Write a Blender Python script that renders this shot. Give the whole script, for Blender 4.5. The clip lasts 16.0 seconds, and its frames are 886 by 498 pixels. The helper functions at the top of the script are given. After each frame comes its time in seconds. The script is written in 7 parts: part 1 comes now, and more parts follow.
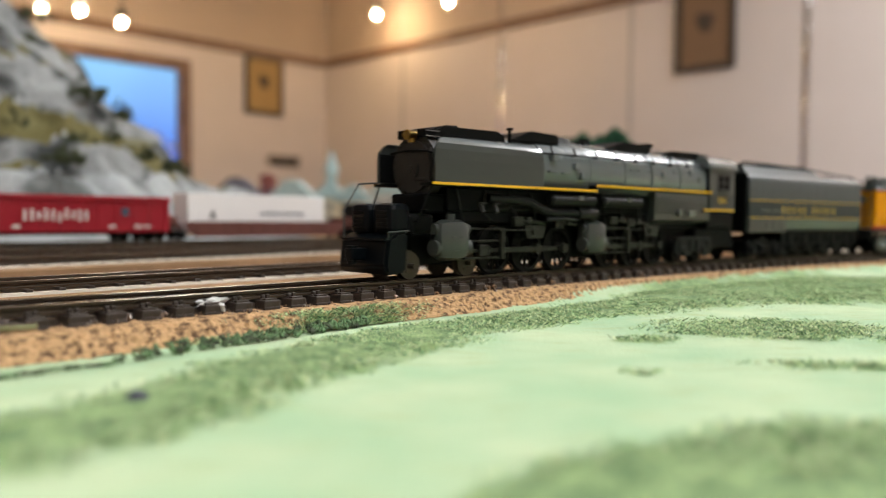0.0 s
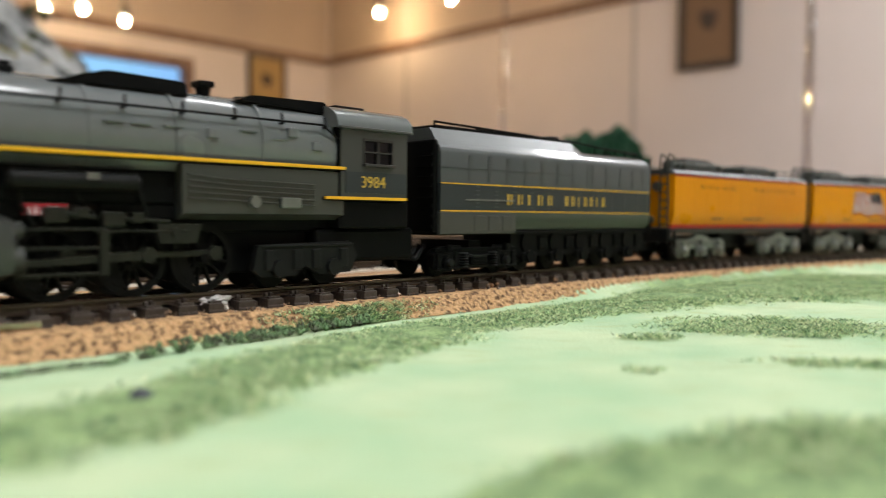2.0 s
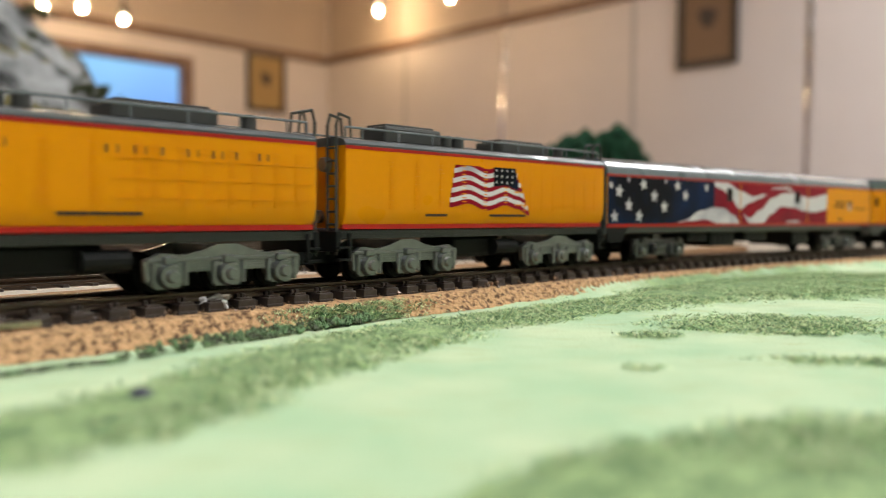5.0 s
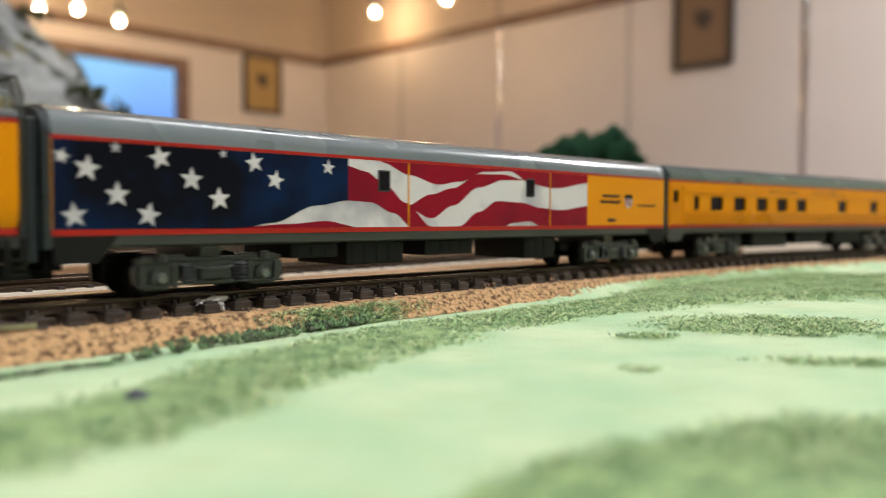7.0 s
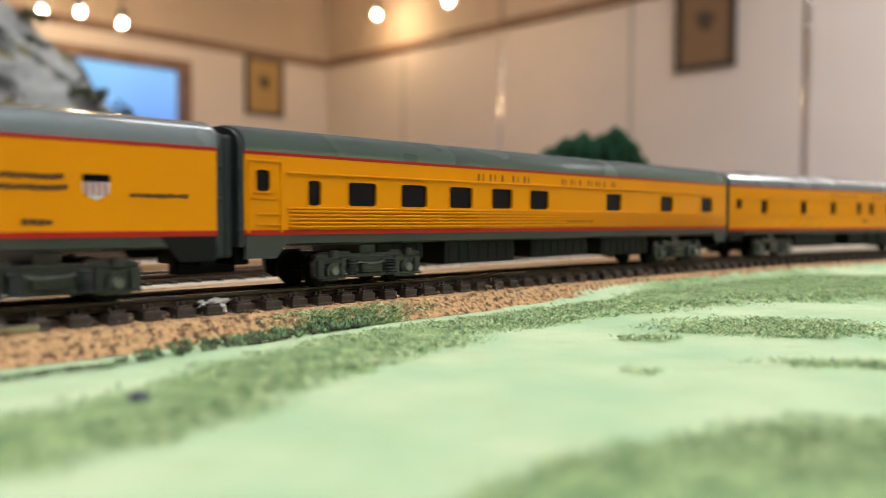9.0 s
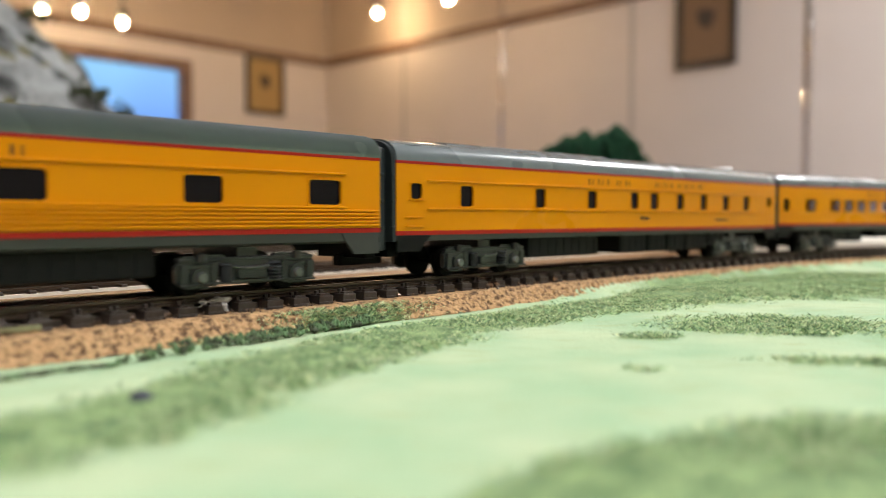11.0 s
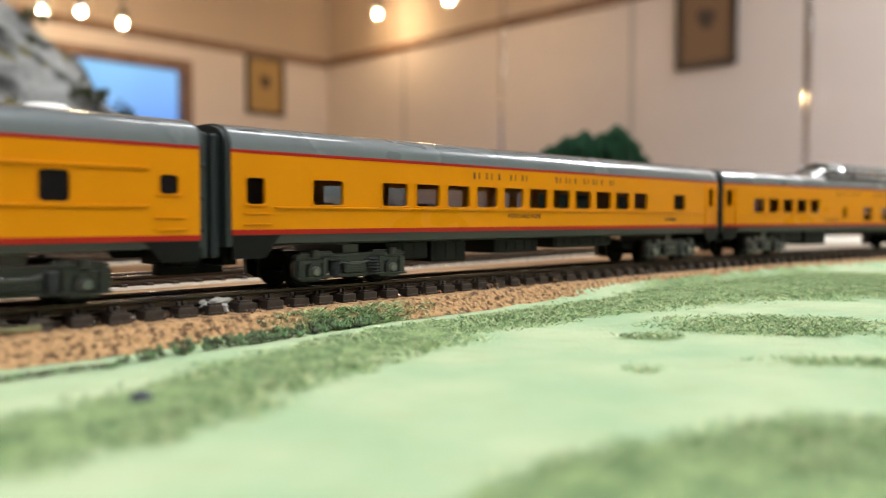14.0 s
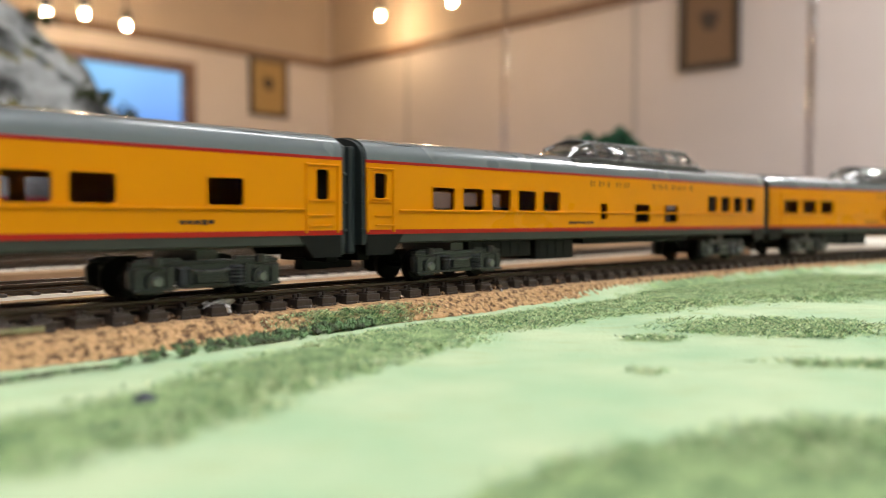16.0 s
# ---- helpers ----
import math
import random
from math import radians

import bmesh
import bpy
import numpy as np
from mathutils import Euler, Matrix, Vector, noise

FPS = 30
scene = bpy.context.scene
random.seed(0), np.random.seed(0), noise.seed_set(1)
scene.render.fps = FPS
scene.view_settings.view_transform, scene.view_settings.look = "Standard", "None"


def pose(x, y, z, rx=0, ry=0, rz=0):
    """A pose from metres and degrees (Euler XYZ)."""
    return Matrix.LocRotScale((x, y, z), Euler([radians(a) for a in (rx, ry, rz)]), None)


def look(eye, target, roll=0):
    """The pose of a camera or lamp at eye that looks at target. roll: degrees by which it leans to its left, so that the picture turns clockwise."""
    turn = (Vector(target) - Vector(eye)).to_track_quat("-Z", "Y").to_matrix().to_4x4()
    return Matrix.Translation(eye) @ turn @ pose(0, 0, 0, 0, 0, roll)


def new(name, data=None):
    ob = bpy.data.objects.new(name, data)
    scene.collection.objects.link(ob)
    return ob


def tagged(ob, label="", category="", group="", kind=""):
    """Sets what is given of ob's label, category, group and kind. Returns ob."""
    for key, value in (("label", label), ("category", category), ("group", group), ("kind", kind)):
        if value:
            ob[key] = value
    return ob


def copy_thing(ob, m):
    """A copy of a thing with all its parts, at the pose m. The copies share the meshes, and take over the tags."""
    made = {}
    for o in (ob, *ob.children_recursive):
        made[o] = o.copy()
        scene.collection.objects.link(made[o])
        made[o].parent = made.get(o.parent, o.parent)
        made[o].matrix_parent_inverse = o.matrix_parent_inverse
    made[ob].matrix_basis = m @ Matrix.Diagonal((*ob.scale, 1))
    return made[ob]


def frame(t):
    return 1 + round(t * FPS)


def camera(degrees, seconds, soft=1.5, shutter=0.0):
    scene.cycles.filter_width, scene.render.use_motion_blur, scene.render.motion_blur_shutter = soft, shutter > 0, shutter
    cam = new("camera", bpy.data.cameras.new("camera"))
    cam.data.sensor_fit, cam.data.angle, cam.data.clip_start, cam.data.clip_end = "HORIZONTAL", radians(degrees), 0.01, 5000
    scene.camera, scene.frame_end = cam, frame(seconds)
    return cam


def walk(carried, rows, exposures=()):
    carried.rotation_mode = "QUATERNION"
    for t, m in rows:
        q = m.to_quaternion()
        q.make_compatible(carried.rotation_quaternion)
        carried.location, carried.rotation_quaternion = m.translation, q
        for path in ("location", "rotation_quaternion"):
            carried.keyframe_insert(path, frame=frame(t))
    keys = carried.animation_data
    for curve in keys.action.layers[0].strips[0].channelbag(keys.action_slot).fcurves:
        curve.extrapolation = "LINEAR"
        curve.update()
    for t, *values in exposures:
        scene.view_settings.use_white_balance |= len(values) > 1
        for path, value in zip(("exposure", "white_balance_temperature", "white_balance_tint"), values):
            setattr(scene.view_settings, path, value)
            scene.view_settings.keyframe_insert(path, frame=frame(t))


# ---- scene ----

# ---- camera ----
# table top z = 0, metres; the track runs 6 mm above it
EYE = (0.0, 0.0, 0.0186)
FOCAL = 1400.0
cam = camera(58.49, 16.0, soft=0.65, shutter=0.3)
cam.data.dof.use_dof = True
cam.data.dof.focus_distance = 0.148
cam.data.dof.aperture_fstop = 14.5
# seconds, small turns of the resting camera: sideways, up (thousandths), roll (degrees)
SWAY = (
    (0.0, -4.3, 2.0, 0.45),
    (0.5, 0.5, 2.6, 0.45),
    (1.0, 1.1, 3.1, 0.39),
    (1.5, 1.3, 1.0, 0.31),
    (2.0, 1.0, -1.6, 0.4),
    (2.5, 1.1, -4.5, 0.38),
    (3.0, 1.1, -6.1, 0.31),
    (3.5, 1.1, -6.1, 0.31),
    (4.0, 1.1, -6.1, 0.31),
    (6.5, -3.5, -0.9, 0.22),
    (7.0, -5.9, -1.8, 0.24),
    (7.5, -6.4, -1.8, 0.25),
    (8.0, -5.8, -1.4, 0.23),
    (8.5, -4.1, 0.4, 0.24),
    (9.0, -2.3, 1.6, 0.22),
    (11.5, 0.0, -1.4, -0.02),
    (12.0, 0.2, -0.3, -0.05),
    (12.5, 0.0, 0.0, 0.0),
    (13.0, -0.0, -0.2, 0.01),
    (13.5, 0.0, -0.4, 0.03),
    (14.0, -0.0, -0.3, 0.04),
    (14.5, 0.1, 0.1, -0.02),
    (15.0, 0.4, 1.4, -0.05),
    (15.5, 1.3, 1.6, 0.01),
    (16.0, 5.2, 2.4, 0.05),
)
walk(cam, [(t, look(EYE, (-a / FOCAL, 1.0, EYE[2] - 0.03943 + b / FOCAL), r)) for t, a, b, r in SWAY])

# ---- world and lights ----
world = bpy.data.worlds.new("evening_sky")
scene.world = world
world.use_nodes = True
wn = world.node_tree.nodes
sky = wn.new("ShaderNodeTexSky")
sky.sky_type, sky.sun_disc, sky.sun_elevation, sky.sun_rotation = "NISHITA", False, radians(4), radians(150)
world.node_tree.links.new(sky.outputs[0], wn["Background"].inputs[0])
wn["Background"].inputs[1].default_value = 0.6
scene.view_settings.exposure = 0.04
ROOM_UP = 2.75      # ceiling above the table top
FLOOR_Z = -0.98
CORNER = Vector((-1.22, 8.33, 0))
ALONG_R = Vector((0.7071, -0.7071, 0))   # right-hand wall, from the corner
ALONG_L = Vector((-0.7071, -0.7071, 0))  # left-hand wall


def room(a, b, z=0.0):
    """A place in the room: a metres along the right wall, b along the left one."""
    return CORNER + ALONG_R * a + ALONG_L * b + Vector((0, 0, z))


def lamp(name, kind, where, energy, colour, size, target=None):
    data = bpy.data.lights.new(name, kind)
    data.energy, data.color = energy, colour
    if kind == "AREA":
        data.shape, data.size, data.size_y = "RECTANGLE", size[0], size[1]
    else:
        data.shadow_soft_size = size
    ob = new(name, data)
    ob.matrix_world = look(where, target if target else (where[0], where[1] + 0.0001, where[2] - 1))
    return ob


WARM = (1.0, 0.62, 0.30)
COOL = (0.97, 0.985, 1.0)

# ---- materials ----


def material(name, colour, rough=0.5, metal=0.0, vary=0.12, scale=300.0, bump=0.0, bump_scale=None, spec=0.5, coat=0.0, second=None, second_scale=40.0, second_range=(0.42, 0.62)):
    m = bpy.data.materials.new(name)
    m.use_nodes = True
    nt = m.node_tree
    b = nt.nodes["Principled BSDF"]
    b.inputs["Roughness"].default_value = rough
    b.inputs["Metallic"].default_value = metal
    b.inputs["Specular IOR Level"].default_value = spec
    b.inputs["Coat Weight"].default_value = coat
    tc = nt.nodes.new("ShaderNodeTexCoord")
    fine = nt.nodes.new("ShaderNodeTexNoise")
    fine.inputs["Scale"].default_value, fine.inputs["Detail"].default_value = scale, 5.0
    nt.links.new(tc.outputs["Object"], fine.inputs["Vector"])
    wide = nt.nodes.new("ShaderNodeTexNoise")
    wide.inputs["Scale"].default_value, wide.inputs["Detail"].default_value = second_scale, 3.0
    nt.links.new(tc.outputs["Object"], wide.inputs["Vector"])
    ramp = nt.nodes.new("ShaderNodeMix")
    ramp.data_type = "RGBA"
    c = Vector(colour[:3])
    ramp.inputs[6].default_value = (*(c * (1 - vary)), 1)
    ramp.inputs[7].default_value = (*(c * (1 + vary)), 1)
    nt.links.new(fine.outputs["Fac"], ramp.inputs[0])
    last = ramp.outputs[2]
    if second:
        mix = nt.nodes.new("ShaderNodeMix")
        mix.data_type = "RGBA"
        cr = nt.nodes.new("ShaderNodeMapRange")
        cr.inputs[1].default_value, cr.inputs[2].default_value = second_range
        nt.links.new(wide.outputs["Fac"], cr.inputs[0])
        nt.links.new(cr.outputs[0], mix.inputs[0])
        nt.links.new(last, mix.inputs[6])
        mix.inputs[7].default_value = (*second, 1)
        last = mix.outputs[2]
    nt.links.new(last, b.inputs["Base Color"])
    rr = nt.nodes.new("ShaderNodeMapRange")
    rr.inputs[3].default_value, rr.inputs[4].default_value = max(rough - 0.1, 0.02), min(rough + 0.1, 1)
    nt.links.new(wide.outputs["Fac"], rr.inputs[0])
    nt.links.new(rr.outputs[0], b.inputs["Roughness"])
    if bump:
        bn = nt.nodes.new("ShaderNodeTexNoise")
        bn.inputs["Scale"].default_value, bn.inputs["Detail"].default_value = bump_scale or scale, 6.0
        nt.links.new(tc.outputs["Object"], bn.inputs["Vector"])
        bp = nt.nodes.new("ShaderNodeBump")
        bp.inputs["Strength"].default_value = bump
        bp.inputs["Distance"].default_value = 0.6 / (bump_scale or scale)
        nt.links.new(bn.outputs["Fac"], bp.inputs["Height"])
        nt.links.new(bp.outputs[0], b.inputs["Normal"])
    return m


def glow(name, colour, strength):
    m = bpy.data.materials.new(name)
    m.use_nodes = True
    b = m.node_tree.nodes["Principled BSDF"]
    b.inputs["Base Color"].default_value = (0, 0, 0, 1)
    b.inputs["Emission Color"].default_value = (*colour, 1)
    b.inputs["Emission Strength"].default_value = strength
    return m


def glass(name, tint=(0.9, 0.93, 0.95), rough=0.02):
    m = bpy.data.materials.new(name)
    m.use_nodes = True
    nt = m.node_tree
    b = nt.nodes["Principled BSDF"]
    b.inputs["Base Color"].default_value = (*tint, 1)
    b.inputs["Transmission Weight"].default_value = 1.0
    b.inputs["Roughness"].default_value = rough
    b.inputs["IOR"].default_value = 1.1
    return m


YELLOW = material("armour_yellow_paint", (0.70, 0.262, 0.0006), 0.3, vary=0.05, scale=900, bump=0.05, bump_scale=2500, second=(0.67, 0.248, 0.0006), second_scale=30, spec=0.16)
RED = material("red_stripe_paint", (0.36, 0.012, 0.006), 0.4, vary=0.06, scale=900, spec=0.3)
ROOFGREY = material("silver_grey_roof_paint", (0.135, 0.16, 0.17), 0.26, vary=0.05, scale=700, coat=0.5)
SILLGREY = material("harbour_grey_paint", (0.046, 0.05, 0.046), 0.42, vary=0.1, scale=600, spec=0.3)
DARKGREY = material("dark_grey_end_paint", (0.022, 0.030, 0.032), 0.45, vary=0.12, scale=500, spec=0.35)
BLACK = material("black_plastic", (0.0022, 0.0025, 0.0026), 0.5, vary=0.3, scale=600, spec=0.09)
UNDER = material("underframe_grey_plastic", (0.006, 0.0068, 0.0065), 0.5, vary=0.2, scale=500, spec=0.18)
SILVER = material("silver_truck_paint", (0.19, 0.205, 0.20), 0.3, metal=0.85, vary=0.25, scale=800, bump=0.1)
TRUCKGREY = material("grey_truck_plastic", (0.012, 0.014, 0.014), 0.3, vary=0.3, scale=800, bump=0.2, spec=0.5, coat=0.3)
STEEL = material("dull_spring_steel", (0.16, 0.17, 0.175), 0.26, metal=0.9, vary=0.3, scale=900)
LOCOGREY = material("loco_grey_paint", (0.036, 0.041, 0.037), 0.34, vary=0.08, scale=500, coat=0.35, spec=0.4)
BOILERGREY = material("boiler_grey_paint", (0.118, 0.133, 0.136), 0.25, vary=0.08, scale=400, coat=0.6)
TENDGREY = material("tender_grey_paint", (0.052, 0.061, 0.063), 0.42, vary=0.06, scale=500, spec=0.4, coat=0.3)
TENDBLUE = material("tender_dark_band_paint", (0.020, 0.026, 0.029), 0.45, vary=0.06, scale=500, spec=0.4)
SMOKEBOX = material("graphite_smokebox", (0.022, 0.020, 0.018), 0.5, vary=0.15, scale=500, bump=0.1, spec=0.4)
PILOT = material("blue_black_pilot_paint", (0.0012, 0.0024, 0.0036), 0.34, vary=0.2, scale=400, spec=0.16)
GOLD = material("yellow_stripe_paint", (0.75, 0.42, 0.01), 0.4, vary=0.05)
LETTER = material("gold_lettering", (0.55, 0.36, 0.05), 0.45, vary=0.08)
DARKLETTER = material("dark_brown_lettering", (0.03, 0.011, 0.005), 0.5)
BRASS = material("brass", (0.36, 0.24, 0.06), 0.3, metal=1.0)
RODSTEEL = material("weathered_rod_metal", (0.016, 0.017, 0.013), 0.34, metal=0.2, vary=0.3, scale=600, spec=0.3)
WHEELMETAL = material("dark_wheel_metal", (0.0035, 0.0035, 0.0032), 0.5, vary=0.3, spec=0.1)
BROWNWHEEL = material("brown_wheel_metal", (0.05, 0.04, 0.026), 0.5, metal=0.4, vary=0.2)
RAIL = material("nickel_silver_rail", (0.58, 0.52, 0.43), 0.24, metal=1.0, vary=0.2, scale=200, second=(0.26, 0.20, 0.14), second_scale=110)
RAILWEB = material("browned_rail_web", (0.060, 0.042, 0.028), 0.42, metal=0.5, vary=0.2, scale=300)
TIE = material("brown_plastic_tie", (0.040, 0.030, 0.024), 0.42, vary=0.3, scale=900, bump=0.3, bump_scale=1500, second=(0.055, 0.040, 0.031), second_scale=200)
CORK = material("cork_roadbed", (0.50, 0.315, 0.16), 0.9, vary=0.55, scale=1500, bump=1.0, bump_scale=1100, second=(0.12, 0.072, 0.042), second_scale=850, second_range=(0.47, 0.64), spec=0.1)
TANBOARD = material("tan_homasote_board", (0.34, 0.22, 0.13), 0.9, vary=0.25, scale=350, bump=0.3, second=(0.25, 0.16, 0.09), second_scale=25, spec=0.03)
CREAM = material("cream_painted_board", (0.72, 0.69, 0.6), 0.8, vary=0.06, scale=200, bump=0.1)
ROCK = material("grey_plaster_rock", (0.27, 0.28, 0.275), 0.9, vary=0.6, scale=60, bump=1.0, bump_scale=50, second=(0.028, 0.032, 0.03), second_scale=24, second_range=(0.46, 0.6))
ROCKPALE = material("pale_plaster_rock", (0.36, 0.38, 0.38), 0.9, vary=0.45, scale=60, bump=1.0, bump_scale=60, second=(0.11, 0.12, 0.115), second_scale=26, second_range=(0.48, 0.62))
MOSS = material("olive_scenic_turf", (0.115, 0.10, 0.03), 0.95, vary=0.3, scale=250, bump=0.6)
BUSH = material("dark_olive_foliage_foam", (0.035, 0.045, 0.015), 0.95, vary=0.5, scale=400, bump=0.8)
PINE = material("deep_green_pine_foliage", (0.016, 0.085, 0.04), 0.9, vary=0.5, scale=300, bump=0.6)
BARK = material("brown_bark", (0.08, 0.05, 0.03), 0.9, vary=0.3, scale=400, bump=0.6)
WALLPAINT = material("beige_wall_panel", (0.68, 0.595, 0.55), 0.75, vary=0.03, scale=30, bump=0.05, bump_scale=120, second=(0.65, 0.57, 0.525), second_scale=1.2)
CEILPAINT = material("white_ceiling_paint", (0.7, 0.68, 0.64), 0.85, vary=0.03, scale=20)
UPPERPAINT = material("tan_upper_wall_paint", (0.52, 0.41, 0.32), 0.75, vary=0.05, scale=30, bump=0.05, bump_scale=120, second=(0.49, 0.385, 0.30), second_scale=1.2)
WOODTRIM = material("brown_wood_trim", (0.22, 0.13, 0.085), 0.5, vary=0.25, scale=25, second=(0.17, 0.10, 0.065), second_scale=6)
SATINSTRIP = material("satin_wall_joint_strip", (0.46, 0.42, 0.40), 0.5, metal=0.4, vary=0.05)
METALSTRIP = bpy.data.materials.new("polished_wall_joint_strip")
METALSTRIP.use_nodes = True
for key, value in (("Base Color", (0.72, 0.69, 0.67, 1)), ("Metallic", 1.0), ("Roughness", 0.03)):
    METALSTRIP.node_tree.nodes["Principled BSDF"].inputs[key].default_value = value
DARKFRAME = material("dark_picture_frame", (0.05, 0.035, 0.025), 0.4, vary=0.2, scale=60)
MAT = material("brown_picture_paper", (0.20, 0.115, 0.06), 0.7, vary=0.15, scale=40)
MATTAN = material("tan_picture_paper", (0.40, 0.25, 0.09), 0.7, vary=0.15, scale=40)
MATDARK = material("dark_picture_print", (0.06, 0.04, 0.03), 0.7, vary=0.3, scale=60)
CARPET = material("grey_carpet", (0.16, 0.15, 0.14), 0.95, vary=0.3, scale=200, bump=0.3)
CARRED = material("bright_red_gondola_paint", (0.32, 0.008, 0.02), 0.45, vary=0.1, scale=300)
OXIDE = material("brown_oxide_well_car_paint", (0.13, 0.045, 0.035), 0.55, vary=0.2, scale=300)
WHITE = material("white_container_paint", (0.86, 0.86, 0.85), 0.45, vary=0.04, scale=200)
WHITELETTER = material("white_lettering", (0.75, 0.72, 0.70), 0.5)
BLUELETTER = material("dark_blue_lettering", (0.05, 0.08, 0.12), 0.5)
SOLDER = material("white_solder_blob", (0.62, 0.62, 0.6), 0.35, metal=0.4, vary=0.2, scale=600, bump=0.3)
PANE = glass("clear_window_pane")
COACHPANE = glass("smoky_coach_pane", (0.62, 0.60, 0.62))
DOMEGLASS = glass("dome_glass", (0.93, 0.95, 0.95), 0.03)
DOMEGLASS.node_tree.nodes["Principled BSDF"].inputs["IOR"].default_value = 1.4
NAVY = material("navy_flag_print", (0.0007, 0.0018, 0.006), 0.4, vary=0.3, scale=60, second=(0.0015, 0.014, 0.055), second_scale=60, spec=0.12)
FLAGWHITE = material("white_flag_print", (0.62, 0.60, 0.60), 0.4, vary=0.1, scale=80, second=(0.26, 0.25, 0.30), second_scale=80, second_range=(0.45, 0.66))
FLAGRED = material("red_flag_print", (0.25, 0.004, 0.016), 0.4, vary=0.15, scale=60, second=(0.17, 0.004, 0.016), second_scale=60, spec=0.12)

# ---- mesh helpers (millimetres in, metres out) ----
MM = 0.001


def part(name, bm, mat, parent=None, label="", smooth=False, scale=MM):
    bmesh.ops.recalc_face_normals(bm, faces=bm.faces[:])
    me = bpy.data.meshes.new(name)
    if scale != 1:
        bmesh.ops.scale(bm, vec=(scale, scale, scale), verts=bm.verts[:])
    bm.to_mesh(me)
    bm.free()
    if mat:
        me.materials.append(mat)
    if smooth:
        me.shade_smooth()
        me.set_sharp_from_angle(angle=radians(35))
    ob = new(name, me)
    if parent:
        ob.parent = parent
    if label:
        ob["label"] = label
    return ob


def again(src, name, parent, m):
    """Another object on the same mesh, at the pose m in its parent's space."""
    ob = new(name, src.data)
    ob.parent = parent
    ob.matrix_basis = m
    return ob


def thing(name, label, category, group="", kind=""):
    return tagged(new(name), label, category, group, kind)


def box(bm, x0, x1, y0, y1, z0, z1, bevel=0.0):
    r = bmesh.ops.create_cube(bm, size=1.0)
    vs = r["verts"]
    for v in vs:
        v.co = Vector(((x0 + x1) / 2 + v.co.x * (x1 - x0), (y0 + y1) / 2 + v.co.y * (y1 - y0), (z0 + z1) / 2 + v.co.z * (z1 - z0)))
    if bevel:
        es = list({e for v in vs for e in v.link_edges})
        bmesh.ops.bevel(bm, geom=es, offset=bevel, segments=2, affect="EDGES", profile=0.5)
    return bm


def rod(bm, a, b, r, n=10, r2=None):
    a, b = Vector(a), Vector(b)
    m = Matrix.Translation((a + b) / 2) @ (b - a).to_track_quat("Z", "Y").to_matrix().to_4x4()
    bmesh.ops.create_cone(bm, cap_ends=True, segments=n, radius1=r, radius2=r if r2 is None else r2, depth=(b - a).length, matrix=m)
    return bm


def pipe(bm, pts, r, n=8):
    for a, b in zip(pts, pts[1:]):
        rod(bm, a, b, r, n)
    for q in pts[1:-1]:
        bmesh.ops.create_uvsphere(bm, u_segments=n, v_segments=6, radius=r * 1.02, matrix=Matrix.Translation(q))
    return bm


def extrude_x(bm, profile, x0, x1, closed=True):
    a = [bm.verts.new((x0, y, z)) for y, z in profile]
    b = [bm.verts.new((x1, y, z)) for y, z in profile]
    n = len(profile)
    for i in range(n if closed else n - 1):
        j = (i + 1) % n
        bm.faces.new((a[i], a[j], b[j], b[i]))
    if closed:
        bm.faces.new(a)
        bm.faces.new(b[::-1])
    return bm


def extrude_y(bm, profile, y0, y1):
    a = [bm.verts.new((x, y0, z)) for x, z in profile]
    b = [bm.verts.new((x, y1, z)) for x, z in profile]
    n = len(profile)
    for i in range(n):
        j = (i + 1) % n
        bm.faces.new((a[i], a[j], b[j], b[i]))
    bm.faces.new(a)
    bm.faces.new(b[::-1])
    return bm


def lump(name, mat, parent, where, size, seed, rough=0.35, freq=1.6, sub=3, label="", scale=1):
    bm = bmesh.new()
    bmesh.ops.create_icosphere(bm, subdivisions=sub, radius=1.0)
    off = Vector((seed * 7.3, seed * 3.1, seed * 5.7))
    for v in bm.verts:
        k = 1 + rough * noise.noise(v.co * freq + off) + 0.5 * rough * noise.noise(v.co * freq * 3 + off)
        v.co = Vector((v.co.x * size[0], v.co.y * size[1], v.co.z * size[2])) * k
    ob = part(name, bm, mat, parent, label, smooth=False, scale=scale)
    ob.location = where
    return ob


# ---- the line of the track: metres along it, from a place before the camera ----
PATH = []


def lay_path():
    x, y, step = 0.0, 0.1736, 0.001
    out = [(0.0, x, y, 0.7862)]

    def turn(s):
        c = min(max(s, -0.15), 0.35)
        return 0.7862 - 0.2655 * c - 2.497 * c * c
    s = 0.0
    while s < 2.6:
        h = turn(s + step / 2)
        x, y, s = x + math.cos(h) * step, y + math.sin(h) * step, s + step
        out.append((s, x, y, turn(s)))
    x, y, s = 0.0, 0.1736, 0.0
    back = []
    while s > -1.6:
        h = turn(s - step / 2)
        x, y, s = x - math.cos(h) * step, y - math.sin(h) * step, s - step
        back.append((s, x, y, turn(s)))
    return np.array(back[::-1] + out)


PATH = lay_path()
RAIL_Z = 0.00627


def on_path(s):
    return Vector((np.interp(s, PATH[:, 0], PATH[:, 1]), np.interp(s, PATH[:, 0], PATH[:, 2]), RAIL_Z)), float(np.interp(s, PATH[:, 0], PATH[:, 3]))


# how far the train has gone, metres at each whole second
GONE = (0, 0.0692, 0.1391, 0.2086, 0.2769, 0.3446, 0.4123, 0.4803, 0.5492, 0.6192, 0.6896, 0.7593, 0.8285, 0.8978, 0.9674, 1.0381, 1.1109)


def gone(t):
    return float(np.interp(t, range(17), GONE))


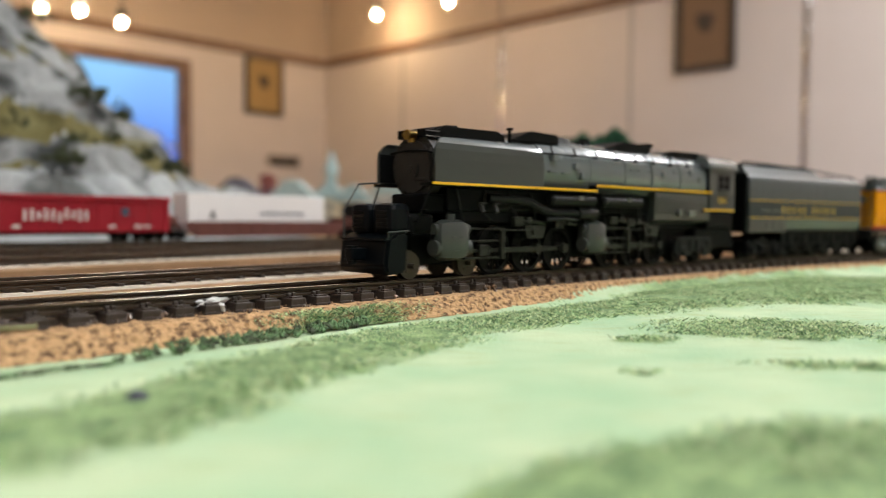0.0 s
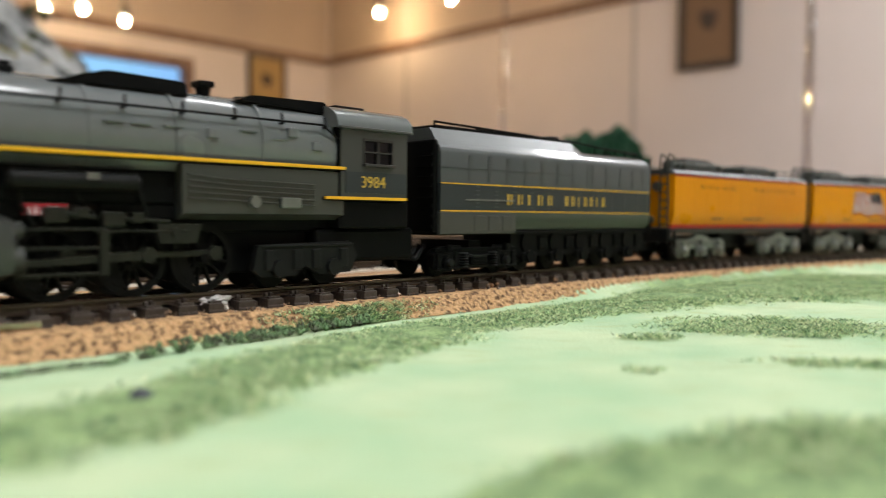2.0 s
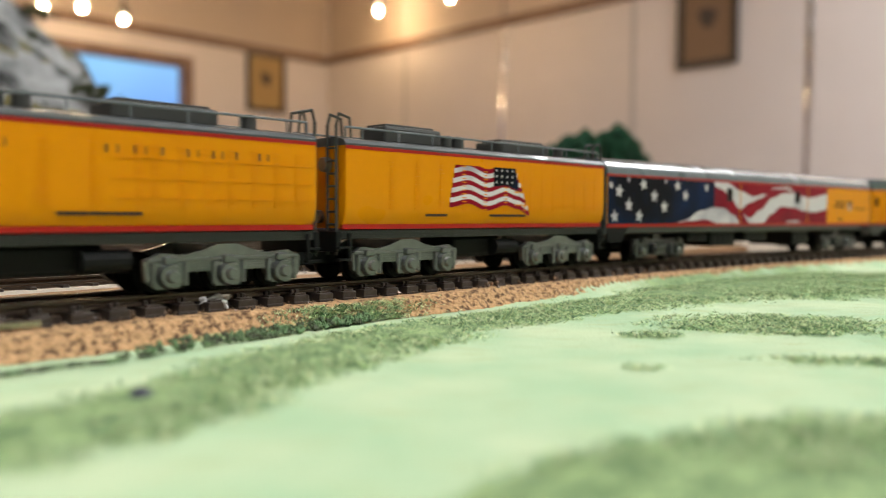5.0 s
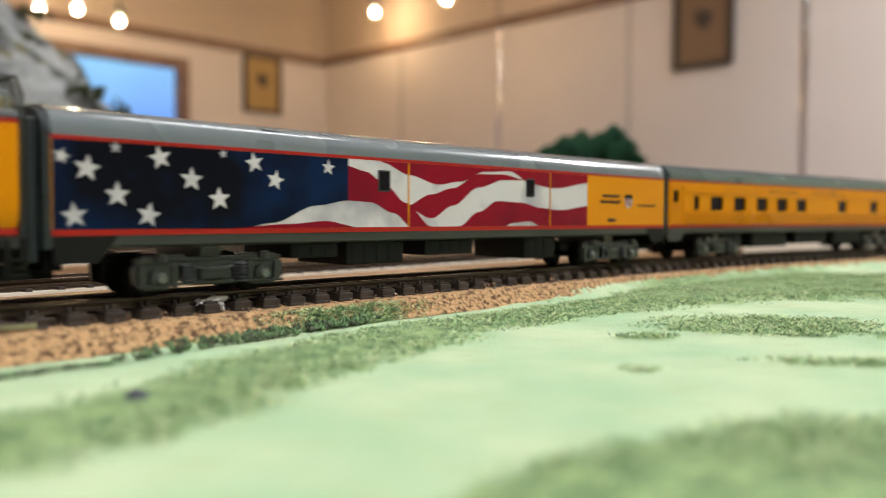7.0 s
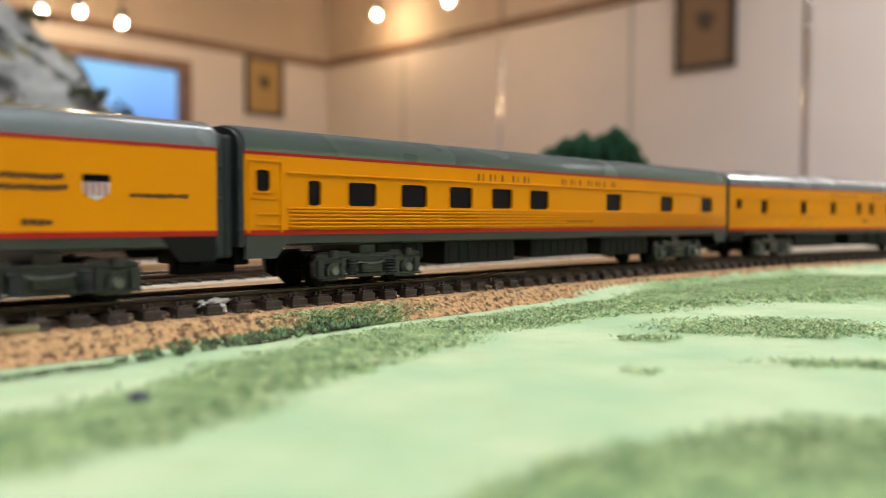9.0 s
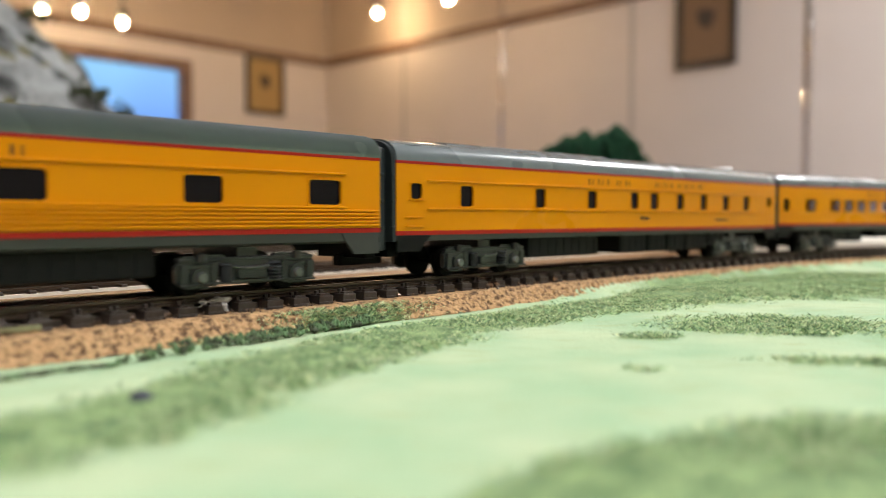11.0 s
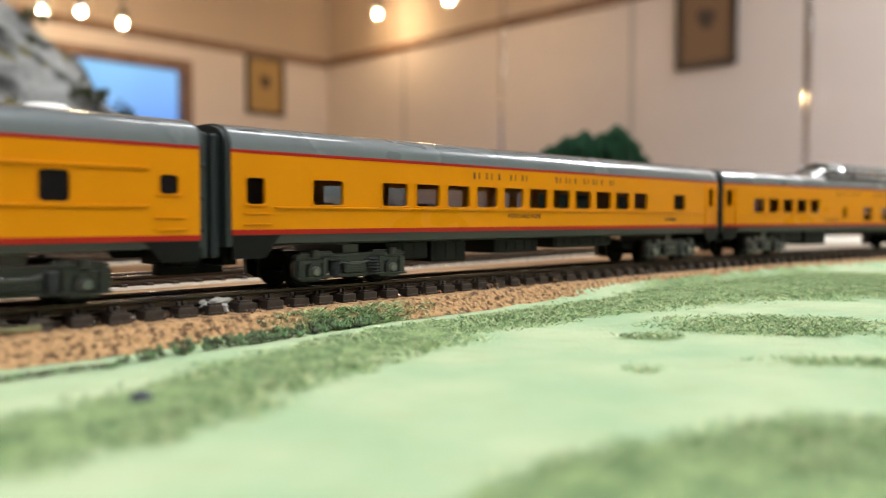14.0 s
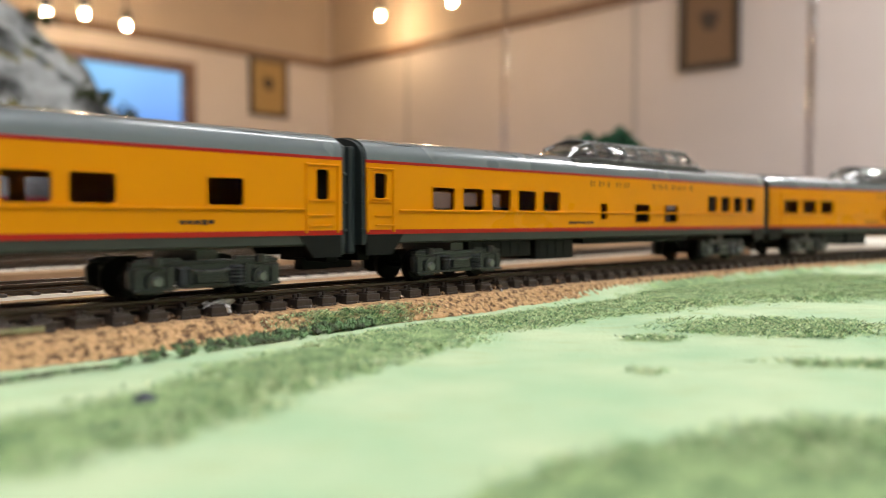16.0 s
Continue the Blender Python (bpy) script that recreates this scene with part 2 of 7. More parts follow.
def car_pose(centre, half, t):
    a, _ = on_path(centre - half - gone(t))
    b, _ = on_path(centre + half - gone(t))
    d = b - a
    return Matrix.Translation((a + b) / 2) @ Matrix.Rotation(math.atan2(d.y, d.x), 4, "Z")

# ---- room ----


def wall_slab(name, a0, b0, a1, b1, z0, z1, thick_dir, mat, label, holes=()):
    """A wall of 12 cm between two places of the room, with rectangular openings (from, to, low, high) along it."""
    p, q = room(a0, b0), room(a1, b1)
    d = (q - p)
    length = d.length
    d.normalize()
    us = sorted({0, length, *[h[0] for h in holes], *[h[1] for h in holes]})
    zs = sorted({z0, z1, *[h[2] for h in holes], *[h[3] for h in holes]})
    bm = bmesh.new()
    vs = {}

    def vert(u, z):
        if (u, z) not in vs:
            vs[u, z] = bm.verts.new((p + d * u) + Vector((0, 0, z)))
        return vs[u, z]
    for u0, u1 in zip(us, us[1:]):
        for w0, w1 in zip(zs, zs[1:]):
            if any(h[0] <= u0 and u1 <= h[1] and h[2] <= w0 and w1 <= h[3] for h in holes):
                continue
            bm.faces.new((vert(u0, w0), vert(u1, w0), vert(u1, w1), vert(u0, w1)))
    ext = bmesh.ops.extrude_face_region(bm, geom=bm.faces[:])
    bmesh.ops.translate(bm, vec=Vector(thick_dir) * 0.12, verts=[g for g in ext["geom"] if isinstance(g, bmesh.types.BMVert)])
    return tagged(part(name, bm, mat, scale=1), label, "wall", kind="structure")


WIN = (1.585, 2.95, 0.28, 1.365)
OUT_L = -ALONG_R
OUT_R = -ALONG_L
wall_slab("wall_north_east", -0.0, 0, 11.0, 0, FLOOR_Z, ROOM_UP, OUT_R, WALLPAINT, "beige panelled wall with metal joint strips")
wall_slab("wall_north_west", 0, 0.0, 0, 8.5, FLOOR_Z, ROOM_UP, OUT_L, WALLPAINT, "beige panelled wall with a window at dusk", [WIN])
wall_slab("wall_south_west", -0.0, 8.5, 11.0, 8.5, FLOOR_Z, ROOM_UP, ALONG_L, WALLPAINT, "plain beige wall behind the layout")
wall_slab("wall_south_east", 11.0, 0, 11.0, 8.5, FLOOR_Z, ROOM_UP, ALONG_R, WALLPAINT, "plain beige end wall of the club room")


def slab(name, z0, z1, mat, label, category):
    bm = bmesh.new()
    low = [bm.verts.new(room(a, b, z0)) for a, b in ((-0.15, -0.15), (11.15, -0.15), (11.15, 8.65), (-0.15, 8.65))]
    top = [bm.verts.new(v.co + Vector((0, 0, z1 - z0))) for v in low]
    bm.faces.new(low)
    bm.faces.new(top)
    for i in range(4):
        bm.faces.new((low[i], low[(i + 1) % 4], top[(i + 1) % 4], top[i]))
    return tagged(part(name, bm, mat, scale=1), label, category, kind="structure")


slab("floor", FLOOR_Z - 0.1, FLOOR_Z, CARPET, "worn grey carpet floor", "floor")
slab("ceiling", ROOM_UP, ROOM_UP + 0.1, CEILPAINT, "off-white flat ceiling", "ceiling")


def wall_frame(base, along, out):
    """Axes of a wall: x along it, y into the room, z up, from the given foot."""
    m = Matrix.Identity(4)
    inn = -Vector(out)
    for i, ax in enumerate((Vector(along), inn, Vector((0, 0, 1)))):
        m.col[i][0], m.col[i][1], m.col[i][2] = ax
    m.col[3][0], m.col[3][1], m.col[3][2] = base
    return m


def trim_rail(name, along, out, length):
    bm = bmesh.new()
    box(bm, 0.03, length, 0.002, 0.03, 1.575, 1.655, 0.006)
    ob = tagged(part(name, bm, WOODTRIM, scale=1), "brown stained wooden picture rail on the wall", "trim", kind="structure")
    ob.matrix_world = wall_frame(room(0, 0) if along is ALONG_L else room(10.93, 0), along if along is ALONG_L else -along, out)


trim_rail("trim_north_east", ALONG_R, OUT_R, 10.9)
trim_rail("trim_north_west", ALONG_L, OUT_L, 8.4)


def upper_wall(name, along, out, length):
    """Tan painted board above the picture rail."""
    bm = bmesh.new()
    box(bm, 0.004, length, -0.01, 0.0018, 1.615, ROOM_UP - 0.001)
    ob = tagged(part(name, bm, UPPERPAINT, scale=1), "tan painted upper wall above the picture rail", "wall", kind="structure")
    ob.matrix_world = wall_frame(room(0, 0) if along is ALONG_L else room(10.93, 0), along if along is ALONG_L else -along, out)


upper_wall("wall_upper_north_east", ALONG_R, OUT_R, 10.9)
upper_wall("wall_upper_north_west", ALONG_L, OUT_L, 8.4)


def joint_strip(mat):
    """Half-round polished strip over a panel joint."""
    bm = bmesh.new()
    prof = [(-0.02, 0.0)] + [(-0.016 * math.cos(radians(a)), 0.004 + 0.0031 * math.sin(radians(a)) ** 2) for a in range(0, 181, 10)] + [(0.02, 0.0)]
    for z0, z1 in ((FLOOR_Z, 1.57), (1.66, ROOM_UP)):
        a = [bm.verts.new((x, y + 0.002, z0)) for x, y in prof]
        b = [bm.verts.new((x, y + 0.002, z1)) for x, y in prof]
        for i in range(len(prof)):
            j = (i + 1) % len(prof)
            bm.faces.new((a[i], a[j], b[j], b[i]))
        bm.faces.new(a)
        bm.faces.new(b)
    return tagged(part("wall_joint_strip", bm, mat, smooth=True, scale=1), ("slim polished metal strip" if mat is METALSTRIP else "slim dull metal strip") + " over a wall panel joint", "wall strip", "wall joint strips", "structure")


for mat, places in ((SATINSTRIP, (1.21, 3.65, 6.1)), (METALSTRIP, (2.415, 4.88, 7.32))):
    strip = joint_strip(mat)
    strip.matrix_basis = wall_frame(room(places[0], 0), -ALONG_R, OUT_R)
    for a in places[1:]:
        copy_thing(strip, wall_frame(room(a, 0), -ALONG_R, OUT_R))


def picture(paper):
    ob = thing("framed_picture", "small framed brown print in a dark wooden frame", "picture", "pictures on the walls")
    bm = bmesh.new()
    box(bm, -0.175, 0.175, 0.004, 0.012, 0.04, 0.53)
    part("print", bm, paper, ob, "brown toned print", scale=1)
    for x0, x1, z0, z1 in ((-0.215, -0.175, 0, 0.57), (0.175, 0.215, 0, 0.57), (-0.175, 0.175, 0, 0.04), (-0.175, 0.175, 0.53, 0.57)):
        bm = bmesh.new()
        box(bm, x0, x1, 0.003, 0.03, z0, z1, 0.004)
        part("frame_rail", bm, DARKFRAME, ob, scale=1)
    bm = bmesh.new()
    ring = [bm.verts.new(((0.06 + 0.012 * math.sin(3 * a)) * math.cos(a), 0.0135, 0.32 + (0.075 + 0.015 * math.sin(2 * a + 1)) * math.sin(a))) for a in [k * math.tau / 24 for k in range(24)]]
    bmesh.ops.extrude_face_region(bm, geom=[bm.faces.new(ring)])
    for v in list(bm.verts)[24:]:
        v.co.y = 0.0122
    part("emblem", bm, MATDARK, ob, "dark round motif", scale=1)
    return ob


pic = picture(MAT)
pic.matrix_basis = wall_frame(room(4.22, 0, 1.025), -ALONG_R, OUT_R)
picture(MATTAN).matrix_basis = wall_frame(room(0, 0.745, 1.02), ALONG_L, OUT_L)


def window():
    ob = tagged(new("window_1"), "brown framed window with blue dusk outside", "window", kind="structure")
    ob.matrix_basis = wall_frame(room(0, 0), ALONG_L, OUT_L)
    u0, u1, z0, z1 = WIN
    for n, x0, x1, w0, w1 in (("side_frame", u0 - 0.07, u0 + 0.02, z0 - 0.06, z1 + 0.07), ("side_frame", u1 - 0.02, u1 + 0.07, z0 - 0.06, z1 + 0.07),
                              ("head_frame", u0 + 0.02, u1 - 0.02, z1 - 0.02, z1 + 0.07), ("sill", u0 + 0.02, u1 - 0.02, z0 - 0.06, z0 + 0.02)):
        bm = bmesh.new()
        box(bm, x0, x1, -0.10, 0.025, w0, w1, 0.004)
        part(n, bm, WOODTRIM, ob, scale=1)
    bm = bmesh.new()
    box(bm, u0 + 0.02, u1 - 0.02, -0.07, -0.064, z0 + 0.02, z1 - 0.02)
    pane = part("pane", bm, PANE, ob, scale=1)
    pane.visible_shadow = False


window()


def outside():
    """Blue dusk far outside the window."""
    m = bpy.data.materials.new("dusk_sky")
    m.use_nodes = True
    nt = m.node_tree
    b = nt.nodes["Principled BSDF"]
    b.inputs["Base Color"].default_value = (0, 0, 0, 1)
    tc = nt.nodes.new("ShaderNodeTexCoord")
    sep = nt.nodes.new("ShaderNodeSeparateXYZ")
    nt.links.new(tc.outputs["Object"], sep.inputs[0])
    mr = nt.nodes.new("ShaderNodeMapRange")
    mr.inputs[1].default_value, mr.inputs[2].default_value = 0.6, 2.6
    nt.links.new(sep.outputs["Z"], mr.inputs[0])
    nz = nt.nodes.new("ShaderNodeTexNoise")
    nz.inputs["Scale"].default_value = 0.5
    nt.links.new(tc.outputs["Object"], nz.inputs["Vector"])
    ad = nt.nodes.new("ShaderNodeMath")
    ad.operation = "MULTIPLY_ADD"
    ad.inputs[1].default_value, ad.inputs[2].default_value = 0.9, -0.45
    nt.links.new(nz.outputs["Fac"], ad.inputs[0])
    sm = nt.nodes.new("ShaderNodeMath")
    nt.links.new(mr.outputs[0], sm.inputs[0])
    nt.links.new(ad.outputs[0], sm.inputs[1])
    mix = nt.nodes.new("ShaderNodeMix")
    mix.data_type = "RGBA"
    mix.inputs[6].default_value = (0.05, 0.16, 0.9, 1)
    mix.inputs[7].default_value = (0.32, 0.68, 1.0, 1)
    nt.links.new(sm.outputs[0], mix.inputs[0])
    nt.links.new(mix.outputs[2], b.inputs["Emission Color"])
    b.inputs["Emission Strength"].default_value = 1.05
    bm = bmesh.new()
    box(bm, -6, 12, -5.0, -4.9, -3, 8)
    ob = tagged(part("backdrop", bm, m, scale=1), "blue evening sky outside the window", "sky", kind="structure")
    ob.matrix_basis = wall_frame(room(0, 0), ALONG_L, OUT_L)


outside()


def blossom():
    """A pale twiggy shrub outside the glass."""
    ob = thing("blossom_shrub", "pale pink blossoming shrub outside the window", "shrub")
    ob.matrix_basis = wall_frame(room(0, 1.42, 0), ALONG_L, OUT_L)
    pink = material("pale_pink_blossom", (0.75, 0.58, 0.62), 0.8, vary=0.2, scale=40)
    rng = random.Random(5)
    tw, bl = bmesh.new(), bmesh.new()
    for k in range(26):
        a = rng.uniform(0, 6.28)
        tip = Vector((0.05 + 0.28 * math.cos(a) * rng.uniform(0.3, 1), -0.75 + 0.2 * math.sin(a), rng.uniform(0.25, 0.95) - 0.25 * abs(math.cos(a))))
        rod(tw, (0.05, -0.75, -0.4), tip, 0.004, 5, 0.001)
        for j in range(14):
            c = tip + Vector((rng.gauss(0, 0.05), rng.gauss(0, 0.05), rng.gauss(0, 0.05)))
            bmesh.ops.create_icosphere(bl, subdivisions=1, radius=rng.uniform(0.008, 0.018), matrix=Matrix.Translation(c))
    rod(tw, (0.05, -0.75, FLOOR_Z), (0.05, -0.75, -0.38), 0.02, 7)
    part("twigs", tw, BARK, ob, scale=1)
    part("blossom", bl, pink, ob, scale=1)


blossom()


def wall_vent():
    ob = thing("wall_vent", "small beige metal vent grille on the wall", "vent")
    ob.matrix_basis = wall_frame(room(0, 0.52, 0.53), ALONG_L, OUT_L)
    bm = bmesh.new()
    box(bm, -0.19, 0.19, 0.002, 0.02, 0, 0.11, 0.004)
    part("frame", bm, material("beige_vent_metal", (0.36, 0.28, 0.22), 0.5), ob, scale=1)
    for k in range(5):
        bm = bmesh.new()
        box(bm, -0.17, 0.17, 0.021, 0.028, 0.012 + k * 0.019, 0.022 + k * 0.019)
        part("slat", bm, SILLGREY, ob, scale=1)


wall_vent()

# ---- lamps in the room ----
BULB = glow("warm_bulb", (1.0, 0.74, 0.42), 600.0)


def spot_lamp(where, watts, group="warm track spots"):
    ob = thing("ceiling_spot", "small warm ceiling spot lamp on a thin stem", "lamp", group)
    ob.location = where
    bm = bmesh.new()
    rod(bm, (0, 0, 0.10), (0, 0, ROOM_UP - where[2]), 0.006, 8)
    part("stem", bm, DARKGREY, ob, scale=1)
    bm = bmesh.new()
    rod(bm, (0, 0, 0.035), (0, 0, 0.11), 0.04, 16, 0.025)
    part("shade", bm, DARKGREY, ob, smooth=True, scale=1)
    bm = bmesh.new()
    bmesh.ops.create_uvsphere(bm, u_segments=16, v_segments=10, radius=0.021)
    part("bulb", bm, BULB, ob, "glowing warm bulb", smooth=True, scale=1)
    lamp("spot_light", "POINT", (where[0], where[1] - 0.0, where[2] - 0.06), watts, WARM, 0.03)


for w, watts in (((-2.405, 6.0, 1.47), 2.6), ((-2.535, 5.6, 1.455), 2.6), ((-2.66, 5.3, 1.38), 2.6), ((-0.592, 7.2, 1.85), 4), ((0.0405, 5.58, 1.532), 3.6),
                 # out of view, added for an upper highlight on the polished strips
                 ((-2.0, 4.6, 1.93), 4)):
    spot_lamp(w, watts)


# unseen panels, added to give the cool overhead light
def unseen_ceiling_light(x, y, watts, colour=COOL):
    ob = thing("unseen_ceiling_light", "unseen long white ceiling panel light, added for the cool overhead light", "lamp", "ceiling panel lights")
    ob.location = (x, y, ROOM_UP - 0.06)
    for x0, x1, y0, y1 in ((-0.63, 0.63, -0.18, -0.15), (-0.63, 0.63, 0.15, 0.18), (-0.63, -0.6, -0.15, 0.15), (0.6, 0.63, -0.15, 0.15)):
        bm = bmesh.new()
        box(bm, x0, x1, y0, y1, 0, 0.06)
        part("frame", bm, CEILPAINT, ob, scale=1)
    bm = bmesh.new()
    box(bm, -0.6, 0.6, -0.15, 0.15, 0.02, 0.03)
    part("diffuser", bm, glow("panel_diffuser", colour, 6.0), ob, scale=1)
    lamp("unseen_panel_light", "AREA", (x, y, ROOM_UP - 0.075), watts, colour, (1.2, 0.3))


# the third brightens the right-hand wall, the fourth the train's sides
for x, y, w in ((0.2, 0.2, 15), (0.5, 1.9, 11), (2.9, 2.5, 125), (1.2, -1.4, 78), (-0.4, -1.2, 8)):
    unseen_ceiling_light(x, y, w)

# ---- layout table and ground ----


def offset_of(xy):
    """Signed distance from the track's line (minus: towards the camera) and the place along it."""
    p = PATH[(PATH[:, 0] > -0.9) & (PATH[:, 0] < 1.6)][::3]
    off, along = np.empty(len(xy)), np.empty(len(xy))
    for i in range(0, len(xy), 4000):
        c = xy[i:i + 4000]
        d = (c[:, None, 0] - p[None, :, 1]) ** 2 + (c[:, None, 1] - p[None, :, 2]) ** 2
        k = d.argmin(1)
        n = -(c[:, 0] - p[k, 1]) * np.sin(p[k, 3]) + (c[:, 1] - p[k, 2]) * np.cos(p[k, 3])
        off[i:i + 4000], along[i:i + 4000] = n, p[k, 0]
    return off, along


bm = bmesh.new()
box(bm, -1.5, 2.4, -0.9, 1.15, -0.03, -0.0006, 0.002)
tagged(part("ground", bm, TANBOARD, scale=1), "tan board top of the model railway layout", "table top", kind="structure")
bm = bmesh.new()
for x in (-1.4, 0.4, 2.3):
    for y in (-0.8, 1.05):
        box(bm, x - 0.04, x + 0.04, y - 0.04, y + 0.04, FLOOR_Z, -0.03)
tagged(part("table_frame", bm, WOODTRIM, scale=1), "wooden legs under the layout", "table", kind="structure")

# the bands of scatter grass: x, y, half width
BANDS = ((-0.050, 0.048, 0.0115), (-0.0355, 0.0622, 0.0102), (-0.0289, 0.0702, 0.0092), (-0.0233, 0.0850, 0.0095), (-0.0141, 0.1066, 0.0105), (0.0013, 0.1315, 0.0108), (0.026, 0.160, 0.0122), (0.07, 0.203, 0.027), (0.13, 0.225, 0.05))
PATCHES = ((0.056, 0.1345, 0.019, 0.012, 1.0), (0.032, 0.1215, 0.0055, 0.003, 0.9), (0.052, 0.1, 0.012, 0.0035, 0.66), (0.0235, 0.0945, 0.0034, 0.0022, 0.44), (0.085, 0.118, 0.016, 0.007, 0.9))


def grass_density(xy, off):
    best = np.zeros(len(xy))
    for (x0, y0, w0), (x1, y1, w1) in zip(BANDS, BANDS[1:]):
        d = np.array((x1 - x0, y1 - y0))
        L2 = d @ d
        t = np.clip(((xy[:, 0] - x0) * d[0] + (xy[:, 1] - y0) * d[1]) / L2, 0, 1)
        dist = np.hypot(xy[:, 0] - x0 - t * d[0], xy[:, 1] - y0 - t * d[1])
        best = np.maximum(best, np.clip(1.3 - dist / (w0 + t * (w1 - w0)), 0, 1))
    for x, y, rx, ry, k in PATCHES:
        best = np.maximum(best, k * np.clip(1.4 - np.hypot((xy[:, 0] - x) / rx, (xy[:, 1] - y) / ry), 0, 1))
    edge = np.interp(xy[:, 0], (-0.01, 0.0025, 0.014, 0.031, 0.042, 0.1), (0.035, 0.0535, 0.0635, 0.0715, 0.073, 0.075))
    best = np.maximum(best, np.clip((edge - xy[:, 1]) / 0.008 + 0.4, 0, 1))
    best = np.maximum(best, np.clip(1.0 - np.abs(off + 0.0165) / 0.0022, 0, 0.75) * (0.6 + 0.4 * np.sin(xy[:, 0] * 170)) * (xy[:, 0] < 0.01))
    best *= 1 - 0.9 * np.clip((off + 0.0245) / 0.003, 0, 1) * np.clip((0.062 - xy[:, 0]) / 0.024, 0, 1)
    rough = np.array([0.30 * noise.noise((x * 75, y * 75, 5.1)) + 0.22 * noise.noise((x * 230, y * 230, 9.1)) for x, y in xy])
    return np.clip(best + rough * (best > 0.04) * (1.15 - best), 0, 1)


def grass_sheet():
    step = 0.0014
    xs = np.arange(-0.20, 0.42, step)
    ys = np.arange(0.015, 0.36, step)
    gx, gy = np.meshgrid(xs, ys)
    xy = np.stack([gx.ravel(), gy.ravel()], 1)
    off, along = offset_of(xy)
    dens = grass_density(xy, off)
    keep = (off < -0.0135)
    z = np.zeros(len(xy))
    for i in np.nonzero(keep)[0]:
        x, y = xy[i]
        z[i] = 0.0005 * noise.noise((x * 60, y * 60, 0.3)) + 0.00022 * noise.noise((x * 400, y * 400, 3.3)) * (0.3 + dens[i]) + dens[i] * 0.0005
        z[i] += 0.0028 * min(max((along[i] + 0.012) / 0.06 + 0.3 * noise.noise((x * 120, y * 120, 8.0)), 0), 1) * min(max((off[i] + 0.0176) / 0.0041, 0), 1)
    nx = len(xs)
    idx = -np.ones(len(xy), int)
    idx[keep] = np.arange(keep.sum())
    faces = []
    for j in range(len(ys) - 1):
        for i in range(nx - 1):
            q = (j * nx + i, j * nx + i + 1, (j + 1) * nx + i + 1, (j + 1) * nx + i)
            if keep[list(q)].all():
                faces.append([int(idx[k]) for k in q])
    me = bpy.data.meshes.new("grass_mat")
    me.from_pydata([(float(a[0]), float(a[1]), float(c)) for a, c in zip(xy[keep], z[keep])], [], faces)
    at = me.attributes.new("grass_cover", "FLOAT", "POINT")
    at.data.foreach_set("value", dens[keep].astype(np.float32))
    m = bpy.data.materials.new("printed_grass_mat")
    m.use_nodes = True
    nt = m.node_tree
    b = nt.nodes["Principled BSDF"]
    b.inputs["Roughness"].default_value = 0.85
    b.inputs["Specular IOR Level"].default_value = 0.2
    tc = nt.nodes.new("ShaderNodeTexCoord")

    def nz(scale, detail):
        n = nt.nodes.new("ShaderNodeTexNoise")
        n.inputs["Scale"].default_value, n.inputs["Detail"].default_value = scale, detail
        nt.links.new(tc.outputs["Object"], n.inputs["Vector"])
        return n
    fine, mid, wide = nz(1500, 4), nz(260, 4), nz(45, 3)
    da = nt.nodes.new("ShaderNodeAttribute")
    da.attribute_name = "grass_cover"

    def math2(op, a, c):
        n = nt.nodes.new("ShaderNodeMath")
        n.operation = op
        for i, v in enumerate((a, c)):
            if isinstance(v, (int, float)):
                n.inputs[i].default_value = v
            else:
                nt.links.new(v, n.inputs[i])
        return n.outputs[0]
    soft = math2("ADD", math2("MULTIPLY", mid.outputs["Fac"], 0.55), math2("MULTIPLY", fine.outputs["Fac"], 0.75))
    level = math2("SUBTRACT", math2("ADD", soft, math2("MULTIPLY", da.outputs["Fac"], 0.62)), 0.84)
    mask = math2("MULTIPLY", level, 4.5)
    cl = nt.nodes.new("ShaderNodeClamp")
    nt.links.new(mask, cl.inputs[0])
    pale = nt.nodes.new("ShaderNodeMix")
    pale.data_type = "RGBA"
    pale.inputs[6].default_value = (0.35, 0.51, 0.31, 1)
    pale.inputs[7].default_value = (0.48, 0.59, 0.37, 1)
    blot = nt.nodes.new("ShaderNodeMapRange")
    blot.inputs[1].default_value, blot.inputs[2].default_value = 0.36, 0.64
    nt.links.new(wide.outputs["Fac"], blot.inputs[0])
    nt.links.new(blot.outputs[0], pale.inputs[0])
    stretch = nt.nodes.new("ShaderNodeMapping")
    stretch.inputs["Scale"].default_value = (130, 420, 100)
    nt.links.new(tc.outputs["Object"], stretch.inputs[0])
    streak = nt.nodes.new("ShaderNodeTexNoise")
    streak.inputs["Scale"].default_value, streak.inputs["Detail"].default_value = 1.0, 5.0
    nt.links.new(stretch.outputs[0], streak.inputs["Vector"])
    worn = nt.nodes.new("ShaderNodeMapRange")
    worn.inputs[1].default_value, worn.inputs[2].default_value, worn.inputs[4].default_value = 0.53, 0.75, 0.7
    nt.links.new(streak.outputs["Fac"], worn.inputs[0])
    scuff = nt.nodes.new("ShaderNodeMix")
    scuff.data_type = "RGBA"
    scuff.inputs[7].default_value = (0.40, 0.47, 0.25, 1)
    nt.links.new(worn.outputs[0], scuff.inputs[0])
    nt.links.new(pale.outputs[2], scuff.inputs[6])
    dark = nt.nodes.new("ShaderNodeMix")
    dark.data_type = "RGBA"
    dark.inputs[6].default_value = (0.03, 0.085, 0.036, 1)
    dark.inputs[7].default_value = (0.39, 0.53, 0.24, 1)
    fleck = nt.nodes.new("ShaderNodeMapRange")
    fleck.inputs[1].default_value, fleck.inputs[2].default_value = 0.36, 0.66
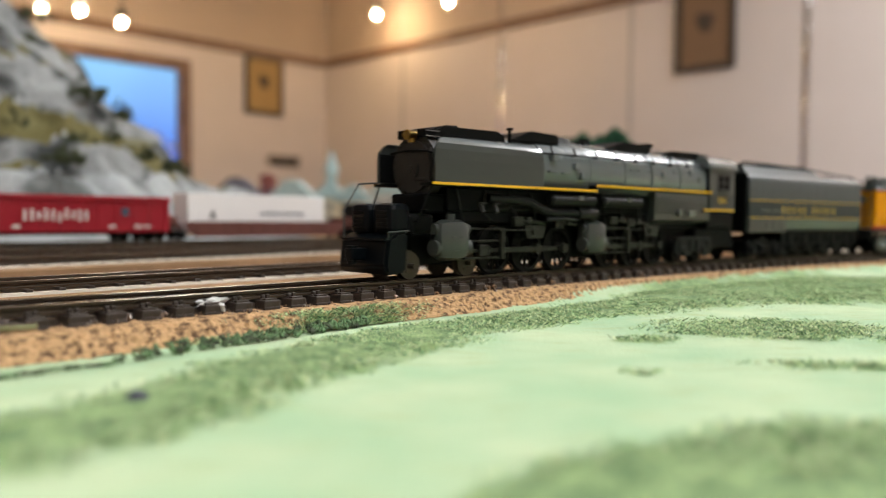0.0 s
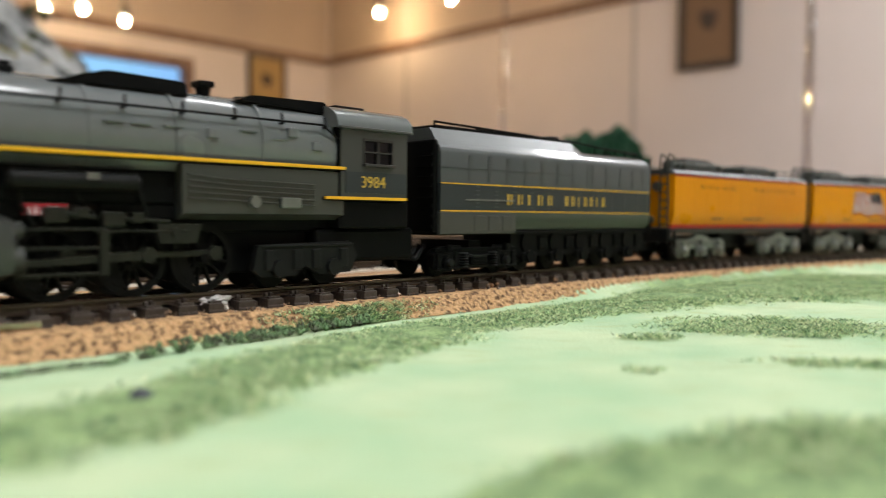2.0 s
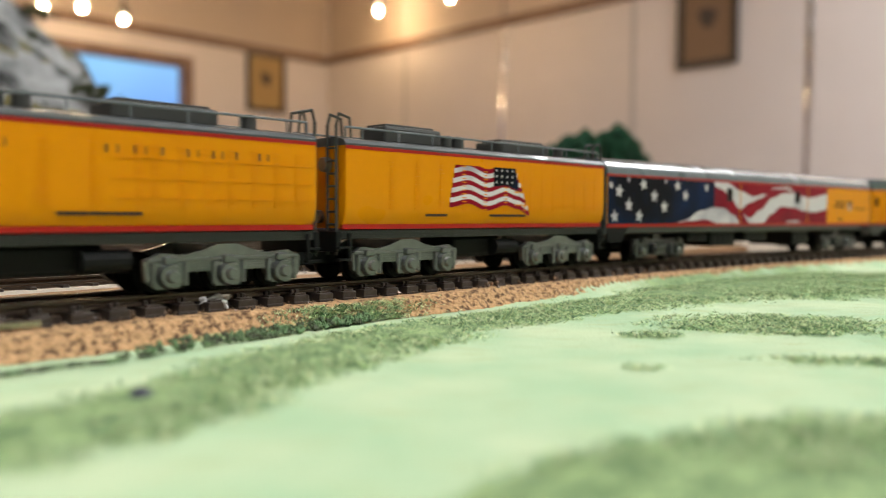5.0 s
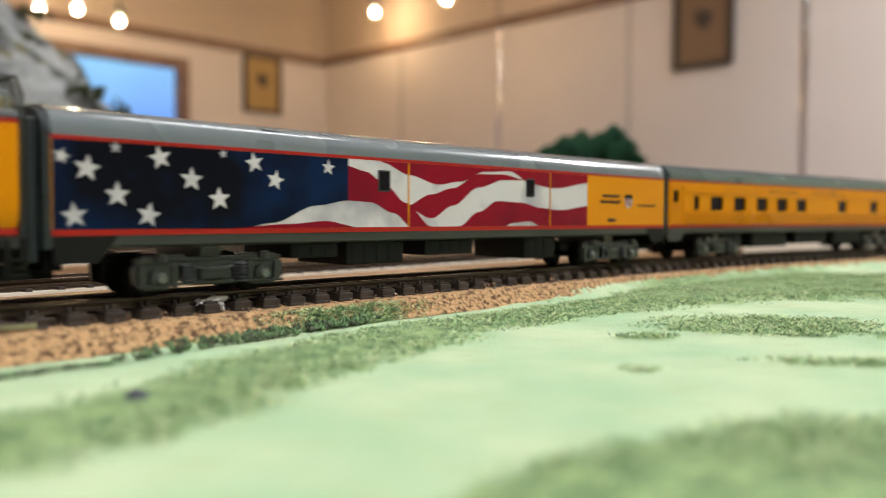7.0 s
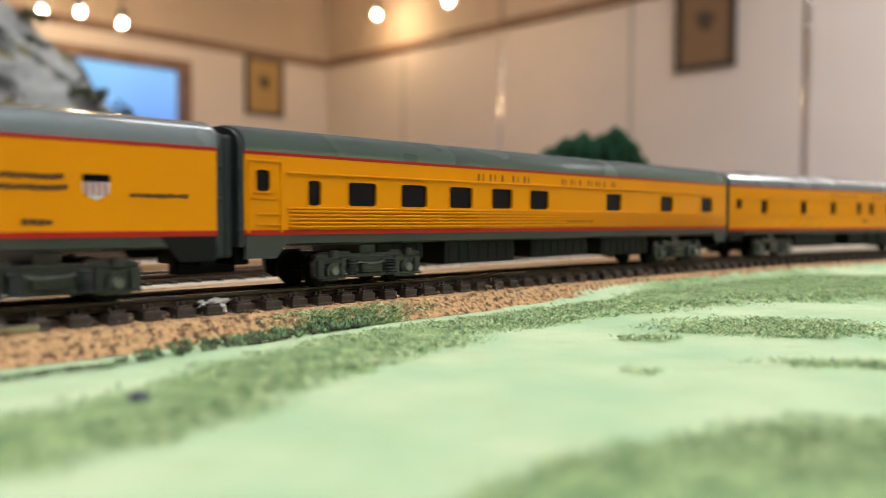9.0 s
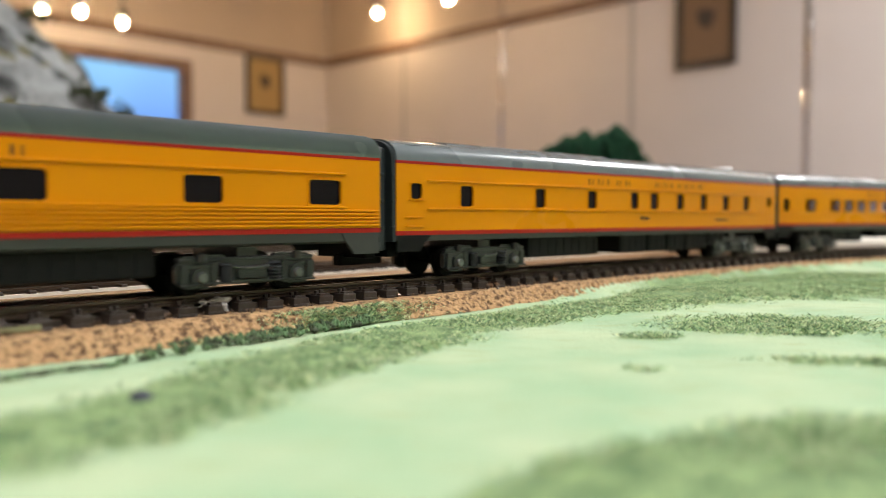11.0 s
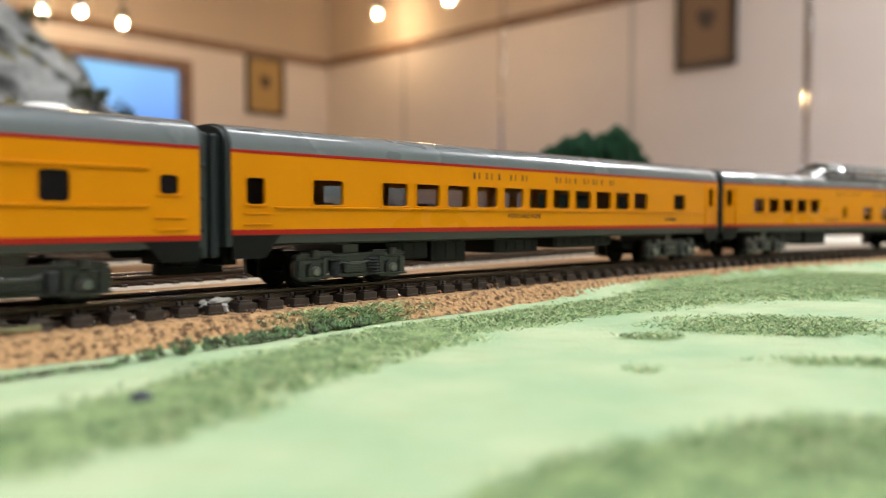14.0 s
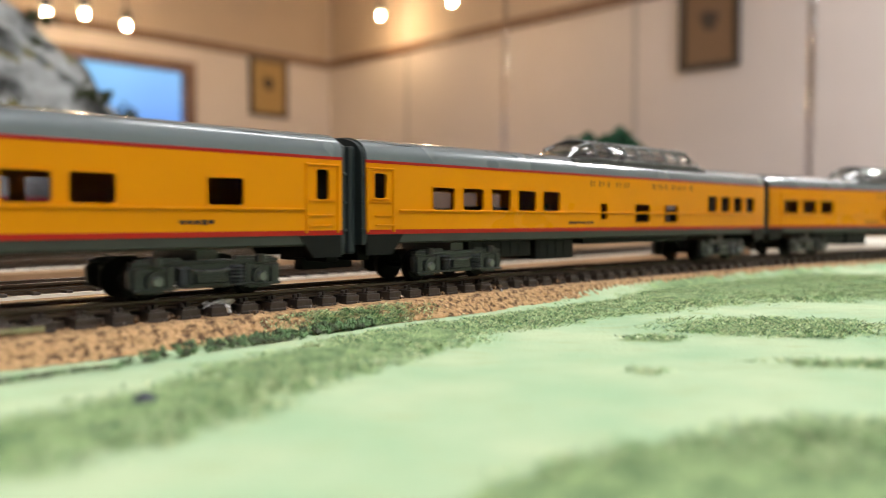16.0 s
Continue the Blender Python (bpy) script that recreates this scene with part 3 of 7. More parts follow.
    nt.links.new(math2("ADD", math2("MULTIPLY", fine.outputs["Fac"], 0.6), math2("MULTIPLY", mid.outputs["Fac"], 0.4)), fleck.inputs[0])
    nt.links.new(fleck.outputs[0], dark.inputs[0])
    mix = nt.nodes.new("ShaderNodeMix")
    mix.data_type = "RGBA"
    nt.links.new(cl.outputs[0], mix.inputs[0])
    nt.links.new(scuff.outputs[2], mix.inputs[6])
    nt.links.new(dark.outputs[2], mix.inputs[7])
    nt.links.new(mix.outputs[2], b.inputs["Base Color"])
    bp = nt.nodes.new("ShaderNodeBump")
    bp.inputs["Strength"].default_value, bp.inputs["Distance"].default_value = 0.5, 0.0003
    nt.links.new(fine.outputs["Fac"], bp.inputs["Height"])
    nt.links.new(bp.outputs[0], b.inputs["Normal"])
    me.materials.append(m)
    me.shade_smooth()
    ob = tagged(new("grass_mat", me), "pale green paper mat with bands of scatter grass", "grass", kind="structure")

    # short fibres on the dense parts
    rng = np.random.default_rng(3)
    n = 1100000
    pts = np.stack([rng.uniform(-0.07, 0.16, n), rng.uniform(0.055, 0.26, n)], 1)
    pts = pts[(pts[:, 0] < 0.60 * pts[:, 1]) & (pts[:, 0] > -0.60 * pts[:, 1])]
    off, _ = offset_of(pts)
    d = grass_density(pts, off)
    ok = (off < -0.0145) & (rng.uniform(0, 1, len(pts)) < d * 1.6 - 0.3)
    pts, d = pts[ok], d[ok]
    clump = np.array([noise.noise((p[0] * 260, p[1] * 260, 1.7)) for p in pts])
    ok = rng.uniform(0, 1, len(pts)) < 0.65 + 1.1 * clump
    pts, d = pts[ok], d[ok]
    high = np.full(len(pts), 0.00035)
    # a tuft that climbs the torn edge of the cork
    ms = np.concatenate([rng.normal(-0.0365, 0.0072, 8000), rng.uniform(-0.068, -0.045, 1000)])
    mo = np.concatenate([rng.uniform(-0.0175, -0.0125, 8000), rng.uniform(-0.0180, -0.0162, 1000)])
    ok = rng.uniform(0, 1, 9000) < 0.55 + 0.9 * np.array([noise.noise((a * 320, b * 500, 7.7)) for a, b in zip(ms, mo)])
    ms, mo = ms[ok], mo[ok]
    mx = np.interp(ms, PATH[:, 0], PATH[:, 1]) - mo * np.sin(np.interp(ms, PATH[:, 0], PATH[:, 3]))
    my = np.interp(ms, PATH[:, 0], PATH[:, 2]) + mo * np.cos(np.interp(ms, PATH[:, 0], PATH[:, 3]))
    pts = np.concatenate([pts, np.stack([mx, my], 1)])
    high = np.concatenate([high, 0.0031 * np.clip((0.0168 + mo) / 0.0052, 0, 1) ** 0.75 + 0.0002])
    vs, fs = [], []
    for k, (x, y) in enumerate(pts):
        a, h, lean = rng.uniform(0, 6.28), rng.uniform(0.0001, 0.00065), rng.uniform(0.0005, 0.0015)
        w = rng.uniform(0.00008, 0.00016)
        ca, sa = math.cos(a), math.sin(a)
        b2 = rng.uniform(0, 6.28)
        z0 = float(high[k])
        vs += [(x - w * ca, y - w * sa, z0), (x + w * ca, y + w * sa, z0), (x + lean * math.cos(b2), y + lean * math.sin(b2), z0 + h)]
        fs.append((3 * k, 3 * k + 1, 3 * k + 2))
    me = bpy.data.meshes.new("grass_fibres")
    me.from_pydata(vs, [], fs)
    gm = bpy.data.materials.new("scatter_grass_fibre")
    gm.use_nodes = True
    gn = gm.node_tree
    geo = gn.nodes.new("ShaderNodeNewGeometry")
    cr = gn.nodes.new("ShaderNodeValToRGB")
    cr.color_ramp.elements[0].color = (0.025, 0.075, 0.038, 1)
    cr.color_ramp.elements[1].color = (0.85, 0.84, 0.52, 1)
    for where, tone in ((0.2, (0.055, 0.15, 0.07, 1)), (0.42, (0.25, 0.44, 0.18, 1)), (0.76, (0.62, 0.77, 0.40, 1))):
        cr.color_ramp.elements.new(where).color = tone
    gn.links.new(geo.outputs["Random Per Island"], cr.inputs[0])
    gn.links.new(cr.outputs[0], gn.nodes["Principled BSDF"].inputs["Base Color"])
    gn.nodes["Principled BSDF"].inputs["Roughness"].default_value = 0.8
    me.materials.append(gm)
    tagged(new("grass_fibres", me), "short green and straw scatter grass fibres on the mat", "grass", kind="stuff")


grass_sheet()


def strip_along(name, line, o0, o1, z, mat, label, category, foot=-0.0006):
    """A thin flat strip beside a line of (x, y, heading)."""
    bm = bmesh.new()
    rows = []
    for x, y, h in line:
        rows.append([bm.verts.new((x - o * math.sin(h), y + o * math.cos(h), zz)) for o, zz in ((o0, foot), (o0, z), (o1, z), (o1, foot))])
    for a, b in zip(rows, rows[1:]):
        for i in range(3):
            bm.faces.new((a[i], a[i + 1], b[i + 1], b[i]))
    return tagged(part(name, bm, mat, scale=1), label, category, kind="structure")


def path_line(s0, s1, step=0.004):
    return [(*on_path(s)[0][:2], on_path(s)[1]) for s in np.arange(s0, s1, step)]


def straight(x, y, deg, u0, u1, step=0.01):
    h = radians(deg)
    return [(x + u * math.cos(h), y + u * math.sin(h), h) for u in np.arange(u0, u1, step)]


def cork():
    """Cork roadbed with torn, bevelled edges."""
    ss = np.concatenate([np.arange(-0.6, -0.11, 0.01), np.arange(-0.11, 0.14, 0.0006), np.arange(0.14, 0.45, 0.003), np.arange(0.45, 1.5, 0.02)])
    oo = np.concatenate([np.linspace(-0.0168, -0.0112, 14), np.linspace(-0.0105, -0.007, 6), np.array((-0.004, 0, 0.004, 0.0115, 0.0165))])
    vs = []
    for s in ss:
        p, h = on_path(s)
        for o in oo:
            f = min(max((0.0168 - abs(o)) / 0.0052, 0), 1)
            z = 0.0031 * (f ** 0.75)
            if o < -0.0085:
                k = Vector((s * 620, o * 800, 0))
                g = noise.noise(k) + 0.6 * noise.noise(k * 2.3)
                z += 0.00066 * g * (0.35 + math.sin(math.pi * f)) * (1 if f < 0.999 else 0.3)
                o2 = o - 0.0006 * noise.noise((s * 260, o * 500, 4.2)) * math.sin(math.pi * f)
            else:
                o2 = o
            vs.append((p.x - o2 * math.sin(h), p.y + o2 * math.cos(h), max(z, -0.0005)))
    n = len(oo)
    fs = [(j * n + i, j * n + i + 1, (j + 1) * n + i + 1, (j + 1) * n + i) for j in range(len(ss) - 1) for i in range(n - 1)]
    me = bpy.data.meshes.new("cork_roadbed")
    me.from_pydata(vs, [], fs)
    me.materials.append(CORK)
    tagged(new("cork_roadbed", me), "crumbly orange brown cork roadbed under the track", "roadbed", kind="structure")
cork()


def torn_edge():
    """Dark crumbs along the mat's torn edge at the cork's foot, partly its shadow."""
    rng = random.Random(12)
    line = [Vector(p) for p in ((-0.051, 0.0846), (-0.0493, 0.0881), (-0.0464, 0.0937), (-0.0414, 0.0977), (-0.0406, 0.1), (-0.036, 0.1041), (-0.0306, 0.1115), (-0.0231, 0.1223), (-0.0138, 0.134), (-0.0026, 0.1518), (0.0091, 0.168), (0.0218, 0.1839))]
    vs, fs = [], []
    for a, b in zip(line, line[1:]):
        n = int((b - a).length / 0.00006)
        for k in range(n):
            p = a.lerp(b, k / n)
            # before the moss begins, plain crumbs stand in for the torn paper's shadow
            mossy = min(max((p.x + 0.0412) / 0.003, 0), 1)
            if noise.noise((p.x * 380, p.y * 380, 2.0)) < -0.3:
                continue
            r = rng.uniform(0.0001, 0.0003) * (1 + 0.9 * mossy * rng.random())
            wob = 0.0009 * noise.noise((p.x * 170, p.y * 170, 6.0))
            x, y = p.x - 0.7 * wob + rng.gauss(0, 0.0002), p.y + 0.7 * wob + rng.gauss(0, 0.00025)
            climb = mossy * rng.random() ** 1.5
            x, y = x - 0.0013 * climb, y + 0.0013 * climb
            z = max(0.0005 * noise.noise((x * 60, y * 60, 0.3)), -0.0003) + 0.0004 + rng.uniform(0, 0.0003) + 0.0010 * climb
            i = len(vs)
            vs.extend((x + r * rng.uniform(0.5, 1.5) * c, y + r * rng.uniform(0.5, 1.5) * d, z + r * e) for c, d, e in ((1, 0, 0), (-1, 0.2, 0), (0, 1, 0), (0.2, -1, 0), (0, 0, 1.2), (0, 0, -1)))
            fs.extend((i + u, i + v, i + w) for u, v, w in ((0, 2, 4), (2, 1, 4), (1, 3, 4), (3, 0, 4), (2, 0, 5), (1, 2, 5), (3, 1, 5), (0, 3, 5)))
    me = bpy.data.meshes.new("moss_and_edge_shadow")
    me.from_pydata(vs, [], fs)
    me.materials.append(material("moss_and_shadow_crumb", (0.05, 0.06, 0.032), 0.9, vary=0.7, scale=1500, second=(0.13, 0.23, 0.10), second_scale=500))
    tagged(new("moss_and_edge_shadow", me), "mossy crumbs and dark ones painting the torn mat edge's shadow", "crumbs", kind="stuff")


torn_edge()


def rail_mesh(line, gauge_off, z_top, height, name, mat, parent):
    """A flat-bottomed rail beside the line."""
    h = height
    prof = [(-0.0009, -h), (-0.0009, -h + 0.0003), (-0.00025, -h + 0.0005), (-0.00025, -0.0007), (-0.00055, -0.0005), (-0.00055, -0.00008), (-0.0004, 0),
            (0.0004, 0), (0.00055, -0.00008), (0.00055, -0.0005), (0.00025, -0.0007), (0.00025, -h + 0.0005), (0.0009, -h + 0.0003), (0.0009, -h)]
    bm = bmesh.new()
    rows = []
    for x, y, a in line:
        rows.append([bm.verts.new((x - (gauge_off + o) * math.sin(a), y + (gauge_off + o) * math.cos(a), z_top + z)) for o, z in prof])
    n = len(prof)
    for a, b in zip(rows, rows[1:]):
        for i in range(n):
            bm.faces.new((a[i], a[(i + 1) % n], b[(i + 1) % n], b[i]))
    bm.faces.new(rows[0])
    bm.faces.new(rows[-1])
    ob = part(name, bm, mat, parent, scale=1)
    ob.data.materials.append(RAIL)
    for p in ob.data.polygons:
        p.material_index = 1 if p.normal.z > 0.5 and p.center.z > z_top - 0.0003 else 0
    return ob


def tie_mesh(short=False):
    """One moulded tie with its spike plates."""
    bm = bmesh.new()
    wide, reach = (0.72, 6.6) if short else (1.58, 8.3)
    box(bm, -wide, wide, -reach, reach, -1.95, 0, 0.22)
    if not short:
        for e in (-1, 1):
            box(bm, -wide - 0.04, wide + 0.04, *sorted((e * 7.2, e * 8.5)), -1.95, -1.05, 0.25)
    if not short:
        for y in (-4.95, 4.95):
            box(bm, -1.0, 1.0, y - 1.5, y + 1.5, -0.1, 0.25, 0.1)
            for dx in (-0.5, 0.5):
                for dy in (-1.05, 1.05):
                    box(bm, dx - 0.36, dx + 0.36, y + dy - 0.4, y + dy + 0.4, 0.15, 0.85, 0.12)
            box(bm, 1.3, 3.6, y - 0.7, y + 0.7, -1.7, -0.5)
            box(bm, -1.15, 1.15, y * 1.5 - 0.5, y * 1.5 + 0.5, -0.1, 0.35, 0.1)
    for v in bm.verts:
        v.co += 0.10 * noise.noise_vector(v.co * 0.9)
    return bm


def track(name, line_dense, ties, z_top, label, plain=False):
    ob = thing(name, label, "railway track", "model railway tracks")
    rail_mesh(line_dense, -0.0049, z_top, 0.0015, "rail", RAILWEB, ob)
    rail_mesh(line_dense, 0.0049, z_top, 0.0015, "rail", RAILWEB, ob)
    src = None
    for k, (x, y, h) in enumerate(ties):
        m = pose(x, y, z_top - 0.00165, 0, 0, math.degrees(h) + random.uniform(-1.5, 1.5))
        if src is None:
            src = part("tie", tie_mesh(plain), TIE, ob)
            src.matrix_basis = m
        else:
            again(src, "tie", ob, m)
    return ob


random.seed(4)
track("main_track", path_line(-0.5, 0.9, 0.004) + path_line(0.9, 1.6, 0.02), path_line(-0.16, 0.48, 0.0053), RAIL_Z, "curving main track with nickel silver rails and brown ties")
YARD = ((-0.0688, 0.1717, 50.5), (-0.1, 0.275, 55), (-0.128, 0.335, 56))
for x, y, deg in YARD:
    track("yard_track", straight(x, y, deg, -0.22, 0.75), straight(x, y, deg, -0.12, 0.36, 0.0061), RAIL_Z, "straight yard track with brown ties on a pale board", True)
strip_along("pavement_cream", straight(*YARD[0], -0.3, 0.36), -0.0068, -0.0040, 0.0040, CREAM, "cream painted strip under the yard track", "board", 0.0033)
strip_along("pavement_tan", straight(*YARD[1], -0.3, 0.10), -0.0070, -0.0030, 0.0040, CREAM, "cream strip under the second yard track", "board", 0.0033)
for k, far in ((0, 0.36), (1, 0.10)):
    strip_along("pavement_bed", straight(*YARD[k], -0.3, far), -0.020, 0.012, 0.0034, TANBOARD, "tan board bed under a yard track", "board")
strip_along("pavement_third", straight(*YARD[2], -0.3, 0.8), -0.0115, 0.012, 0.0025, TANBOARD, "tan strip under the far yard track", "board")
bm = bmesh.new()
box(bm, 0.158, 0.62, 0.42, 0.55, -0.0005, 0.006, 0.001)
tagged(part("pavement_white", bm, CREAM, scale=1), "white painted board beyond the track", "board", kind="structure")



def tie_crumbs():
    """Cork chips, glue and grit lodged between the ties."""
    rng = random.Random(31)
    grit = material("brown_grit", (0.10, 0.065, 0.04), 0.35, vary=0.8, scale=700, spec=0.7, second=(0.30, 0.17, 0.09), second_scale=400, second_range=(0.48, 0.6))
    vs, fs = [], []
    for k in range(2600):
        s = rng.uniform(-0.13, 0.10)
        o = rng.choice((-1, -1, 1)) * abs(rng.gauss(0.0068, 0.0013)) if k % 4 else rng.uniform(-0.0045, 0.0045)
        p, h = on_path(s)
        r = rng.uniform(0.00012, 0.0005) * (1.2 if noise.noise((s * 300, o * 200, 1.0)) > 0.1 else 0.6)
        c = Vector((p.x - o * math.sin(h), p.y + o * math.cos(h), 0.0031 + rng.uniform(0.2, 1.6) * r))
        i = len(vs)
        for q in ((1, 0, 0), (-1, 0.2, 0), (0, 1, 0.1), (0.2, -1, 0), (0, 0.1, 1), (0, 0, -1)):
            vs.append(tuple(c + Vector(q) * r * rng.uniform(0.5, 1.3)))
        fs.extend((i + u, i + v, i + w) for u, v, w in ((0, 2, 4), (2, 1, 4), (1, 3, 4), (3, 0, 4), (2, 0, 5), (1, 2, 5), (3, 1, 5), (0, 3, 5)))
    me = bpy.data.meshes.new("tie_crumbs")
    me.from_pydata(vs, [], fs)
    me.materials.append(grit)
    tagged(new("tie_crumbs", me), "brown cork chips and grit between the ties", "crumbs", kind="stuff")


tie_crumbs()

# blob of solder on the near rail, and the stub of a feeder bar
p, h = on_path(-0.0587)
blob = thing("solder_blob", "lumpy silvery white solder on the near rail", "solder")
blob.matrix_basis = Matrix.Translation((p.x + 0.0059 * math.sin(h), p.y - 0.0059 * math.cos(h), RAIL_Z - 0.0014)) @ Matrix.Rotation(h, 4, "Z")
lump("blob", SOLDER, blob, (0, 0, 0), (2.5, 0.7, 0.8), 3, 0.8, sub=3, scale=MM)
lump("drip", SOLDER, blob, (0.0006, -0.0014, -0.0008), (0.55, 1.7, 0.8), 8, 0.6, sub=3, scale=MM)
p, h = on_path(-0.0905)
bm = bmesh.new()
box(bm, -14, 4.5, -0.35, 0.35, -0.6, 0.5, 0.15)
bar = tagged(part("feeder_bar", bm, RAIL), "short bright metal bar beside the ties", "metal bar")
bar.matrix_basis = Matrix.Translation((p.x + 0.0088 * math.sin(h), p.y - 0.0088 * math.cos(h), 0.0038)) @ Matrix.Rotation(h, 4, "Z")

peb = thing("pebble", "small dark blue grey pebble on the mat", "pebble")
peb.location = (-0.0297, 0.0772, 0.0008)
lump("stone", material("blue_grey_stone", (0.06, 0.065, 0.09), 0.7), peb, (0, 0, 0), (1.1, 0.9, 0.8), 5, 0.3, sub=2, scale=MM)

# ---- parked cars in the yard ----
VERGE = material("green_verge_turf", (0.09, 0.16, 0.045), 0.95, vary=0.5, scale=500, bump=0.8, spec=0.05)
SIDING = (-0.163, 0.360, 47.0)
SIDING_Z = 0.0070
track("siding_track", straight(*SIDING, -0.25, 0.5), straight(*SIDING, -0.1, 0.26, 0.0053), SIDING_Z, "rear siding track under the parked cars", True)
strip_along("pavement_siding", straight(*SIDING, -0.3, 0.6), -0.0125, 0.0125, 0.0032, TANBOARD, "tan roadbed under the rear siding", "board")


strip_along("ground_verge", straight(*SIDING, -0.3, 0.05), -0.030, -0.0126, 0.0044, VERGE, "green turf verge before the rear siding", "verge")


def siding_pose(u):
    h = radians(SIDING[2])
    return Matrix.Translation((SIDING[0] + u * math.cos(h), SIDING[1] + u * math.sin(h), SIDING_Z)) @ Matrix.Rotation(h, 4, "Z")


def small_truck(parent, x, mat):
    bm = bmesh.new()
    for y in (-6.2, 6.2):
        extrude_y(bm, [(-8, 2.2), (-8, 4.0), (-4, 5.2), (4, 5.2), (8, 4.0), (8, 2.2), (5, 2.0), (3, 3.2), (-3, 3.2), (-5, 2.0)], y - 0.6, y + 0.6)
    box(bm, -1.5, 1.5, -6, 6, 3, 4.6)
    tr = part("truck", bm, mat, parent)
    tr.location.x = x * MM
    for ax in (-5.5, 5.5):
        for y in (-4.6, 4.6):
            bm = bmesh.new()
            rod(bm, (ax, y - 0.5, 2.6), (ax, y + 0.5, 2.6), 2.6, 20)
            part("wheel", bm, WHEELMETAL, tr)


def bars(bm, x0, x1, z0, z1, y, n, gap=0.25, thick=0.1, jitter=0.0, skip=()):
    """A row of n upright letter-sized bars."""
    w = (x1 - x0) / n
    rng = random.Random(n)
    for i in range(n):
        if i in skip:
            continue
        a = x0 + i * w
        box(bm, a + w * gap / 2, a + w * (1 - gap / 2), y - thick, y, z0 + jitter * rng.random() * (z1 - z0), z1 - jitter * rng.random() * (z1 - z0))
    return bm


def gondola():
    ob = thing("gondola_car", "bright red open freight gondola parked on the siding", "freight car")
    ob.matrix_basis = siding_pose(-0.0125)
    bm = bmesh.new()
    for y0, y1 in ((-8.8, -8.2), (8.2, 8.8)):
        box(bm, -50.5, 50.5, y0, y1, 4.6, 20.2)
    for x0, x1 in ((-50.5, -49.8), (49.8, 50.5)):
        box(bm, x0, x1, -8.2, 8.2, 4.6, 20.2)
    box(bm, -49.8, 49.8, -8.2, 8.2, 4.6, 5.4)
    part("body", bm, CARRED, ob)
    for y in (-9.2, 9.2):
        bm = bmesh.new()
        box(bm, -51, 51, y - 0.5, y + 0.5, 18.6, 20.8, 0.2)
        part("top_rail", bm, CARRED, ob)
    for k in range(13):
        bm = bmesh.new()
        box(bm, -49 + k * 8.1, -48.1 + k * 8.1, -9.4, -8.8, 4.4, 18.6, 0.15)
        part("rib", bm, CARRED, ob)
    bm = bmesh.new()
    bars(bm, -16.5, 12.0, 8.5, 15.0, -9.45, 10, 0.62, 0.1, 0.3)
    part("lettering", bm, WHITELETTER, ob, "white lettering bars")
    bm = bmesh.new()
    box(bm, 26.5, 30.0, -9.6, -9.42, 12, 15.4)
    part("emblem", bm, BLUELETTER, ob)
    bm = bmesh.new()
    for x in (-30, -20, 21, 33, 38):
        box(bm, x, x + 3.5, -8.95, -8.82, 6.4, 7.6)
    part("data_marks", bm, WHITELETTER, ob)
    bm = bmesh.new()
    box(bm, -46, 46, -2, 2, 3.2, 4.6)
    for x in (-52.5, 52.5):
        box(bm, x - 2.5, x + 2.5, -1, 1, 3.0, 4.4)
    part("underframe", bm, BLACK, ob)
    small_truck(ob, -35, BLACK)
    small_truck(ob, 35, BLACK)


gondola()


def well_car():
    ob = thing("well_car", "brown oxide container well car on the siding", "freight car")
    ob.matrix_basis = siding_pose(0.0965)
    bm = bmesh.new()
    for y in (-8.8, 8.8):
        extrude_y(bm, [(-50, 5.5), (-50, 9), (-46, 9.5), (46, 9.5), (50, 9), (50, 5.5), (44, 1.8), (-44, 1.8)], y - 0.5, y + 0.5)
    box(bm, -44, 44, -8.3, 8.3, 1.6, 2.4)
    part("well", bm, OXIDE, ob)
    for s in (-1, 1):
        bm = bmesh.new()
        box(bm, *sorted((s * 49, s * 63)), -5, 5, 6, 8, 0.3)
        box(bm, *sorted((s * 54, s * 60)), -8, 8, 8, 12, 0.4)
        part("end_platform", bm, OXIDE, ob)
        small_truck(ob, s * 56, BLACK)
    for k in range(12):
        bm = bmesh.new()
        box(bm, -44 + k * 7.9, -43.2 + k * 7.9, -9.7, -9.3, 2.5, 9.2, 0.1)
        part("rib", bm, OXIDE, ob)
    c = thing("shipping_container", "white shipping container riding in the well car", "container")
    c.matrix_basis = siding_pose(0.0908)
    bm = bmesh.new()
    box(bm, -42.5, 42.5, -7.6, 7.6, 2.45, 23.4, 0.25)
    part("box", bm, WHITE, c)
    for k in range(30):
        bm = bmesh.new()
        box(bm, -41 + k * 2.8, -39.9 + k * 2.8, -7.85, -7.6, 3.2, 22.6)
        part("corrugation", bm, WHITE, c)
    bm = bmesh.new()
    bars(bm, -1, 28, 12.5, 14.6, -7.9, 17, 0.15, 0.08, 0.3)
    part("lettering", bm, BLUELETTER, c, "dark lettering bars")
    bm = bmesh.new()
    extrude_y(bm, [(-31, 11), (-27, 11), (-29, 15.5)], -8.0, -7.88)
    part("emblem", bm, SILLGREY, c)
    b = thing("dark_freight_load", "dark grey covered freight load beyond the container", "freight")
    b.matrix_basis = siding_pose(0.173)
    bm = bmesh.new()
    box(bm, -14, 14, -7.5, 7.5, 3, 20, 1.5)
    part("cover", bm, UNDER, b)
    small_truck(b, -6, BLACK)


well_car()

# ---- the mountain ----


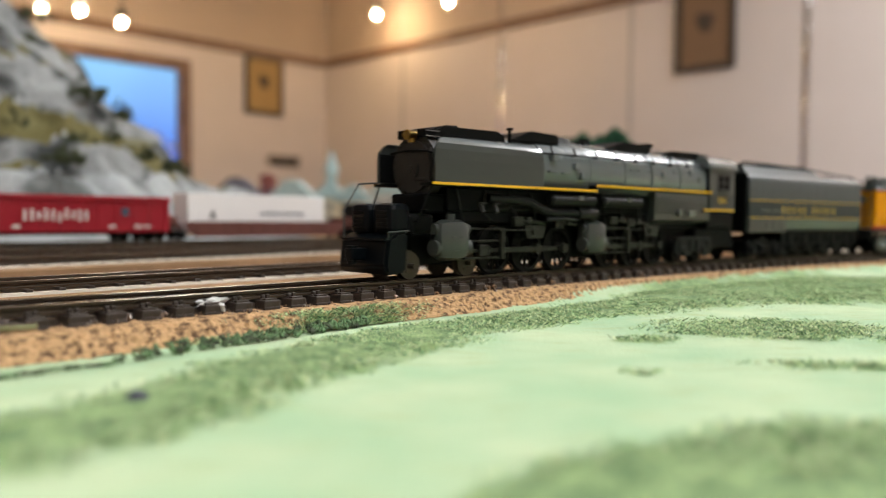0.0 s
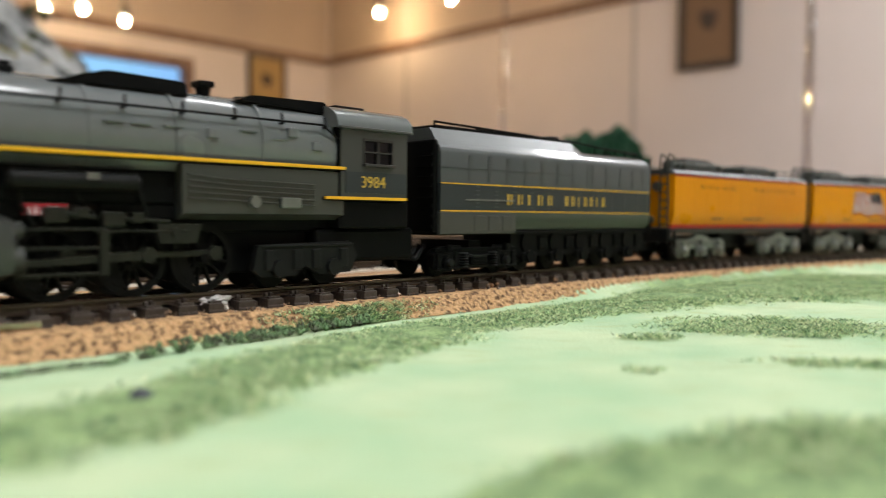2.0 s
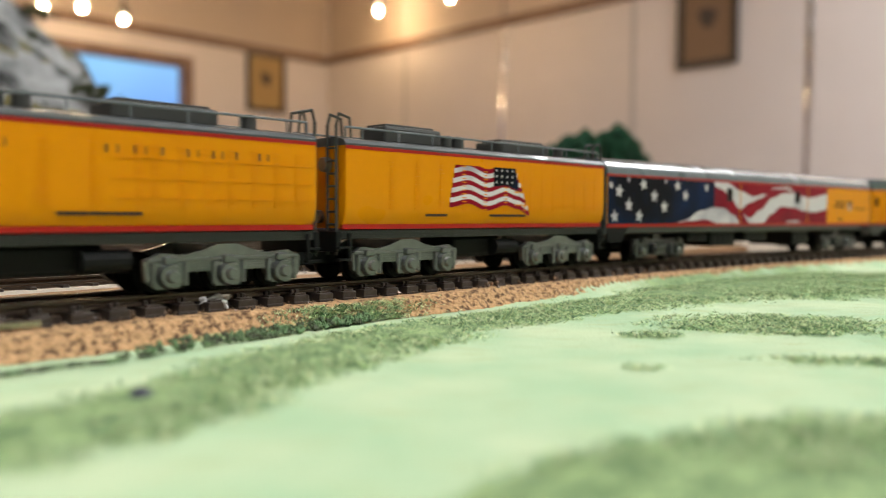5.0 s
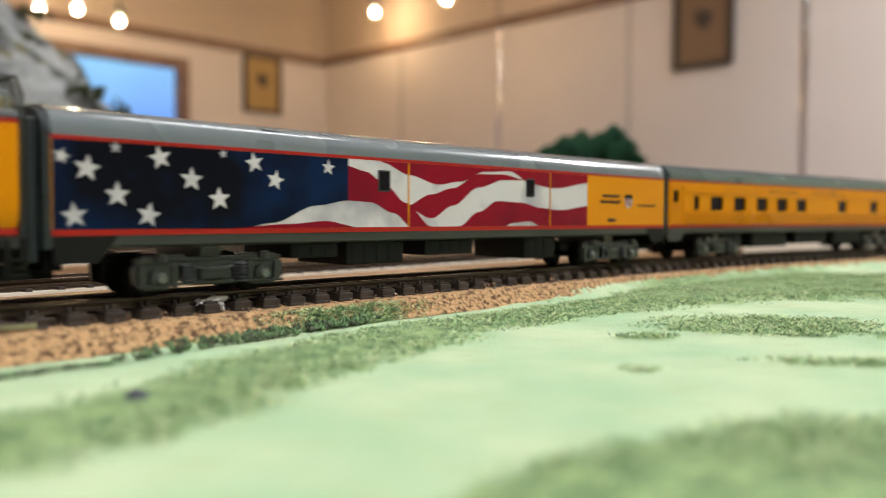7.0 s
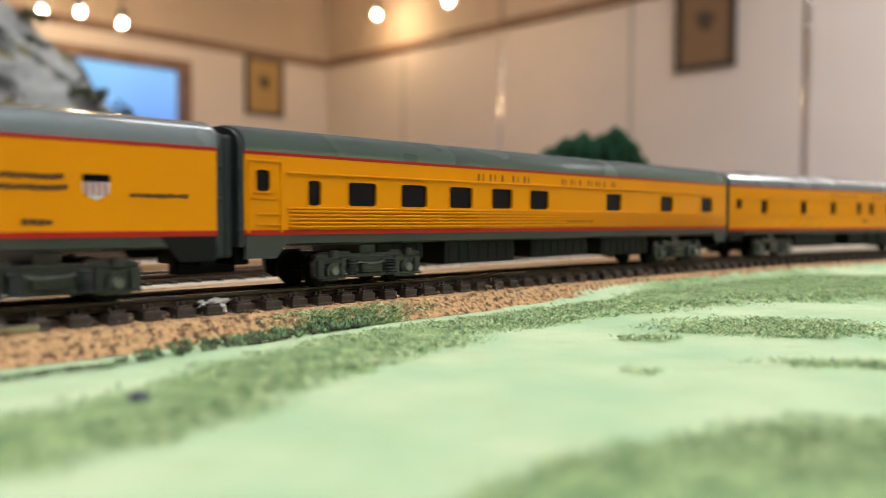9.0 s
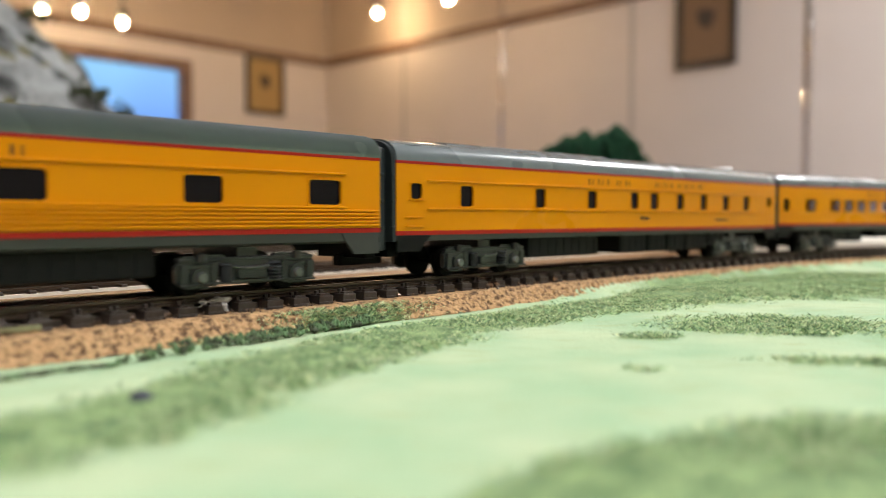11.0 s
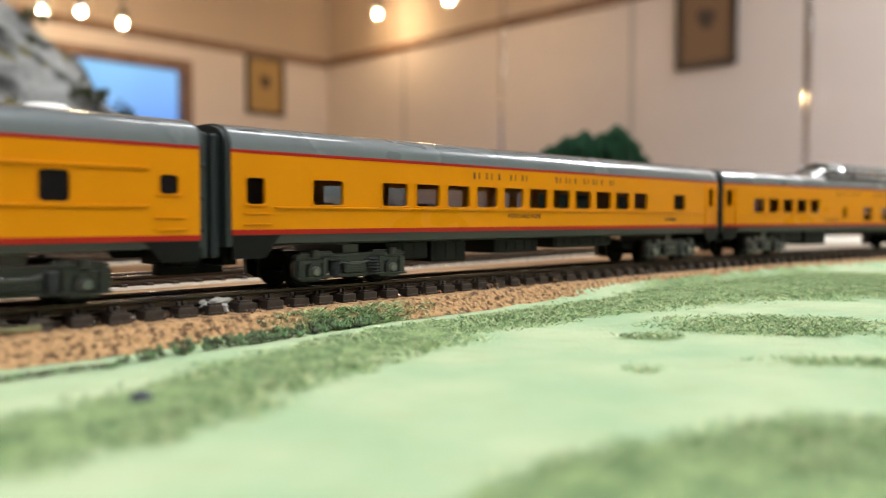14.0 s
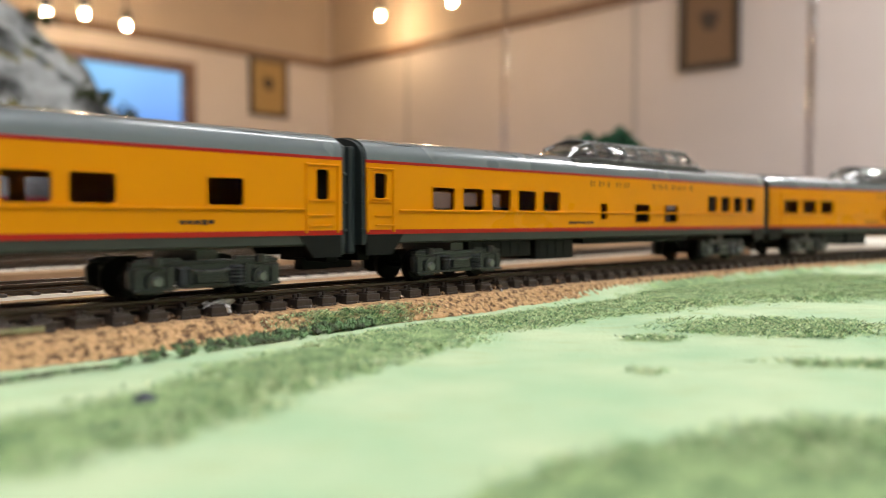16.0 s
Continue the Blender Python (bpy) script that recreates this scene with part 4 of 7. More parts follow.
def mountain():
    xs, ys = np.arange(-0.95, -0.13, 0.007), np.arange(0.50, 1.05, 0.007)
    vs = []
    for y in ys:
        for x in xs:
            r = x / y     # bearing keeps the ridge's outline
            top = np.interp(r, (-1.2, -0.62, -0.56, -0.50, -0.468, -0.42, -0.385, -0.362, -0.348, -0.30, -0.26), (0.34, 0.30, 0.25, 0.205, 0.186, 0.138, 0.118, 0.104, 0.085, 0.040, 0.0)) * 0.86
            back = min(max((y - 0.56) / 0.15, 0), 1)
            low = 0.052 * min(max((-0.20 - x) / 0.05, 0), 1)
            z = low * min(max((y - 0.505) / 0.02, 0), 1) + max(top - low, 0) * back ** 0.8
            f = min(z * 20, 1)
            k = Vector((x * 11, y * 11, 0.5))
            z += f * (0.016 * noise.noise(k) + 0.012 * noise.noise(k * 2.7) + 0.006 * noise.noise(k * 6))
            vs.append((x + 0.008 * f * noise.noise(k * 4), y + 0.012 * f * noise.noise(k * 3.3), max(z, -0.0005)))
    n = len(xs)
    me = bpy.data.meshes.new("mountain")
    me.from_pydata(vs, [], [(j * n + i, j * n + i + 1, (j + 1) * n + i + 1, (j + 1) * n + i) for j in range(len(ys) - 1) for i in range(n - 1)])
    for m in (ROCK, ROCKPALE, MOSS):
        me.materials.append(m)
    for p in me.polygons:
        c = p.center
        if c.z < 0.050:
            p.material_index = 1
        elif 0.088 < c.z + 0.25 * (c.x + 0.38) < 0.118 and p.normal.z > 0.35 and noise.noise(Vector(c) * 14) > 0.12:
            p.material_index = 2
        elif p.normal.z > 0.90 + 0.25 * noise.noise(Vector(c) * 22) and c.z > 0.045:
            p.material_index = 2
    tagged(new("mountain", me), "grey plaster model mountain with mossy ledges", "mountain", kind="structure")


mountain()


def scenic_bush(where, size, seed):
    ob = thing("scenic_bush", "dark olive foam bush on the rock", "bush", "bushes on the mountain")
    ob.location = where
    rng = random.Random(seed)
    bm = bmesh.new()
    for k in range(40):
        d = Vector((rng.gauss(0, 0.5) * size[0], rng.gauss(0, 0.5) * size[1], abs(rng.gauss(0, 0.5)) * size[2]))
        bmesh.ops.create_icosphere(bm, subdivisions=1, radius=rng.uniform(0.18, 0.34) * min(size), matrix=Matrix.Translation(d))
    for v in bm.verts:
        v.co += noise.noise_vector(v.co * 200) * 0.0025
    part("foliage", bm, BUSH, ob, scale=1)


def at_view(px, py, d):
    """A place d metres before the resting camera, by its bearing."""
    return Vector(((px - 784) / FOCAL * d, d, EYE[2] + (385.8 - py) / FOCAL * d))


for k, (bx, by, d, sx, sz) in enumerate(((168, 178, 0.64, 0.014, 0.009), (115, 290, 0.545, 0.013, 0.008), (312, 306, 0.535, 0.010, 0.006), (30, 140, 0.66, 0.013, 0.007), (62, 95, 0.68, 0.005, 0.015), (207, 255, 0.58, 0.005, 0.019), (40, 245, 0.58, 0.006, 0.02), (95, 205, 0.62, 0.010, 0.006), (20, 200, 0.62, 0.009, 0.006), (225, 215, 0.60, 0.007, 0.010), (140, 255, 0.565, 0.008, 0.005), (70, 40, 0.72, 0.011, 0.008), (265, 285, 0.55, 0.008, 0.006))):
    scenic_bush(at_view(bx, by, d), (sx, sx, sz), k)


def pine(h, seed):
    ob = thing("pine_tree", "deep green bottle brush model pine tree", "tree", "model pines")
    rng = random.Random(seed)
    bm = bmesh.new()
    rod(bm, (0, 0, 0), (0, 0, h * 0.95), 0.003, 8, 0.0008)
    part("trunk", bm, BARK, ob, scale=1)
    bm = bmesh.new()
    for k in range(520):
        f = rng.random() ** 0.8
        z = h * (0.12 + 0.88 * f)
        r = h * 0.30 * (1 - f ** 2.2) ** 0.6 * rng.uniform(0.75, 1.1) + 0.002
        a = rng.uniform(0, 6.28)
        tip = Vector((r * math.cos(a), r * math.sin(a), z - 0.1 * r))
        side = Vector((-math.sin(a), math.cos(a), 0)) * h * 0.022
        root = Vector((0.25 * r * math.cos(a), 0.25 * r * math.sin(a), z + 0.02 * h))
        q = [bm.verts.new(v) for v in (root - side, root + side, tip + side * 0.3, tip - side * 0.3)]
        w = [bm.verts.new(v + Vector((0, 0, h * 0.018))) for v in ((root * 0.8), tip)]
        bm.faces.new(q)
        bm.faces.new((q[0], w[0], w[1], q[3]))
        bm.faces.new((q[1], q[2], w[1], w[0]))
    part("crown", bm, PINE, ob, scale=1)
    return ob


for k, (x, y, h) in enumerate(((0.167, 0.765, 0.107), (0.150, 0.75, 0.098), (0.136, 0.765, 0.102), (0.116, 0.75, 0.094), (0.157, 0.79, 0.101), (0.124, 0.79, 0.099), (0.184, 0.79, 0.092), (0.104, 0.77, 0.088), (0.142, 0.79, 0.101), (0.172, 0.74, 0.094), (0.128, 0.74, 0.092), (0.112, 0.80, 0.090))):
    pine(h, k).matrix_basis = pose(x, y, -0.0006, 0, 0, 70 * k)

# ---- the far town on the next table ----
bm = bmesh.new()
box(bm, -1.6, 1.4, 1.3, 2.6, -0.03, 0.0, 0.003)
tagged(part("table_top_far", bm, TANBOARD, scale=1), "tan board of the farther layout table", "table top", kind="structure")
bm = bmesh.new()
for x in (-1.5, 1.3):
    for y in (1.4, 2.5):
        box(bm, x - 0.04, x + 0.04, y - 0.04, y + 0.04, FLOOR_Z, -0.03)
tagged(part("table_frame_far", bm, WOODTRIM, scale=1), "wooden legs under the far table", "table", kind="structure")


def house(x, y, w, d, h, roof_h, wall_col, roof_col, label, steeple=0.0):
    ob = thing("model_house", label, "model building", "model town buildings")
    ob.location = (x, y, 0)
    wm = material("model_wall_paint", wall_col, 0.7, vary=0.1, scale=60)
    rm = material("model_roof_paint", roof_col, 0.7, vary=0.2, scale=80)
    bm = bmesh.new()
    box(bm, -w / 2, w / 2, -d / 2, d / 2, 0, h)
    part("wall", bm, wm, ob, scale=1)
    bm = bmesh.new()
    e = 0.006
    extrude_y(bm, [(-w / 2 - e, h + 0.0005), (w / 2 + e, h + 0.0005), (w * 0.12, h + roof_h), (-w * 0.12, h + roof_h)], -d / 2 - e, d / 2 + e)
    part("roof", bm, rm, ob, scale=1)
    for k in range(3):
        for z in (0.3, 0.68):
            bm = bmesh.new()
            cx = (-0.3 + 0.3 * k) * w
            box(bm, cx - w * 0.07, cx + w * 0.07, -d / 2 - 0.003, -d / 2 - 0.0005, h * z - h * 0.1, h * z + h * 0.12)
            part("window", bm, BLUELETTER, ob, scale=1)
    if steeple:
        bm = bmesh.new()
        box(bm, -0.010, 0.010, -0.010, 0.010, h + roof_h * 0.6, h + roof_h + steeple * 0.35)
        rod(bm, (0, 0, h + roof_h + steeple * 0.35), (0, 0, h + roof_h + steeple), 0.018, 8, 0.001)
        part("steeple", bm, rm, ob, "pale teal steeple", scale=1)


TEAL, CREAMY, SLATE, BRICK = (0.35, 0.46, 0.45), (0.62, 0.52, 0.33), (0.16, 0.18, 0.24), (0.32, 0.10, 0.08)
house(-0.42, 1.65, 0.075, 0.06, 0.07, 0.03, SLATE, (0.12, 0.12, 0.15), "slate blue model house")
house(-0.365, 1.68, 0.028, 0.03, 0.10, 0.01, BRICK, BRICK, "narrow brick model building")
house(-0.30, 1.62, 0.085, 0.07, 0.055, 0.04, CREAMY, TEAL, "cream model house with a pale teal roof")
house(-0.235, 1.7, 0.07, 0.06, 0.06, 0.03, (0.65, 0.58, 0.42), TEAL, "cream model church with a teal steeple", 0.075)
house(-0.175, 1.6, 0.06, 0.07, 0.05, 0.035, CREAMY, (0.3, 0.42, 0.42), "cream model cottage with a teal roof")
house(-0.11, 1.75, 0.09, 0.06, 0.07, 0.03, (0.5, 0.48, 0.42), TEAL, "pale model store with a teal roof")

# ---- the train (millimetres; x rearwards, y away from the camera, z above the rail) ----
MOVING = []     # thing, place of its middle in the train, half its bogie spacing (metres)
TURNING = []    # truck, its thing's middle, half spacing, the truck's own place (metres)
ROLLING = []    # wheelset, its place on its parent, radius (metres)
DARKPANE = material("dark_tinted_pane", (0.003, 0.003, 0.004), 0.15, vary=0.1, spec=0.22)
SEAT = material("dark_coach_interior", (0.05, 0.045, 0.05), 0.7, vary=0.2, scale=200)


def lettering(text, size, mat, parent, x, y, z):
    """Words standing on a side that faces the camera; sizes in millimetres."""
    cu = bpy.data.curves.new("lettering", "FONT")
    cu.body, cu.size, cu.extrude = text, size * MM, 0.00003
    tmp = bpy.data.objects.new("lettering", cu)
    me = bpy.data.meshes.new_from_object(tmp)
    bpy.data.objects.remove(tmp)
    me.materials.append(mat)
    ob = new("lettering", me)
    ob.parent = parent
    ob.matrix_basis = pose(x * MM, y * MM, z * MM, 90)
    return ob


def wordmark(parent, runs, z0, z1, y, mat, label):
    """Runs of plain upright bars, one or two for each letter."""
    for a, b, n in runs:
        w = (b - a) / n
        run = None
        for k in range(n):
            x, broad = a + k * w, min(0.25 * (z1 - z0), 0.17 * w) * (1.0 if k % 2 else 1.25)
            bm = bmesh.new()
            box(bm, x + 0.16 * w, x + 0.16 * w + broad, y - 0.07, y, z0, z1)
            if k % 3 != 2:
                box(bm, x + 0.62 * w - broad * 0.6, x + 0.62 * w, y - 0.07, y, z0, z1)
            if run is None:
                run = part("wordmark", bm, mat, parent, label)
            else:
                part("letter_bar", bm, mat, run)


def wheelset(parent, x, r, mat=WHEELMETAL, y=4.6, drop=0.0):
    bm = bmesh.new()
    rod(bm, (0, -y - 2.2, 0), (0, y + 2.2, 0), 0.55, 8)
    for s in (-1, 1):
        rod(bm, (0, s * (y - 0.55), 0), (0, s * (y + 0.55), 0), r, 22)
        rod(bm, (0, s * (y - 0.95), 0), (0, s * (y - 0.56), 0), r + 0.45, 22)
        for k in range(3):
            a = k * 2.094
            rod(bm, (0.5 * r * math.cos(a), s * (y + 0.5), 0.5 * r * math.sin(a)), (0.5 * r * math.cos(a), s * (y + 0.7), 0.5 * r * math.sin(a)), 0.35, 6)
    ob = part("wheelset", bm, mat, parent)
    ob.location = (x * MM, 0, (r - drop) * MM)
    ROLLING.append((ob, (x * MM, 0, (r - drop) * MM), r * MM))
    return ob


def six_wheel_truck(ob, x, centre, half, mat):
    """Cast side frames with three journals a side."""
    bm = bmesh.new()
    for s in (-1, 1):
        y = s * 7.6
        prof = [(-13.6, 2.2), (-13.9, 5.2), (-11.5, 6.4), (-7.4, 6.0), (-4.6, 6.6), (-1.8, 7.6), (1.8, 7.6), (4.6, 6.6), (7.4, 6.0), (11.5, 6.4), (13.9, 5.2), (13.6, 2.2),
                (11.8, 0.9), (8.2, 1.0), (6.8, 3.4), (3.2, 3.4), (2.1, 1.0), (-2.1, 1.0), (-3.2, 3.4), (-6.8, 3.4), (-8.2, 1.0), (-11.8, 0.9)]
        extrude_y(bm, prof, y - 0.55, y + 0.55)
        box(bm, -13.6, 13.6, y - 0.8, y + 0.8, 5.0, 5.6, 0.15)
        for ax in (-10, 0, 10):
            rod(bm, (ax, y + s * 0.4, 2.9), (ax, y + s * 1.7, 2.9), 2.1, 18, 1.7)
            rod(bm, (ax, y + s * 1.6, 2.9), (ax, y + s * 2.3, 2.9), 1.15, 14, 0.8)
            for e in (-2.6, 2.6):
                rod(bm, (ax + e, y + s * 0.75, 1.4), (ax + e, y + s * 0.75, 5.0), 0.42, 8)
            box(bm, ax - 1.1, ax + 1.1, *sorted((y, y + s * 1.5)), 4.6, 5.9, 0.3)
            box(bm, ax - 2.3, ax + 2.3, y - 0.75, y + 0.75, 4.2, 4.9, 0.15)
        for ax in (-5, 5):
            for k in range(4):
                rod(bm, (ax - 1.4, y + s * 0.3, 3.8 + k * 0.42), (ax + 1.4, y + s * 0.6, 3.8 + k * 0.42), 0.3, 6)
    box(bm, -1.6, 1.6, -7.5, 7.5, 5.2, 7.4)
    tr = part("truck", bm, mat, ob, "six-wheel truck with cast side frames")
    tr.location = (x * MM, 0, 0)
    for ax in (-10, 0, 10):
        wheelset(tr, ax, 2.9)
    TURNING.append((tr, centre, half, x * MM))
    return tr


def coach_truck(ob, x, centre, half, mat=TRUCKGREY, bright=STEEL):
    """Four-wheel passenger truck with coil springs and a swing hanger."""
    bm = bmesh.new()
    for s in (-1, 1):
        y = s * 7.7
        prof = [(-12.8, 2.0), (-13.0, 4.6), (-11.6, 6.2), (-5.0, 6.4), (-4.2, 5.6), (4.2, 5.6), (5.0, 6.4), (11.6, 6.2), (13.0, 4.6), (12.8, 2.0), (11, 1.1), (7.5, 1.1), (6.4, 2.6),
                (4.8, 3.2), (3.8, 1.6), (-3.8, 1.6), (-4.8, 3.2), (-6.4, 2.6), (-7.5, 1.1), (-11, 1.1)]
        extrude_y(bm, prof, y - 0.5, y + 0.5)
        box(bm, -12.6, 12.6, y - 0.75, y + 0.75, 5.3, 5.9, 0.15)
        for ax in (-9, 9):
            rod(bm, (ax, y + s * 0.4, 2.9), (ax, y + s * 1.15, 2.9), 1.55, 16)
            rod(bm, (ax, y + s * 1.1, 2.9), (ax, y + s * 1.5, 2.9), 0.85, 12)
            box(bm, ax - 2.1, ax + 2.1, y - 0.8, y + 0.8, 4.1, 5.0, 0.2)
        box(bm, -4.4, 4.4, y + s * 0.2 - 0.7, y + s * 0.2 + 0.7, 1.5, 2.3, 0.2)
        box(bm, -2.6, 2.6, *sorted((y + s * 0.4, y + s * 1.3)), 2.3, 4.0, 0.35)
        for k in range(4):
            box(bm, -2.2, 2.2, *sorted((y + s * 1.2, y + s * 1.45)), 2.45 + 0.4 * k, 2.6 + 0.4 * k)
        for e in (-1, 1):
            box(bm, *sorted((e * 6.0, e * 7.2)), *sorted((y + s * 0.4, y + s * 1.0)), 1.3, 5.2, 0.2)
            box(bm, *sorted((e * 11.0, e * 12.4)), *sorted((y + s * 0.4, y + s * 1.1)), 1.5, 5.0, 0.2)
            rod(bm, (e * 9, y + s * 1.1, 5.3), (e * 9, y + s * 1.1, 6.6), 0.8, 10)
            rod(bm, (e * 3.6, y + s * 1.2, 1.9), (e * 12.6, y + s * 1.2, 1.7), 0.22, 6)
    box(bm, -1.8, 1.8, -7.5, 7.5, 4.6, 7.4)
    tr = part("truck", bm, mat, ob, "grey four-wheel passenger truck")
    tr.location = (x * MM, 0, 0)
    for s in (-1, 1):
        for ax in (-4.6, 4.6):
            bm = bmesh.new()
            rings = [[bm.verts.new((ax + r * math.cos(0.5236 * i), s * 8.5 + r * math.sin(0.5236 * i), 1.9 + 0.28 * k)) for i in range(12)] for k, r in enumerate([1.3, 0.85] * 6)]
            for p0, p1 in zip(rings, rings[1:]):
                for i in range(12):
                    bm.faces.new((p0[i], p0[(i + 1) % 12], p1[(i + 1) % 12], p1[i]))
            bm.faces.new(rings[0])
            bm.faces.new(rings[-1])
            part("spring", bm, bright, tr, "coil spring")
        for ax in (-9, 9):
            bm = bmesh.new()
            rod(bm, (ax, s * 9.0, 2.9), (ax, s * 9.5, 2.9), 0.95, 14, 0.7)
            part("journal_cap", bm, SILVER if bright is STEEL else bright, tr, smooth=True)
        bm = bmesh.new()
        pipe(bm, [(-3.4, s * 8.7, 4.4), (-1.5, s * 8.9, 4.1), (1.5, s * 8.9, 4.1), (3.4, s * 8.7, 4.4)], 0.26)
        part("hanger", bm, bright, tr, smooth=True)
    for ax in (-9, 9):
        wheelset(tr, ax, 2.9)
    TURNING.append((tr, centre, half, x * MM))
    return tr


def roof_profile(w, z0, top, n=20):
    out = []
    for i in range(n + 1):
        a = math.pi * i / n
        c, s = math.cos(a), math.sin(a)
        out.append((w * math.copysign(abs(c) ** 0.72, c), z0 + (top - z0) * abs(s) ** 0.80))
    return out


def pierced_side(bm, x0, x1, z0, z1, y, openings, thick):
    """A flat side with rectangular openings cut through it."""
    us = sorted({x0, x1, *[o[0] for o in openings], *[o[1] for o in openings]})
    zs = sorted({z0, z1, *[o[2] for o in openings], *[o[3] for o in openings]})
    vs = {}

    def vert(u, z):
        if (u, z) not in vs:
            vs[u, z] = bm.verts.new((u, y, z))
        return vs[u, z]
    for a, b in zip(us, us[1:]):
        for c, d in zip(zs, zs[1:]):
            mx, mz = (a + b) / 2, (c + d) / 2
            if not any(o[0] < mx < o[1] and o[2] < mz < o[3] for o in openings):
                bm.faces.new((vert(a, c), vert(b, c), vert(b, d), vert(a, d)))
    ext = bmesh.ops.extrude_face_region(bm, geom=bm.faces[:])
    bmesh.ops.translate(bm, vec=(0, thick, 0), verts=[g for g in ext["geom"] if isinstance(g, bmesh.types.BMVert)])


W = 9.5      # half width of the cars


def coach(label, centre, wins, doors=(), half=82.2, low=0.0, clear=False, fluted_roof=False, fluted_side=False, boxes=(), roof_bits=(), words=None, marks=(), belts=(14.0, 19.6), irons=True):
    ob = thing("passenger_coach", label, "passenger coach", "coaches of the train")
    c = centre * 1000
    L = half
    opens = [(a - c, b - c, z0, z1) for a, b, z0, z1 in wins]
    for s in (-1, 1):
        bm = bmesh.new()
        pierced_side(bm, -L, L, 9.9 - low, 23.0, s * W, opens, -s * 0.7)
        part("side", bm, YELLOW, ob)
        for z0, z1 in ((9.5 - low, 10.35 - low), (22.75, 23.3)):
            bm = bmesh.new()
            box(bm, -L - 0.02, L + 0.02, *sorted((s * (W - 0.3), s * (W + 0.05))), z0, z1)
            part("stripe", bm, RED, ob, "thin red stripe")
        for z in belts:
            bm = bmesh.new()
            box(bm, -L + 8, L - 8, *sorted((s * (W - 0.1), s * (W + 0.42))), z - 0.2, z + 0.2, 0.12)
            part("belt_rail", bm, YELLOW, ob)
        if fluted_side:
            for k in range(5):
                bm = bmesh.new()
                z = 10.85 + k * 0.66
                box(bm, -L + 8.5, L - 0.5, *sorted((s * (W - 0.1), s * (W + 0.5))), z - 0.2, z + 0.2, 0.16)
                part("flute", bm, YELLOW, ob)
        for x in ((-L + 2.2, L - 7.2) if irons else ()):
            for z in (11.2, 13.0):
                bm = bmesh.new()
                box(bm, x, x + 5, *sorted((s * (W - 0.1), s * (W + 0.3))), z - low - 0.12, z - low + 0.12, 0.05)
                part("grab_iron", bm, YELLOW, ob)
        for a, b, z0, z1 in opens:
            bm = bmesh.new()
            yy = sorted((s * (W - 0.5), s * (W + 0.16)))
            e = 0.22
            box(bm, a - e, b + e, *yy, z1 - 0.02, z1 + e)
            box(bm, a - e, a + 0.02, *yy, z0, z1)
            box(bm, b - 0.02, b + e, *yy, z0, z1)
            box(bm, a - e - 0.25, b + e + 0.25, *sorted((s * (W - 0.35), s * (W + 0.32))), z0 - e, z0 + 0.02, 0.05)
            for cx, dx in ((a, 1), (b, -1)):
                for cz, dz in ((z0, 1), (z1, -1)):
                    extrude_y(bm, [(cx, cz), (cx + 0.75 * dx, cz), (cx + 0.22 * dx, cz + 0.22 * dz), (cx, cz + 0.75 * dz)], s * (W - 0.3), s * (W + 0.05))
            wo = part("window", bm, YELLOW, ob, "raised yellow window lip")
            bm = bmesh.new()
            box(bm, a, b, *sorted((s * (W - 0.5), s * (W - 0.4))), z0, z1)
            pn = part("pane", bm, COACHPANE if clear else DARKPANE, wo)
            pn.visible_shadow = not clear
        for a, b in doors:
            bm = bmesh.new()
            yy = sorted((s * (W - 0.1), s * (W + 0.3)))
            box(bm, a - c, a - c + 0.3, *yy, 9.9, 21.6)
            box(bm, b - c - 0.3, b - c, *yy, 9.9, 21.6)
            box(bm, a - c, b - c, *yy, 21.6, 21.95, 0.1)
            box(bm, a - c + 0.5, b - c - 0.5, *yy, 15.5, 15.7)
            part("door", bm, YELLOW, ob, "raised door outline")
    prof = roof_profile(W + 0.02, 23.25, 27.9)
    if fluted_roof:
        fine = roof_profile(W + 0.02, 23.25, 27.7, 90)
        prof = [(y * (1 + 0.028 * (i % 2)), z + 0.28 * (i % 2)) for i, (y, z) in enumerate(fine)]
    bm = bmesh.new()
    extrude_x(bm, prof, -L, L)
    part("roof", bm, ROOFGREY, ob, "rounded silver grey roof", smooth=not fluted_roof)
    bm = bmesh.new()
    extrude_x(bm, [(-W + 0.1, 9.5 - low), (-W + 0.25, 8.0 - low * 0.5), (-W + 1.0, 7.6), (W - 1.0, 7.6), (W - 0.25, 8.0 - low * 0.5), (W - 0.1, 9.5 - low)], -L, L)
    part("sill", bm, SILLGREY, ob)
    for s in (-1, 1):
        bm = bmesh.new()
        cap = [(-W + 0.15, 7.6)] + [(y * 0.97, z - 0.25) for y, z in roof_profile(W, 23.0, 27.8)][::-1] + [(W - 0.15, 7.6)]
        extrude_x(bm, cap, *sorted((s * (L + 0.02), s * (L + 0.9))))
        box(bm, *sorted((s * (L + 0.9), s * (L + 2.5))), -7.4, 7.4, 5.8, 25.8, 0.5)
        for z in (10, 15, 20):
            box(bm, *sorted((s * (L + 0.3), s * (L + 1.1))), -W - 0.1, -W + 0.6, z, z + 0.6, 0.1)
        part("end", bm, DARKGREY, ob, "dark grey end with diaphragm")
        bm = bmesh.new()
        box(bm, *sorted((s * (L - 3), s * (L + 3))), -1.2, 1.2, 3.0, 5.2, 0.2)
        box(bm, *sorted((s * (L - 2), s * (L + 0.6))), -7.5, 7.5, 4.6, 7.6, 0.2)
        part("coupler", bm, BLACK, ob)
